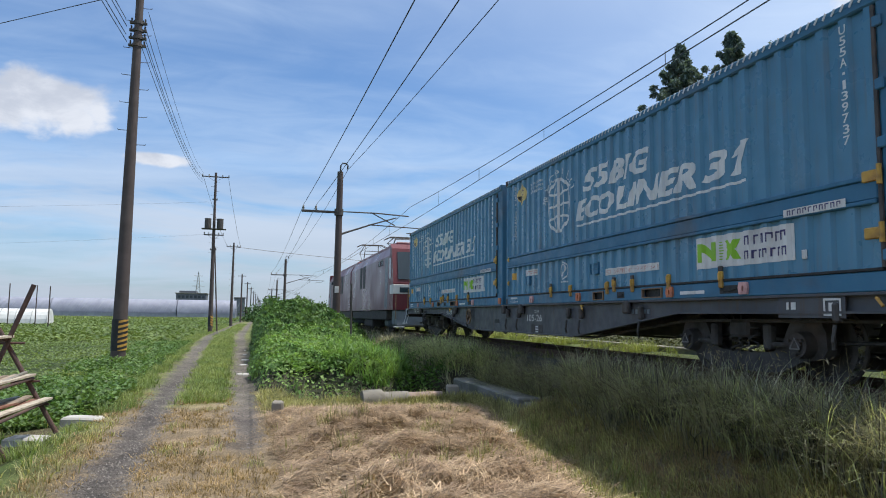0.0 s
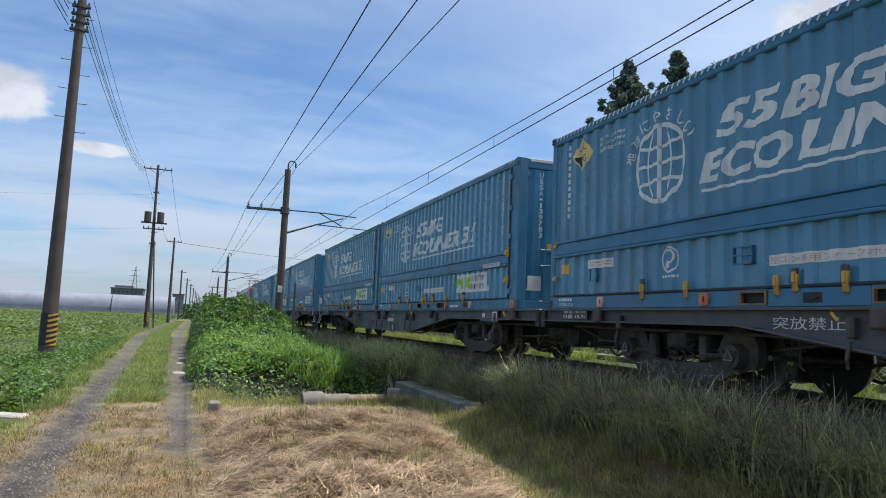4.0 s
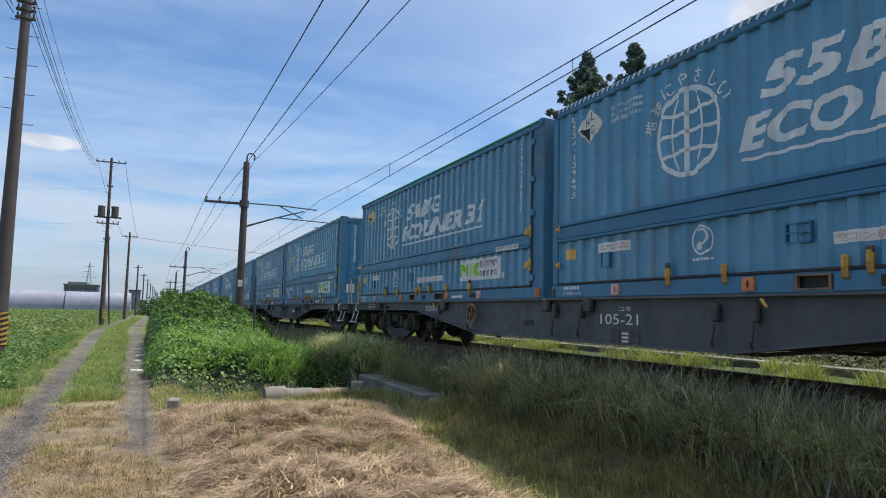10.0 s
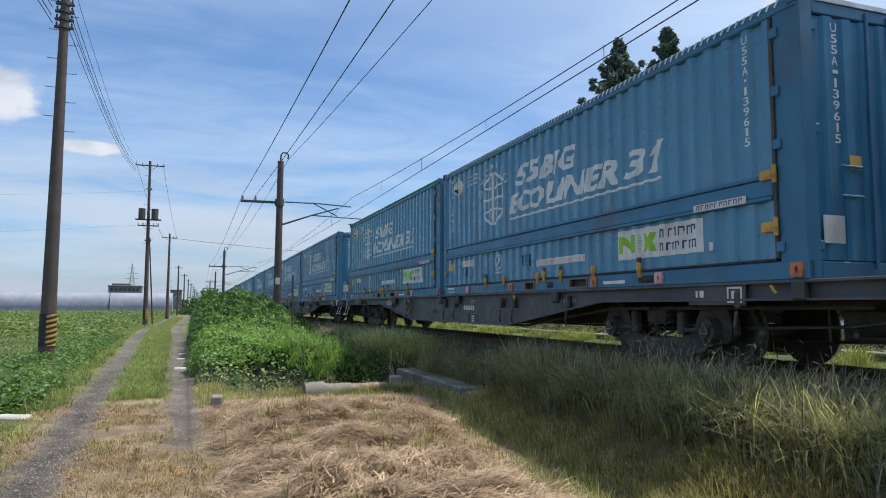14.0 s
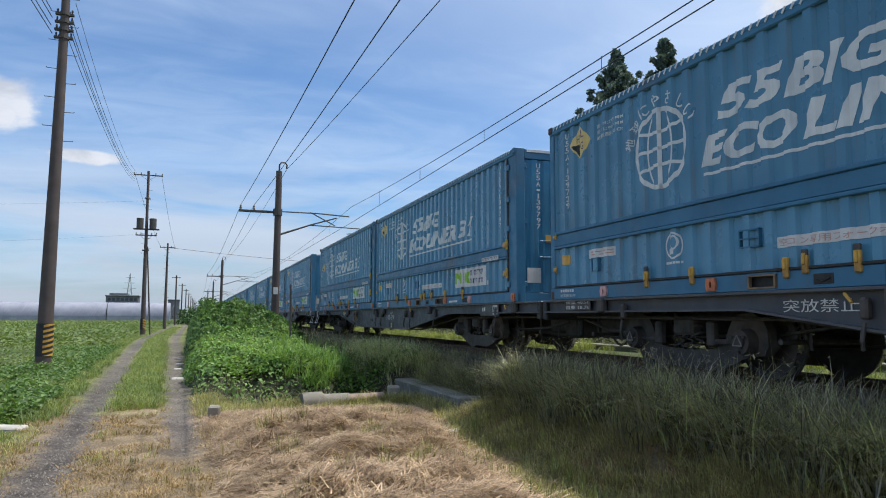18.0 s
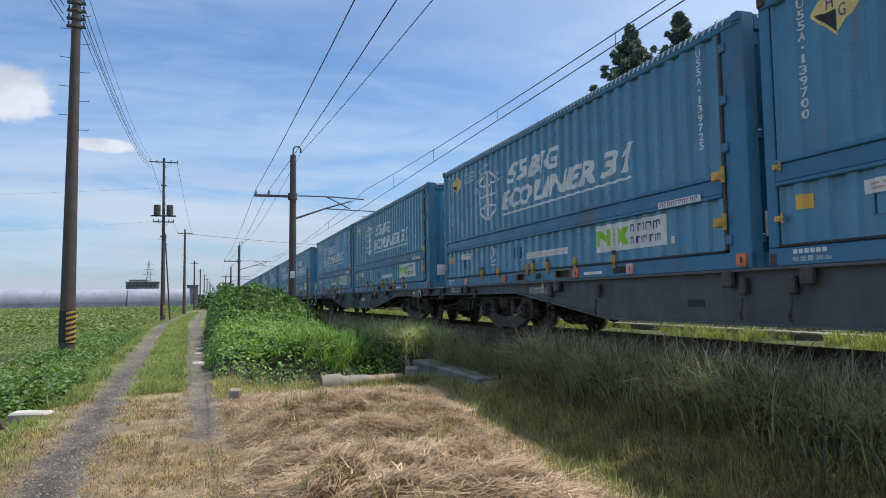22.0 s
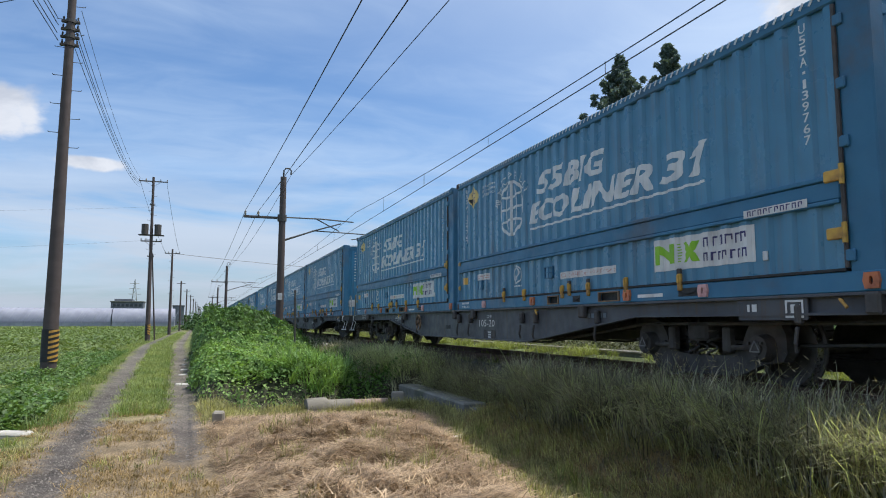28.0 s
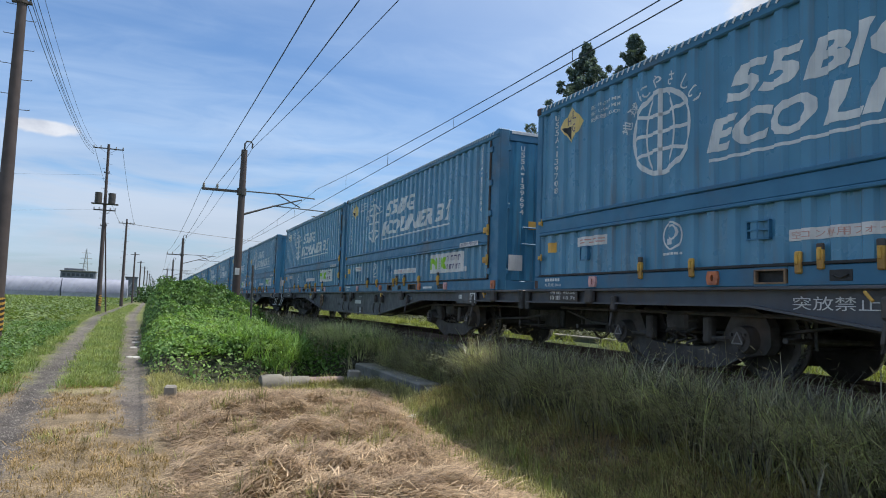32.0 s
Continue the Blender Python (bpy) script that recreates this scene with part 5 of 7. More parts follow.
# ---- the engine ----
def make_engine():
    """A red two-part electric engine, 25 m long; its trailing cab faces the wagons."""
    e = thing("electric_locomotive", "dusty red electric locomotive with a white band, pantographs raised", "locomotive")
    profile = [(-1.40, 0.95), (-1.40, 3.05), (-1.22, 3.42), (-0.7, 3.55), (0.7, 3.55), (1.22, 3.42), (1.40, 3.05), (1.40, 0.95)]
    for y0, y1, name in ((0.25, 11.6, "front_body"), (-11.6, -0.25, "rear_body")):
        part(name, prism(profile, "y", y0, y1), M["loco_red"], e)
    part("gangway", box((-0.6, -0.26, 1.0), (0.6, 0.26, 3.2), 0.03), M["black"], e)
    for s in (-1, 1):
        nose = [(s * 11.6, 0.95), (s * 12.35, 0.95), (s * 12.35, 1.95), (s * 11.95, 3.30), (s * 11.6, 3.50)]
        cab = part("cab", prism(nose, "x", -1.395, 1.395), M["cab_red"], e, "dark red driving cab")
        part("windscreen", prism([(s * 12.32, 2.10), (s * 12.345, 2.10), (s * 12.02, 3.17), (s * 11.995, 3.17)], "x", -1.2, 1.2), M["glass"], cab)
        for x in (-0.42, 0.42):
            part("screen_post", prism([(s * 12.33, 2.08), (s * 12.36, 2.08), (s * 12.03, 3.19), (s * 12.0, 3.19)], "x", x - 0.03, x + 0.03), M["loco_red"], cab)
        part("white_band", box((-1.41, min(s * 11.7, s * 12.37), 1.55), (1.41, max(s * 11.7, s * 12.37), 1.90), 0.01), M["loco_white"], cab)
        for x in (-0.95, 0.95):
            part("lamp", box((x - 0.2, min(s * 12.36, s * 12.39), 1.60), (x + 0.2, max(s * 12.36, s * 12.39), 1.80), 0.02), M["glass"], cab)
        part("skirt", box((-1.25, min(s * 11.4, s * 12.3), 0.35), (1.25, max(s * 11.4, s * 12.3), 0.95), 0.05), M["loco_grey"], cab)
        for x in (-1.402, 1.394):
            part("cab_window", box((x, min(s * 11.45, s * 11.85), 2.15), (x + 0.008, max(s * 11.45, s * 11.85), 2.95)), M["glass"], cab)
            part("cab_door", box((x - 0.002, min(s * 10.6, s * 11.2), 1.0), (x + 0.010, max(s * 10.6, s * 11.2), 3.0)), M["loco_grey"], cab)
        part("hand_rail", tube([(-1.30, s * 12.42, 0.6), (-1.30, s * 12.45, 1.1), (-1.30, s * 12.42, 1.5)], 0.014, 6), M["pocket"], cab)
        part("step", box((-1.35, min(s * 12.2, s * 12.45), 0.3), (-0.95, max(s * 12.2, s * 12.45), 0.34)), M["step_white"], cab)
    for y in (-4.95, -3.95, 3.95, 4.95):
        part("side_window", box((-1.412, y - 0.33, 2.0), (-1.398, y + 0.33, 3.05), 0.004), M["black"], e)
    for y in (-9.9, -9.3, 9.3, 9.9):
        part("round_window", box((-1.41, y - 0.17, 2.75), (-1.398, y + 0.17, 2.98), 0.03), M["glass"], e)
    for y0, y1 in ((-10.6, -0.6), (0.6, 10.6)):
        part("roof_duct", box((-0.95, y0, 3.50), (0.95, y1, 3.70), 0.04), M["cab_red"], e, "dark red roof housing")
        part("underframe", box((-1.32, y0, 0.55), (1.32, y1, 0.95), 0.03), M["dark"], e)
        part("equipment_box", box((-1.26, (y0 + y1) / 2 - 1.2, 0.22), (1.26, (y0 + y1) / 2 + 1.2, 0.56), 0.04), M["dark"], e)
        part("equipment_box", box((-1.20, y0 + 0.1, 0.30), (1.20, y0 + 1.0, 0.56), 0.04), M["loco_grey"], e)
    for y, up in ((-7.2, 0.42), (1.8, 1.0)):
        pan = part("pantograph", box((-0.62, y - 0.9, 3.78), (0.62, y + 0.9, 3.88), 0.02), M["dark"], e)
        elbow, head = 3.88 + 0.46 * up, 3.88 + 0.90 * up
        for x in (-0.5, 0.5):
            for d in (-0.85, 0.85):
                part("arm", tube([(x, y + d * 0.35, 3.88), (x * 1.1, y + d * 1.2, elbow), (x * 0.8, y + d * 0.2, head)], 0.024, 6), M["dark"], pan)
        for d in (-0.85, 0.85):
            part("arm_brace", tube([(-0.55, y + d * 1.2, elbow), (0.55, y + d * 1.2, elbow)], 0.018, 6), M["dark"], pan)
        for d in (-0.18, 0.18):
            part("collector", tube([(-0.85, y + d, head - 0.12), (-0.6, y + d, head), (0.6, y + d, head), (0.85, y + d, head - 0.12)], 0.024, 6), M["dark"], pan)
    for y in (-8.0, -5.0, -1.5, 1.5, 5.0, 8.0):
        part("insulator", tube([(0.3, y, 3.70), (0.3, y, 3.95)], [0.09, 0.05], 8), M["concrete_dark"], e)
    turning = []
    for y in (-9.0, -3.4, 3.4, 9.0):
        turning += make_bogie(e, y)[1]
    return e, turning


# ---- the train ----
UNIT = 41.455                       # two close-coupled wagons
BOX_AT = (-0.05, 9.61, 20.18, 29.81)  # leading ends of the four boxes of a unit
WAGON_AT = (9.96, 29.75)            # middles of its two wagons
CONTAINER_IDS = [
    "55 ", "55 -139737", "55 -139599", "55 -139590",
    "54 -39511", "55 -139783", "55 ", "55 -139709",
    "55 -139661", "55 -139712", "55 -139705", "55 -139580",
    "54 -39527", "55 -139695", "55 -139810", "55 -139591",
    "54 -39514", "55 -139615", "55 ", "55 -139742",
    "55 -139639", "55 -139797", "55 -139729", "55 -139806",
    "54 -39521", "55 -139574", "55 -139725", "55 -139700",
    "54 -39515", "55 -139636", "55 -139689", "55 ",
    "55 -139759", "55 -139767", "55 -139802", "55 -139571",
    "55 -139807", "55 -139694", "55 -139708", "55 ",
]
FADED = {13, 14, 17, 29, 30, 36}
WAGON_NUMBERS = {0: "105-26", 1: "105-26", 10: "105-39", 11: "105-40", 16: "105-20", 14: "105-78", 6: "105-21"}


def id_bars(text):
    """The box's own number, painted downwards near both ends of the side; bars where it cannot be read."""
    out = []
    if not text:
        return [on_wall(bars_upright(0.24, 1.30, 2.42, 11, 0.06)), on_wall(bars_upright(8.515, 1.30, 2.42, 11, 0.07))]
    for s in (0.24, 8.515):
        whole = bmesh.new()
        step = 1.12 / len(text)
        for k, sign in enumerate(text):
            h = 2.42 - (k + 1) * step
            if sign in "-.":
                bm = on_wall([rect(s - 0.015, s + 0.015, h + step * 0.4, h + step * 0.65)])
            else:
                wide = 0.018 if sign in "1I" else 0.036
                bm = words_on_wall(sign, s - wide, s + wide, h + step * 0.10, h + step * 0.92, 0.012)
            me = bpy.data.meshes.new("sign")
            bm.to_mesh(me)
            bm.free()
            whole.from_mesh(me)
            bpy.data.meshes.remove(me)
        out.append(whole)
    return out


def end_number(number, k):
    """The same number painted down the trailing end door."""
    whole = bmesh.new()
    text = ("U" + CONTAINER_IDS[k][:2] + "A" + number) if number else "-" * 11
    step = 1.14 / len(text)
    for j, sign in enumerate(text):
        h = 2.36 - (j + 1) * step
        if sign == "-":
            add_box(whole, (-0.86, -LEN / 2 + 0.004, h + step * 0.35), (-0.80, -LEN / 2 + 0.010, h + step * 0.65))
            continue
        bm = letters(sign, 0.012)
        xs, ys = [v.co.x for v in bm.verts], [v.co.y for v in bm.verts]
        wide = 0.014 if sign == "1" else 0.038
        for v in bm.verts:
            v.co = (-0.83 - wide + 2 * wide * (v.co.x - min(xs)) / (max(xs) - min(xs)), -LEN / 2 + 0.008, h + step * (0.10 + 0.82 * (v.co.y - min(ys)) / (max(ys) - min(ys))))
        me = bpy.data.meshes.new("sign")
        bm.to_mesh(me)
        bm.free()
        whole.from_mesh(me)
        bpy.data.meshes.remove(me)
    return whole


def build_train():
    wagons, boxes, kinds = [], [], ("lead", "trail")
    lead, wheels_a = make_wagon("lead")
    trail, wheels_b = make_wagon("trail")
    first = {k: make_container(k) for k in ("55", "54")}
    used = set()
    for k in range(20):
        source = (lead, trail)[k % 2]
        wagons.append(source if k < 2 else copy_thing(source, Matrix()))
        for j in range(2):
            number = CONTAINER_IDS[2 * k + j]
            kind = number[:2]
            c = first[kind] if kind not in used else copy_thing(first[kind], Matrix())
            used.add(kind)
            boxes.append((c, number[3:], 2 * k + j))
    for c, number, k in boxes:
        for bm in id_bars(("U" + CONTAINER_IDS[k][:2] + "A" + number) if number else ""):
            part("box_number", bm, M["white"], c)
        part("box_number", end_number(number, k), M["white"], c)
        if number.strip("-") in ("139571", "139580", "139639"):  # their diamonds are painted lower
            for o in c.children:
                if o.name.startswith("diamond") or o.name.startswith("size_line"):
                    o.location.z -= 0.45
        if k in FADED:  # sun-bleached signs
            for o in c.children:
                if o.name.startswith("diamond_sign"):
                    o.data = o.data.copy()
                    o.data.materials[0] = M["hlg_pale"]
                    o["label"] = "faded white diamond sign"
    for k, w in enumerate(wagons):
        if k in WAGON_NUMBERS:
            part("wagon_number", sill_words(WAGON_NUMBERS[k], (MARK[kinds[k % 2]] + 0.12) + 0.36, (MARK[kinds[k % 2]] + 0.12) - 0.36, 0.660, 0.785), M["label_white"], w)
        else:
            part("wagon_number", wall_marks([((MARK[kinds[k % 2]] + 0.18) + 0.28 - 0.095 * j, (MARK[kinds[k % 2]] + 0.18) + 0.22 - 0.095 * j, 0.675, 0.765) for j in range(6)], -1.19), M["label_white"], w)
    return wagons, [b[0] for b in boxes], wheels_a + wheels_b


WAGONS, BOXES, WHEELS = build_train()
ENGINE, ENGINE_WHEELS = make_engine()
for k, w in enumerate(WAGONS):
    w["label"] = "dark grey flat wagon with a brake wheel and white steps" if k % 2 == 0 else "dark grey flat wagon with white steps at its trailing end"
for k, b in enumerate(BOXES):
    if CONTAINER_IDS[k].startswith("54"):
        b["label"] = "blue ribbed freight container with a green roof edge and white lettering"


# ---- poles and wires ----
def sag_wire(a, b, sag, radius, steps=14):
    a, b = Vector(a), Vector(b)
    pts = [a.lerp(b, k / steps) - Vector((0, 0, sag * 4 * (k / steps) * (1 - k / steps))) for k in range(steps + 1)]
    return tube(pts, radius, 5)


def insulator(at, size=1.0):
    bm = bmesh.new()
    x, y, z = at
    prof = [(0, 0.02), (0.03, 0.05), (0.06, 0.03), (0.09, 0.055), (0.12, 0.03), (0.15, 0.05), (0.20, 0.02)]
    prof = [(h * size, q * size) for h, q in prof]
    add_tube(bm, [(x, y, z + h) for h, r in prof], [r for h, r in prof], 8)
    return bm


def catenary_pole(x, y, full=True):
    """A mast of the line with its hinged bracket over the track."""
    p = thing("catenary_mast", "dark grey concrete railway mast with a bracket arm over the track", "mast", "masts of the line")
    top = 7.75
    part("mast", tube([(x, y, float(ground_z(x, y)) - 0.1), (x + 0.02, y, 3), (x + 0.04, y, top)], [0.17, 0.155, 0.125], 14), M["pole"], p, smooth=40)
    part("top_hook", tube([(x + 0.04, y, top), (x + 0.05, y, top + 0.28), (x + 0.12, y, top + 0.38), (x + 0.28, y, top + 0.38), (x + 0.36, y, top + 0.28), (x + 0.34, y, top + 0.12)], 0.035, 7), M["dark"], p)
    part("left_arm", box((x - 1.55, y - 0.05, 5.93), (x + 0.2, y + 0.05, 6.03), 0.01), M["dark"], p)
    part("collar", tube([(x + 0.02, y, 5.84), (x + 0.02, y, 6.12)], 0.19, 12), M["dark"], p)
    for dx in (-1.48, -0.95):
        part("pin_insulator", insulator((x + dx, y, 6.03)), M["concrete"], p)
    reach = TRACK_X - x
    part("upper_tube", tube([(x + 0.15, y, 6.02), (x + reach * 0.55, y, 6.02), (x + reach + 0.0, y, 5.95)], 0.03, 6), M["dark"], p)
    part("brace", tube([(x + 0.15, y, 5.05), (x + reach * 0.45, y, 5.50), (x + reach * 0.82, y, 5.86)], [0.05, 0.035, 0.03], 6), M["dark"], p)
    part("cross_stay", tube([(x + reach * 0.45, y, 6.05), (x + reach * 0.80, y, 5.52)], 0.025, 6), M["dark"], p)
    part("steady_tube", tube([(x + reach * 0.42, y, 5.50), (x + reach + 0.95, y, 5.42)], 0.025, 6), M["dark"], p)
    part("steady_arm", tube([(x + reach + 0.75, y, 5.44), (x + reach + 0.72, y, 5.30), (x + reach - 0.1, y, 5.18)], 0.02, 6), M["dark"], p)
    if full:
        part("warning_plate", box((x - 0.09, y - 0.185, 2.52), (x + 0.09, y - 0.165, 2.80), 0.006), M["label_white"], p)
    return p


MAST_Y = [-20.5, 29.5, 79.5, 129.5, 179.5, 229.5, 279.5]
MAST_X = [4.05, 3.17, 2.75, 3.1, 3.1, 3.1, 3.1]
for k, (mx, my) in enumerate(zip(MAST_X, MAST_Y)):
    catenary_pole(mx, my, k < 2)
WIRE_Z = 5.70
STAGGER = [-0.30, 0.10, -0.15, 0.15, -0.15, 0.15, -0.15]
for k in range(len(MAST_Y) - 1):
    y0, y1 = MAST_Y[k], MAST_Y[k + 1]
    x0, x1 = MAST_X[k], MAST_X[k + 1]
    g = "overhead wires of the line"
    c0, c1 = TRACK_X + STAGGER[k], TRACK_X + STAGGER[k + 1]
    line = thing("overhead_line", "contact wire under a carrying wire with droppers", "overhead wire", g)
    part("contact_wire", tube([(c0, y0, WIRE_Z), ((c0 + c1) / 2, (y0 + y1) / 2, WIRE_Z - 0.02), (c1, y1, WIRE_Z)], 0.010, 6), M["wire"], line)
    part("carrying_wire", sag_wire((c0, y0, 6.40), (c1, y1, 6.40), 0.55, 0.010), M["wire"], line)
    for j in range(1, 10):
        q = j / 10
        part("dropper", tube([(c0 + (c1 - c0) * q, y0 + (y1 - y0) * q, WIRE_Z - 0.03), (c0 + (c1 - c0) * q, y0 + (y1 - y0) * q, 6.40 - 0.55 * 4 * q * (1 - q) + 0.03)], 0.004 if j % 2 else 0.007, 4), M["wire"], line)
    for a, b, s, r in (((x0 - (1.48 if k else 1.93), y0, 6.24), (x1 - 1.48, y1, 6.24), 0.45, 0.010), ((x0 - (0.95 if k else 1.27), y0, 6.24), (x1 - 0.95, y1, 6.24), 0.42, 0.010), ((x0 + (0.36 if k else 0.95), y0, 7.86), (x1 + 0.36, y1, 7.86), 0.5, 0.010)):
        solo("feeder_wire", sag_wire(a, b, s, r), M["wire"], "thin dark feeder wire between railway masts", "wire", g)


def utility_pole(x, y, tall, tilt, stripes, bars):
    """A round concrete pole with step bolts, a striped guard and fittings."""
    p = thing("utility_pole", "weathered brown-grey concrete utility pole with step bolts" + (" and a striped guard" if stripes else ""), "utility pole", "poles along the road")
    z0 = float(ground_z(x, y)) - 0.2
    at = lambda h: Vector((x + tilt * h, y, h))
    rad = lambda h: 0.225 - 0.0095 * min(h, 12)
    part("shaft", tube([at(h) for h in (z0, 2, 5, 8, 11, tall)], [rad(h) for h in (0, 2, 5, 8, 11, tall)], 20), M["pole"], p, smooth=50)
    for k in range(int((tall - 2.6) / 0.45)):
        h = 2.4 + 0.45 * k
        if h < (6.5 if stripes else 4):
            continue
        s = -1 if k % 2 else 1
        a = at(h)
        part("step_bolt", tube([a + Vector((s * rad(h) * 0.9, 0, 0)), a + Vector((s * (rad(h) + 0.26), -0.02, 0)), a + Vector((s * (rad(h) + 0.27), -0.02, 0.03))], 0.011, 5), M["dark"], p)
    if stripes:
        guard = part("guard_sleeve", tube([at(0.42), at(1.38)], rad(0.5) + 0.012, 24), M["black"], p, "black and yellow striped guard")
        bm = bmesh.new()
        r = rad(0.5) + 0.018
        for j in range(7):
            h0 = 0.36 + j * 0.15
            cols = []
            for k in range(13):
                a = -math.pi * 0.5 + math.pi * 1.1 * k / 12
                rise = h0 + 0.018 * k * 0.9
                lo, hi = max(rise, 0.43), min(rise + 0.07, 1.37)
                if hi <= lo:
                    lo = hi = max(min(rise, 1.37), 0.43)
                c = at(lo)
                cols.append((bm.verts.new((c.x + r * math.cos(a), y + r * math.sin(a), lo)), bm.verts.new((c.x + r * math.cos(a), y + r * math.sin(a), hi + 0.001))))
            for a, b in zip(cols, cols[1:]):
                bm.faces.new((a[0], b[0], b[1], a[1]))
        part("stripe", bm, M["yellow"], guard)
    for h, wide, name in bars:
        a = at(h)
        if name == "crossarm":
            part("crossarm", box((a.x - wide, y - 0.05, h - 0.05), (a.x + wide, y + 0.05, h + 0.05), 0.01), M["dark"], p)
            for q in (-0.95, -0.5, 0.5, 0.95):
                part("pin_insulator", insulator((a.x + wide * q, y, h + 0.05)), M["concrete"], p)
            part("arm_brace", tube([(a.x - wide * 0.6, y - 0.06, h), (a.x, y - 0.06, h - 0.5), (a.x + wide * 0.6, y - 0.06, h)], 0.015, 5), M["dark"], p)
        elif name == "band":
            bm = tube([at(h - 0.05), at(h + 0.05)], rad(h) + 0.03, 14)
            add_box(bm, (a.x - rad(h) - 0.14, y - 0.05, h - 0.05), (a.x + rad(h) + 0.14, y + 0.05, h + 0.03), 0.012)
            part("band", bm, M["dark"], p)
            part("pin_insulator", insulator((a.x - rad(h) - 0.08, y, h + 0.03), 0.65), M["dark"], p)
            part("pin_insulator", insulator((a.x + rad(h) + 0.08, y, h + 0.03), 0.65), M["dark"], p)
        elif name == "transformer":
            for q in (-0.55, 0.55):
                part("transformer", tube([(a.x + q, y - 0.1, h - 0.5), (a.x + q, y - 0.1, h + 0.45)], 0.30, 12), M["dark"], p)
            part("platform", box((a.x - 1.1, y - 0.3, h - 0.58), (a.x + 1.1, y + 0.3, h - 0.5), 0.01), M["dark"], p)
    return p


utility_pole(-4.12, 23.3, 14.2, 0.004, True, [(10.15, 0, "band"), (10.40, 0, "band"), (10.65, 0, "band"), (10.90, 0, "band")])
utility_pole(-4.30, 68.5, 15.0, -0.006, True, [(14.6, 1.25, "crossarm"), (10.1, 0, "transformer"), (9.0, 0.9, "crossarm"), (12.4, 0, "band"), (7.6, 0, "band")])
utility_pole(-3.75, 103.7, 11.8, 0.0, False, [(11.2, 1.0, "crossarm")])
utility_pole(-3.9, -22.0, 14.2, 0.0, False, [(10.5, 0, "band")])
part_pole = thing("stay_pole", "thin leaning stay pole beside the road", "pole")
part("shaft", tube([(-3.75, 69.8, -0.1), (-4.25, 69.1, 8.0)], [0.07, 0.06], 8), M["pole"], part_pole)
for k, (h, dx) in enumerate(((10.25, 0.20), (10.5, 0.24), (10.75, 0.22), (11.0, 0.26))):
    solo("power_line", sag_wire((-4.2 + dx, 23.3, h), (-5.75 + dx, 68.5, 14.0 + 0.18 * k), 0.75 + 0.05 * k, 0.011), M["wire"], "black power line strung between utility poles", "power line", "power lines over the road")
    solo("power_line", sag_wire((-4.2 - dx, 23.3, h), (-4.5 - dx * 2, -22.0, h), 0.7, 0.013), M["wire"], "black power line strung between utility poles", "power line", "power lines over the road")
solo("power_line", sag_wire((-3.80, 23.3, 11.3), (-5.35, 68.5, 14.75), 0.9, 0.008), M["wire"], "black power line strung between utility poles", "power line", "power lines over the road")
for dx in (-1.15, 1.15):
    solo("power_line", sag_wire((-4.4 + dx, 68.5, 14.7), (-3.75 + dx * 0.8, 103.7, 11.3), 0.5, 0.015), M["wire"], "black power line strung between utility poles", "power line", "power lines over the road")
solo("power_line", sag_wire((-3.75, 103.7, 11.2), (60, 118, 10.2), 0.9, 0.03), M["wire"], "black power line crossing over the railway", "power line", "power lines over the road")
solo("power_line", sag_wire((-4.4, 68.5, 9.1), (-75, 74, 6.4), 1.0, 0.005), M["wire"], "thin black service line across the field", "power line", "power lines over the road")
solo("power_line", sag_wire((-4.4, 68.5, 12.2), (-75, 52, 7.0), 1.0, 0.005), M["wire"], "thin black service line across the field", "power line", "power lines over the road")
solo("power_line", sag_wire((-14.8, 29.0, 10.6), (9.8, 9.9, 10.8), 0.05, 0.012), M["wire"], "black service wire crossing over the road", "power line", "power lines over the road")
for k in range(9):
    yy = 145 + 36 * k
    p = thing("utility_pole", "distant concrete utility pole beside the railway", "utility pole", "poles along the road")
    xx = -3.4 + 0.55 * k
    part("shaft", tube([(xx, yy, -0.2), (xx, yy, 9.6)], [0.19, 0.13], 8), M["pole"], p)
    part("crossarm", box((xx - 0.8, yy - 0.05, 9.1), (xx + 0.8, yy + 0.05, 9.2)), M["dark"], p)


# ---- things beside the road ----
def drain_pipe():
    p = thing("drain_pipe", "clay drain pipe with a grey concrete collar, lying at the ditch", "pipe")
    a, b = Vector((1.88, 12.36, 0.08)), Vector((3.34, 12.56, 0.08))
    part("pipe", tube([a.lerp(b, 0.5), b], 0.135, 18), M["clay"], p, "reddish clay pipe", smooth=50)
    part("collar_pipe", tube([a.lerp(b, 0.20), a.lerp(b, 0.55)], 0.155, 18), M["concrete"], p, smooth=50)
    part("socket", tube([a - Vector((0.05, 0, 0)), a.lerp(b, 0.04), a.lerp(b, 0.20), a.lerp(b, 0.24)], [0.185, 0.20, 0.20, 0.16], 18), M["concrete"], p, smooth=50)


drain_pipe()


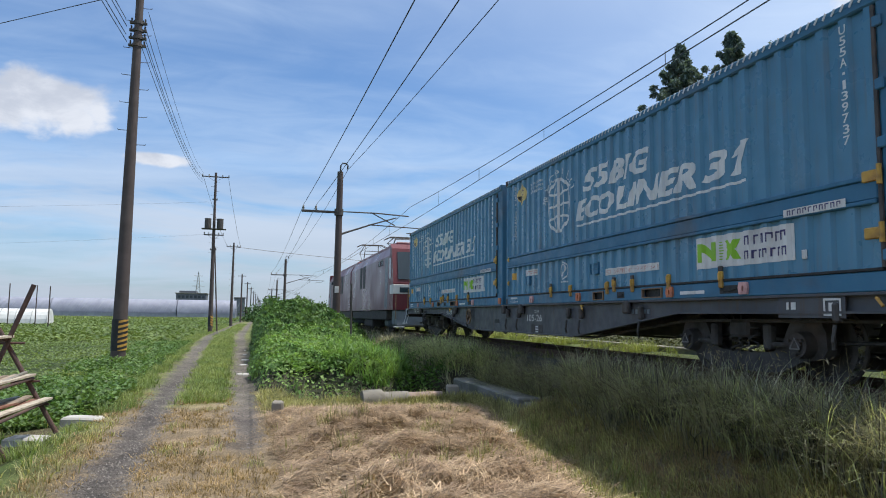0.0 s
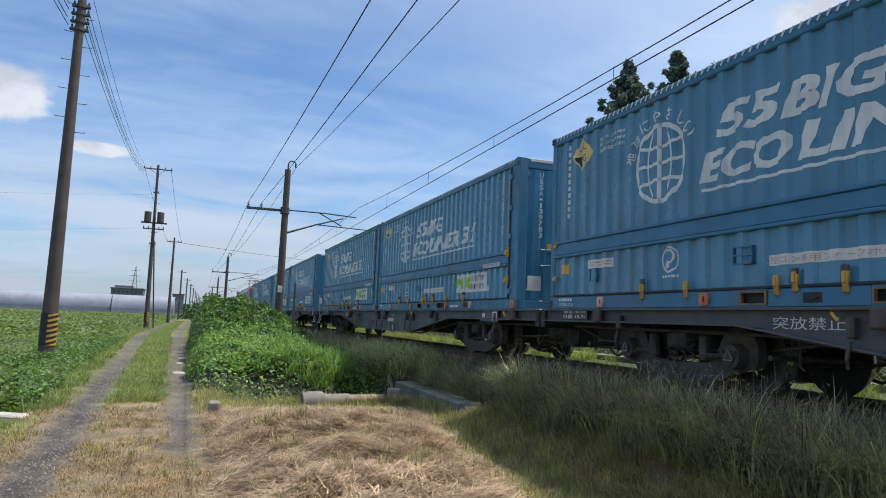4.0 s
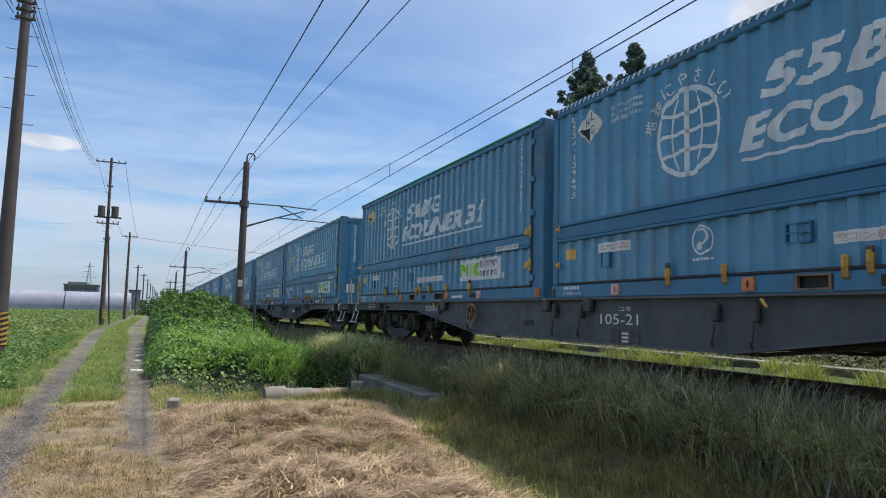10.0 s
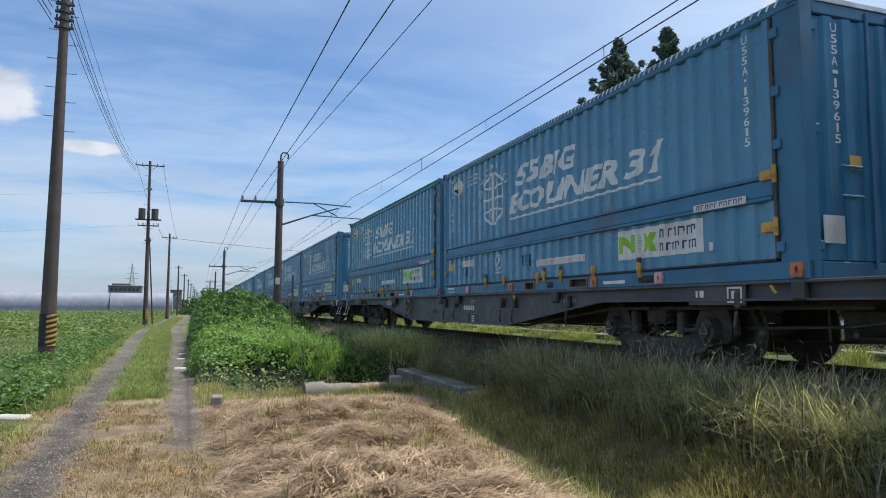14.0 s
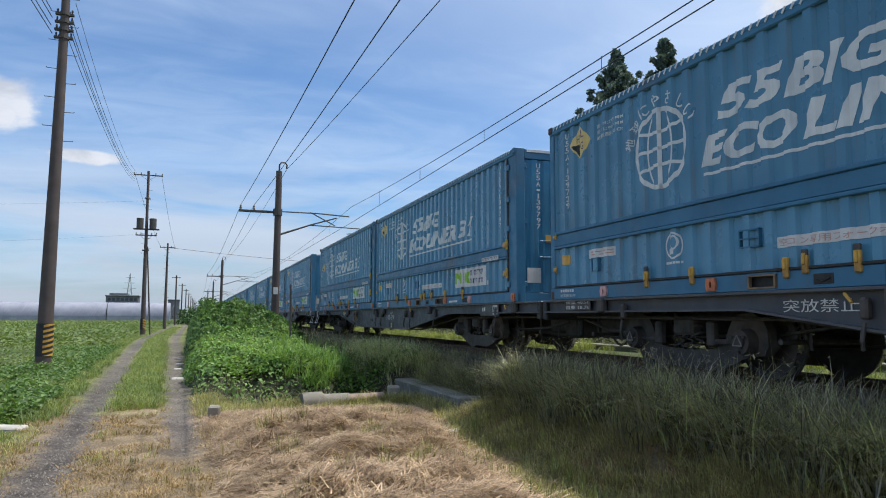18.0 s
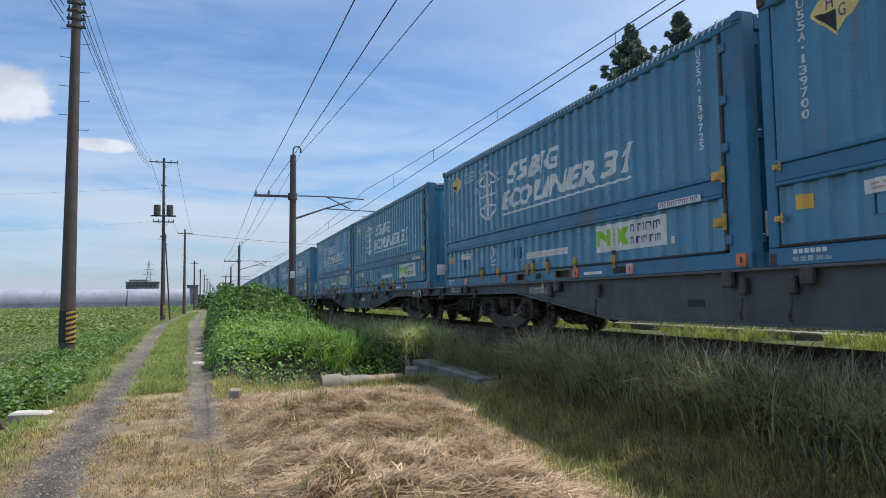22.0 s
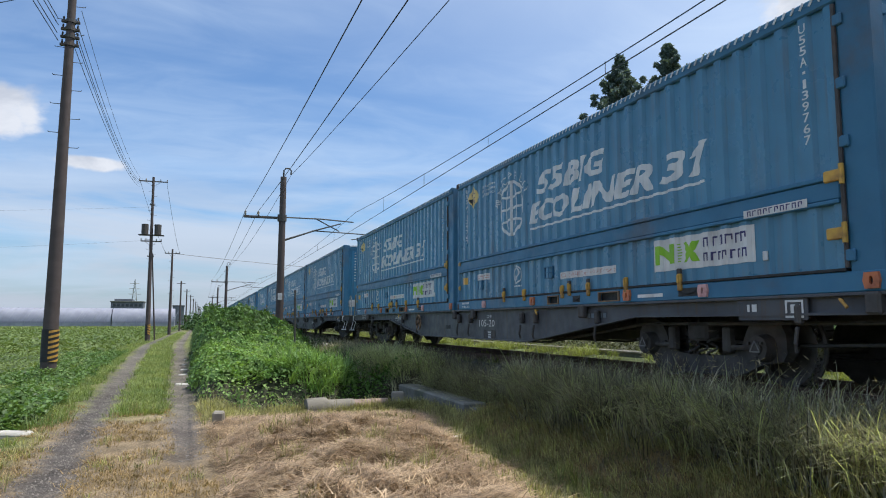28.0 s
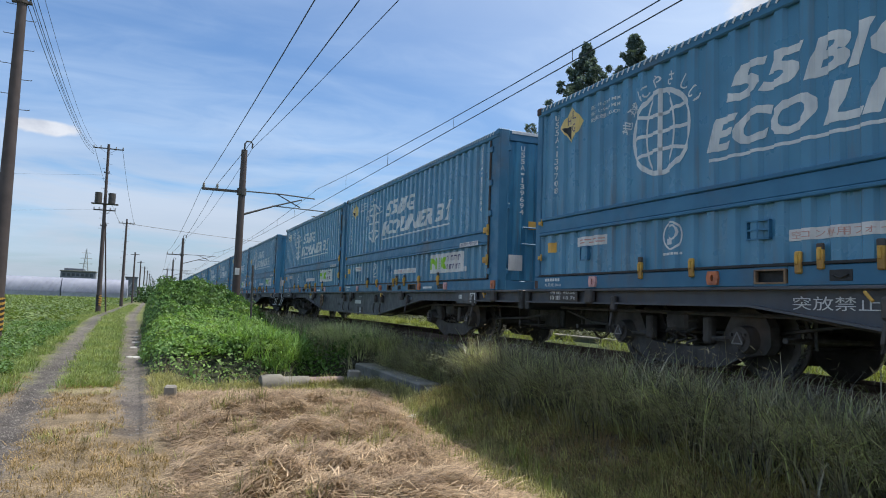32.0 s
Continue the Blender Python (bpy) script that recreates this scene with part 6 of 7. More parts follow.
def culvert_walls():
    def wall(name, a, b, thick, low, high, label, mat="concrete_dark"):
        a, b = Vector(a), Vector(b)
        turn = math.atan2(b.y - a.y, b.x - a.x)
        bm = box((0, -thick / 2, low), ((b - a).length, thick / 2, high), 0.025)
        bmesh.ops.subdivide_edges(bm, edges=bm.edges[:], cuts=3, use_grid_fill=True)
        for v in bm.verts:
            v.co += Vector((noise.noise(v.co * 3 + a), noise.noise(v.co * 3.3), noise.noise(v.co * 2.7))) * 0.012
        solo(name, bm, M[mat], label, "concrete slab", at=Matrix.Translation(a) @ Matrix.Rotation(turn, 4, "Z"))
    wall("culvert_wall", (4.44, 14.9, 0), (4.46, 11.0, 0), 0.42, -0.45, 0.25, "long damp concrete culvert wall at the ditch", "concrete_dark")
    wall("culvert_slab", (4.33, 10.72, 0), (5.40, 10.76, 0), 0.52, -0.05, 0.19, "flat concrete cover slab beside the culvert wall")
    wall("concrete_stub", (3.52, 12.85, 0), (3.74, 12.82, 0), 0.22, -0.1, 0.30, "small broken concrete stub", "concrete")
    wall("marker_stone", (0.27, 11.35, 0), (0.44, 11.33, 0), 0.20, -0.1, 0.24, "grey concrete marker stone beside the road", "concrete")
    wall("ditch_slab", (-2.72, 11.50, 0), (-2.20, 11.40, 0), 0.32, -0.16, 0.05, "pale concrete slab at the field's edge", "pale_concrete")
    wall("ditch_slab", (-3.25, 10.85, 0), (-2.60, 10.72, 0), 0.36, -0.32, -0.12, "pale concrete slab at the field's edge", "pale_concrete")
    for y in (19.9, 23.4, 25.9, 29.0, 32.4, 37.0, 43.0, 57.0):
        x = -0.33 - 0.004 * (y - 20)
        wall("drain_cover", (x - 0.17, y, 0), (x + 0.17, y + 0.02, 0), 0.40, -0.10, -0.035, "pale concrete drain cover in the road's rut", "pale_concrete")
    bm = bmesh.new()
    quad = [bm.verts.new(v) for v in ((-0.07, -0.03, 0.0), (0.05, -0.04, 0.02), (0.08, 0.03, 0.05), (-0.04, 0.05, 0.03))]
    low = [bm.verts.new(v.co - Vector((0, 0, 0.004))) for v in quad]
    bm.faces.new(quad)
    bm.faces.new(low[::-1])
    for a in range(4):
        bm.faces.new((low[a], low[(a + 1) % 4], quad[(a + 1) % 4], quad[a]))
    solo("paper_scrap", bm, M["label_white"], "small white scrap of litter on the straw", "litter", at=(3.12, 8.33, float(ground_z(3.12, 8.33)) + 0.05))
    p = thing("marker_post", "thin dark post with a white foot beside the railway", "post")
    part("post", tube([(2.88, 22, -0.1), (2.84, 22, 2.6)], 0.032, 8), M["dark"], p)
    part("white_sleeve", tube([(2.88, 22, 0.5), (2.87, 22, 1.0)], 0.037, 8), M["steel"], p)


culvert_walls()


def timber_rack():
    r = thing("timber_rack", "rusty crossed-pipe rack holding old boards", "rack")
    for dy in (0.0, -2.0):
        part("rack_pipe", tube([(-3.07, 10.9 + dy, 1.97), (-3.85, 10.9 + dy, -0.25)], 0.034, 10), M["rust"], r)
        part("rack_pipe", tube([(-3.50, 10.98 + dy, 1.35), (-2.60, 11.02 + dy, -0.28)], 0.032, 10), M["rust"], r)
    for x, z, w in ((-3.02, 0.66, 0.022), (-2.84, 0.33, 0.022), (-3.36, 1.20, 0.022), (-3.62, 0.30, 0.022), (-3.46, 0.66, 0.022)):
        part("cross_bar", tube([(x, 10.97, z), (x + 0.02, 8.75, z - 0.01)], w, 8), M["rust"], r)
    for z in (0.31, 0.63, 1.16):
        for dy in (0.05, -2.0):
            part("shelf_bar", tube([(-3.70 + 0.12 * z, 10.88 + dy, z - 0.012), (-2.80 - 0.42 * (z - 0.31), 10.93 + dy, z - 0.012)], 0.018, 8), M["rust"], r)
    k = 0
    for x, z, ln, wide, tone, y1 in ((-3.03, 0.71, 2.6, 0.10, "pale_wood", 10.95), (-3.20, 0.70, 2.9, 0.14, "wood", 11.0), (-3.34, 0.70, 2.3, 0.12, "wood", 10.8),
                                     (-2.83, 0.37, 2.9, 0.11, "pale_wood", 11.05), (-2.97, 0.36, 2.6, 0.10, "rust_board", 11.0), (-3.10, 0.36, 2.5, 0.12, "rust_board", 10.8),
                                     (-3.24, 0.36, 2.7, 0.13, "wood", 10.95), (-3.05, 0.41, 2.4, 0.09, "wood", 10.95), (-3.18, 0.405, 2.2, 0.06, "steel", 10.9),
                                     (-3.36, 1.24, 2.5, 0.12, "pale_wood", 11.0), (-3.10, 0.745, 2.2, 0.05, "concrete", 10.9), (-3.38, 0.37, 2.4, 0.12, "rust_board", 10.8)):
        k += 1
        board = box((-wide / 2, -ln, -0.016), (wide / 2, 0, 0.016), 0.004)
        name, label = {"steel": ("old_strip", "bent silver metal strip among the boards"), "rust_board": ("old_board", "reddish-brown rotten board on the rusty rack"),
                       "concrete": ("old_strip", "grey strip among the boards")}.get(tone, ("old_board", "weathered tan board lying on the rusty rack"))
        solo(name, board, M[tone], label, "board", "boards on the rack", at=pose(x, y1, z, 2 * (k % 3 - 1), 5 * (k % 3 - 1), -3 + 2 * (k % 4)))


M["pale_wood"] = material("bleached_timber", (0.52, 0.46, 0.37), (0.38, 0.32, 0.25), 9.0, 0.8, dirt=(0.2, 0.16, 0.12), dirt_amount=0.5, bump=0.3, lots=0.15)
M["rust_board"] = material("red_rotten_timber", (0.25, 0.115, 0.075), (0.16, 0.08, 0.055), 9.0, 0.8, dirt=(0.10, 0.07, 0.05), dirt_amount=0.5, bump=0.3, lots=0.2)
timber_rack()


# ---- far things over the field ----
def greenhouses():
    for k in range(6):
        g = thing("greenhouse", "long plastic-film greenhouse tunnel beyond the field", "greenhouse", "greenhouses beyond the field")
        x0, x1 = -7.0 - 19.0 * (k + 1), -7.3 - 19.0 * k
        y = 244 + 0.5 * k
        arch = [(y + 3.6 - 3.6 * math.cos(a), 1.7 + 4.3 * math.sin(a)) for a in (math.pi * j / 14 for j in range(15))]
        part("film", prism([(y, -0.3)] + arch + [(y + 7.2, -0.3)], "x", x0, x1), M["film"], g, smooth=40)
        for j in range(12):
            x = x0 + 0.8 + 1.58 * j
            part("hoop", tube([(x, y - 0.05, -0.3)] + [(x + 0.5 * (v - 1.7), u - 0.05, v + 0.04) for u, v in arch[:9]], 0.06, 4), M["film_skirt"], g)
        part("skirt", box((x0, y - 0.20, -0.3), (x1, y - 0.13, 1.25)), M["film_skirt"], g)
        part("gutter", box((x0, y - 0.26, 1.55), (x1, y - 0.13, 1.70)), M["film"], g)


M["film"] = material("greenhouse_film", (0.315, 0.325, 0.395), (0.245, 0.255, 0.320), 0.25, 0.48, dirt=(0.36, 0.38, 0.44), dirt_amount=0.5, streak=True, bump=0.2, bump_scale=1.5)
M["film_skirt"] = material("film_skirt_grey", (0.34, 0.36, 0.40), (0.25, 0.27, 0.31), 0.5, 0.6, bump=0.1)
M["far_wall"] = material("far_wall_grey", (0.155, 0.165, 0.19), (0.13, 0.14, 0.16), 0.3, 0.8, bump=0)
greenhouses()


def low_tunnel():
    g = thing("plastic_tunnel", "small white plastic tunnel in the field", "greenhouse")
    outline = [(100 + 1.5 * math.cos(a), 1.9 * math.sin(a)) for a in (math.pi * k / 10 for k in range(11))]
    bm = prism([(u, v) for u, v in outline], "x", -37.0, -26.0)
    part("film", bm, M["loco_white"], g)
    for k in range(7):
        x = -36.9 + 1.8 * k
        part("hoop", tube([(x, 100 + 1.55 * math.cos(a), 1.95 * math.sin(a)) for a in (math.pi * j / 8 for j in range(9))], 0.03, 5), M["steel"], g)
    for x, y, h in ((-30.5, 78, 5.6), (-26.6, 86, 4.6), (-25.0, 90, 4.6), (-21.0, 80, 4.2)):
        solo("field_pole", tube([(x, y, -0.3), (x, y, h)], 0.06, 6), M["pole"], "thin pole standing in the field", "pole", "poles in the field")


low_tunnel()


def far_buildings():
    b = thing("office_building", "distant grey flat-roofed building", "building")
    part("wall", box((-43.5, 400, 0), (-27.8, 412, 12.0)), M["far_wall"], b)
    part("roof", box((-43.9, 399.5, 12.0), (-27.4, 412.5, 12.6), 0.1), M["concrete_dark"], b)
    part("parapet", box((-42.0, 401.0, 12.6), (-33.2, 411.5, 13.7), 0.1), M["far_wall"], b)
    for j in range(4):
        for k in range(7):
            part("window", box((-42.6 + 2.1 * k, 399.9, 2.2 + 2.5 * j), (-41.2 + 2.1 * k, 399.99, 3.6 + 2.5 * j)), M["glass"], b)
    b = thing("plant_building", "distant square grey building", "building")
    part("wall", box((-13.4, 410, 0), (-7.6, 416, 10.2)), M["far_wall"], b)
    part("roof", box((-13.7, 409.7, 10.2), (-7.3, 416.3, 10.8)), M["frame"], b)
    b = thing("field_shed", "small red-brown shed beyond the field", "shed")
    part("wall", box((-43, 118, -0.3), (-34.2, 122, 1.5)), M["rust_board"], b)
    part("roof", prism([(117.6, 1.5), (120, 2.0), (122.4, 1.5)], "x", -43.3, -33.9), M["frame"], b)
    t = thing("lattice_tower", "distant lattice power pylon", "pylon")
    for s in ((-1, -1), (1, -1), (-1, 1), (1, 1)):
        part("leg", tube([(-40.4 + 3.0 * s[0], 500 + 3.0 * s[1], 0), (-40.4 + 1.0 * s[0], 500 + s[1], 20), (-40.4, 500, 30)], 0.16, 4), M["steel"], t)
    for h in range(2, 28, 3):
        w = 3.0 - 2.0 * h / 20 if h < 20 else 1.0 - (h - 20) / 10
        part("brace", tube([(-40.4 - w, 497, h), (-40.4 + w, 497, h + 2.6)], 0.1, 4), M["steel"], t)
        part("brace", tube([(-40.4 + w, 497, h), (-40.4 - w, 497, h + 2.6)], 0.1, 4), M["steel"], t)
    for h, w in ((20, 4.0), (23.5, 3.4), (27, 2.8)):
        part("arm", tube([(-40.4 - w, 500, h), (-40.4 + w, 500, h)], 0.16, 4), M["steel"], t)
    h = thing("depot_building", "distant grey building behind the railway masts", "building")
    part("wall", box((12.5, 300, 0), (21.5, 306, 7.2)), M["far_wall"], h)
    part("roof", box((12.2, 299.7, 7.2), (21.8, 306.3, 7.9)), M["frame"], h)
    w = thing("sheet_fence", "white post and sheet beside the far end of the road", "fence")
    part("panel", box((-1.9, 172, 0), (-1.1, 172.2, 3.4)), M["loco_white"], w)


far_buildings()


def cable_trough():
    t = thing("cable_trough", "low concrete cable trough running beyond the track", "trough", kind="structure")
    lid = finish("trough_lid", box((-0.16, -0.49, 0.0), (0.16, 0.49, 0.05), 0.01), M["concrete"])
    for k in range(22):
        part("trough_lid", lid, None, t, at=(9.35, 2.5 + k, 0.91))
    part("trough_body", box((9.22, 2.0, 0.2), (9.48, 24.0, 0.91)), M["concrete_dark"], t)


cable_trough()


# ---- greenery ----
def grass_all():
    def line(x, y):
        return x - 0.22 * waves(x, y, 1.1, 0.4) - 0.14 * waves(x, y, 4.1, 1.4)

    def culvert(x, y):
        return ((x < np.where(y < 11.2, 5.5, 4.75)) & (y > 10.2) & (y < 15.0)) | ((x < 0.47 * y) & (y > 8.0) & (y <= 10.2))

    def stuff(name, data, label, category="grass"):
        tagged(new(name, data), label, category, kind="stuff")

    bank = lambda x, y: (line(x, y) > 4.36 + RNG.normal(0, 0.22, len(x))) & ~culvert(x, y)
    high = scatter(3600, 4.30, 5.16, 2.2, 14, bank)
    stuff("rank_grass", tussocks("rank_grass", high, 0.56, 0.009, 1.10, M["tall_grass"], 15, 0.07, (0.04, -0.08), 0.40), "rank grey-green grass close to the track")
    rim = scatter(1800, 5.10, 5.46, 2.2, 26, bank)
    stuff("track_side_grass", tussocks("track_side_grass", rim, 0.40, 0.010, 0.8, M["tall_grass"], 13, 0.06, (-0.15, 0.0)), "shorter grass along the ballast")
    spots = np.concatenate([scatter(1800, 4.0, 4.9, 1.0, 12, bank), scatter(4200, 3.7, 5.30, 12, 26, bank)])
    stuff("tall_grass", tussocks("tall_grass", spots, 0.42, 0.010, 0.9, M["tall_grass"], 12, 0.07, (-0.06, 0.0)), "tall grey-green grass arching on the railway bank")
    stuff("far_bank_grass", tussocks("far_bank_grass", scatter(3000, 2.9, 5.6, 26, 80), 0.50, 0.02, 0.6, M["tall_grass"], 8, 0.12), "tall green grass along the railway bank")
    spots = scatter(4400, 4.2, 5.15, 1.5, 20, bank)
    stuff("pale_blades", tussocks("pale_blades", spots, 0.60, 0.0085, 1.35, M["pale_grass"], 7, 0.08, (0.04, -0.08), 0.3), "pale withered blades in the bank's grass")
    stems = scatter(300, 4.3, 5.1, 1.5, 22, bank)
    stuff("seed_stems", blade_mesh("seed_stems", stems, 0.88, 0.005, 0.35, M["seed_grass"], wind=(-0.1, -0.05)), "pale seeding grass stems on the bank")
    tips = stems + np.stack([np.zeros(len(stems)), np.zeros(len(stems)), np.full(len(stems), 0.72)], 1)
    stuff("seed_heads", leaf_mesh("seed_heads", np.concatenate([tips + RNG.normal(0, 1, tips.shape) * np.array([0.06, 0.06, 0.07]) for k in range(3)]), 0.014, M["seed_grass"], 0.1, 4.5), "pale feathery grass heads")
    far = np.concatenate([scatter(5200, 7.3, 9.2, 1.0, 40, lambda x, y: waves(x, y, 1.9, 0.8) + 0.7 * waves(x, y, 4.4, 0.3) > 0.05, 0.2), scatter(900, 8, 14, 40, 140)])
    stuff("far_side_grass", tussocks("far_side_grass", far, 0.24, 0.010, 0.8, M["green_weed"], 12, 0.06), "sunlit yellow-green grass beyond the track")
    n = 5200
    c = np.stack([RNG.uniform(5.35, 7.6, n), 1 + 45 * RNG.uniform(0, 1, n) ** 1.3, np.zeros(n)], 1)
    ok = (waves(c[:, 0] * 2, c[:, 1], 1.9, 0.6) + RNG.normal(0, 0.2, n) > 0.22) & (np.abs(c[:, 0] - 5.69) > 0.06) & (np.abs(c[:, 0] - 6.82) > 0.06)
    c[:, 2] = 0.745
    stuff("track_weeds", tussocks("track_weeds", c[ok], 0.20, 0.014, 0.9, M["green_weed"], 9, 0.07), "green weeds growing between the rails")
    # short grass, half dry, between the straw and the bank
    lawn = lambda x, y: (x > straw_edge(y) - 0.05 + 0.22 * waves(x, y, 1.6, 2) + 0.2 * waves(x, y, 5.3, 0.1)) & ((line(x, y) < 4.25) | (x < 0.47 * y)) & ~((y > 10.9) & (x > 3.9 - 0.3 * (y - 11))) & ~((y > 9.5) & (y < 11.2) & (x > 4.2) & (x < 5.5))
    spots = scatter(8200, 2.3, 4.75, 1.5, 13.0, lambda x, y: lawn(x, y) & (waves(x, y, 3.3, 0.9) + RNG.normal(0, 0.3, len(x)) > -0.45))
    stuff("verge_grass", tussocks("verge_grass", spots, 0.15, 0.007, 0.9, M["verge"], 11, 0.07), "short yellow-green grass between straw and bank")
    spots = scatter(7600, 2.3, 4.8, 1.5, 13.0, lawn)
    stuff("verge_dry_grass", tussocks("verge_dry_grass", spots, 0.11, 0.006, 1.4, M["dry_grass"], 9, 0.07), "short withered grass on the mown verge")
    rim = lambda x, y: np.abs(x - straw_edge(y) - 0.22 * waves(x, y, 1.6, 2)) < 0.25
    spots = np.concatenate([scatter(120, 2.0, 4.4, 3.5, 11.5, rim), scatter(45, 3.2, 4.6, 3.0, 10)])
    stuff("verge_tufts", tussocks("verge_tufts", spots, 0.25, 0.007, 0.6, M["verge"], 22, 0.04), "upright yellow-green tufts at the edge of the straw")
    spots = scatter(70, 2.7, 3.7, 3.8, 9.5, lambda x, y: np.abs(x - straw_edge(y) - 0.30) < 0.42)
    stuff("upright_weeds", tussocks("upright_weeds", spots, 0.19, 0.008, 0.35, M["green_weed"], 20, 0.03), "slim upright yellow-green weeds beside the straw", "weeds")
    # cart road
    strip = lambda x, y: (np.abs(road_x(x, y) + 0.76 + 0.06 * waves(x, y, 2.5)) < 0.36 + RNG.normal(0, 0.06, len(x))) & (y > 13.4 + 1.0 * waves(x, y, 2.2, 2.0))
    spots = np.concatenate([scatter(8000, -3.0, 0.3, 12.6, 40, strip, 0.5), scatter(4000, -3.6, -0.6, 40, 110, strip, 0.3)])
    stuff("road_strip_grass", tussocks("road_strip_grass", spots, 0.13, 0.011, 0.8, M["lawn"], 10, 0.09), "bright grass strip between the cart ruts")
    slab = lambda x, y: ((x + 2.46) ** 2 / 0.16 + (y - 11.3) ** 2 / 0.35 < 1) | ((x + 2.95) ** 2 / 0.30 + (y - 10.25) ** 2 / 0.9 < 1)
    edge = lambda x, y: (road_x(x, y) < -1.86 + 0.14 * waves(x, y, 2.0, 0.5) + 0.1 * waves(x, y, 6.1, 0.2)) & (x > -5.6 - 0.03 * y) & ~slab(x, y) & ~((y < 11.6) & (x < -2.35)) & ((y > 11.5) | (RNG.uniform(0, 1, len(x)) < 0.30))
    spots = np.concatenate([scatter(9000, -5.2, -1.6, 4.0, 32, edge, 0.5), scatter(5000, -6.5, -2.4, 32, 120, edge, 0.3)])
    near = spots[:, 1] < 11.8
    stuff("road_verge_grass", tussocks("road_verge_grass", spots[near], 0.12, 0.008, 0.9, M["verge"], 10, 0.07), "short half-dry grass on the road's verge")
    spots = spots[~near]
    stuff("road_edge_grass", tussocks("road_edge_grass", spots, 0.17, 0.010, 0.8, M["lawn"], 10, 0.09), "lush green grass along the field side of the road")
    spots = scatter(2200, -4.6, -2.2, 6, 12.4, lambda x, y: ~slab(x, y) & (waves(x, y, 2.7, 0.4) > 0.0))
    stuff("hollow_grass", tussocks("hollow_grass", spots, 0.16, 0.010, 0.8, M["lawn"], 9, 0.08), "sparse green grass in the hollow below the rack")
    dry = lambda x, y: (road_x(x, y) > -2.2) & (road_x(x, y) < 0.4) & (np.abs(road_x(x, y) + 1.45) > 0.16 + RNG.uniform(0, 0.24, len(x))) & ((np.abs(road_x(x, y) + 0.06) > 0.12 + RNG.uniform(0, 0.24, len(x))) | (y < 8.4)) & (waves(x, y, 2.6, 1.1) + RNG.normal(0, 0.3, len(x)) > -0.2)
    spots = scatter(7000, -2.8, 0.5, 3.5, 15.0, dry, 0.3)
    stuff("dry_road_grass", tussocks("dry_road_grass", spots, 0.065, 0.006, 1.3, M["dry_grass"], 8, 0.05), "dry yellow grass on the cart road")
    spots = scatter(1700, -2.6, 0.4, 4.5, 14.5, lambda x, y: dry(x, y) & (waves(x, y, 2.1, 5.1) > 0.12))
    stuff("road_green_tufts", tussocks("road_green_tufts", spots, 0.09, 0.007, 0.8, M["verge"], 10, 0.05), "small green tufts among the dry grass of the road")
    tufts = lambda x, y: waves(x, y, 2.3, 3.3) + 0.5 * waves(x, y, 6.3, 1.3) + RNG.normal(0, 0.12, len(x)) > 0.42
    spots = np.concatenate([scatter(2600, 0.3, 3.4, 4.0, 12.3, tufts), scatter(420, 0.3, 3.6, 11.7, 12.75), scatter(200, 0.15, 1.6, 11.6, 12.7)])
    stuff("straw_tufts", tussocks("straw_tufts", spots, 0.15, 0.007, 0.6, M["verge"], 14, 0.05), "green tufts growing through the straw")
    spots = np.concatenate([scatter(500, 1.3, 4.1, 12.25, 12.55), scatter(160, 0.1, 0.75, 12.7, 14.6), scatter(200, 3.7, 4.3, 10.2, 12.4)])
    stuff("ditch_edge_grass", tussocks("ditch_edge_grass", spots, 0.20, 0.008, 0.7, M["verge"], 12, 0.06), "grass growing round the drain pipe")


M["pale_grass"] = leaf_material("withered_blades", (0.58, 0.61, 0.38), (0.38, 0.41, 0.25), 0.4, 0.50, 0.8, 0.4, 0.6)


def gravel():
    """Loose stones in the two ruts."""
    n = 9000
    y = 4 + 30 * RNG.uniform(0, 1, n) ** 1.6
    rut = RNG.uniform(0, 1, n) < 0.6
    x = np.where(rut, rut_left(y), rut_right(y)) + RNG.normal(0, 0.20, n)
    ok = rut | (y > 9)
    x, y = x[ok], y[ok]
    n = len(x)
    c = np.stack([x, y, ground_z(x, y) + 0.004], 1)
    base = np.array([[1, 0, 0], [-0.5, 0.9, 0], [-0.5, -0.9, 0], [0, 0, 1.0]])
    v = (c[:, None] + base[None] * (RNG.uniform(0.006, 0.020, (n, 1, 1)) * RNG.uniform(0.6, 1.3, (n, 4, 3)))).reshape(-1, 3)
    tri = np.array([[0, 1, 3], [1, 2, 3], [2, 0, 3]])
    tagged(new("loose_gravel", mesh_of("loose_gravel", v, ((np.arange(n) * 4)[:, None, None] + tri[None]).reshape(-1, 3), M["stone"])), "loose grey gravel in the cart ruts", "gravel", kind="stuff")


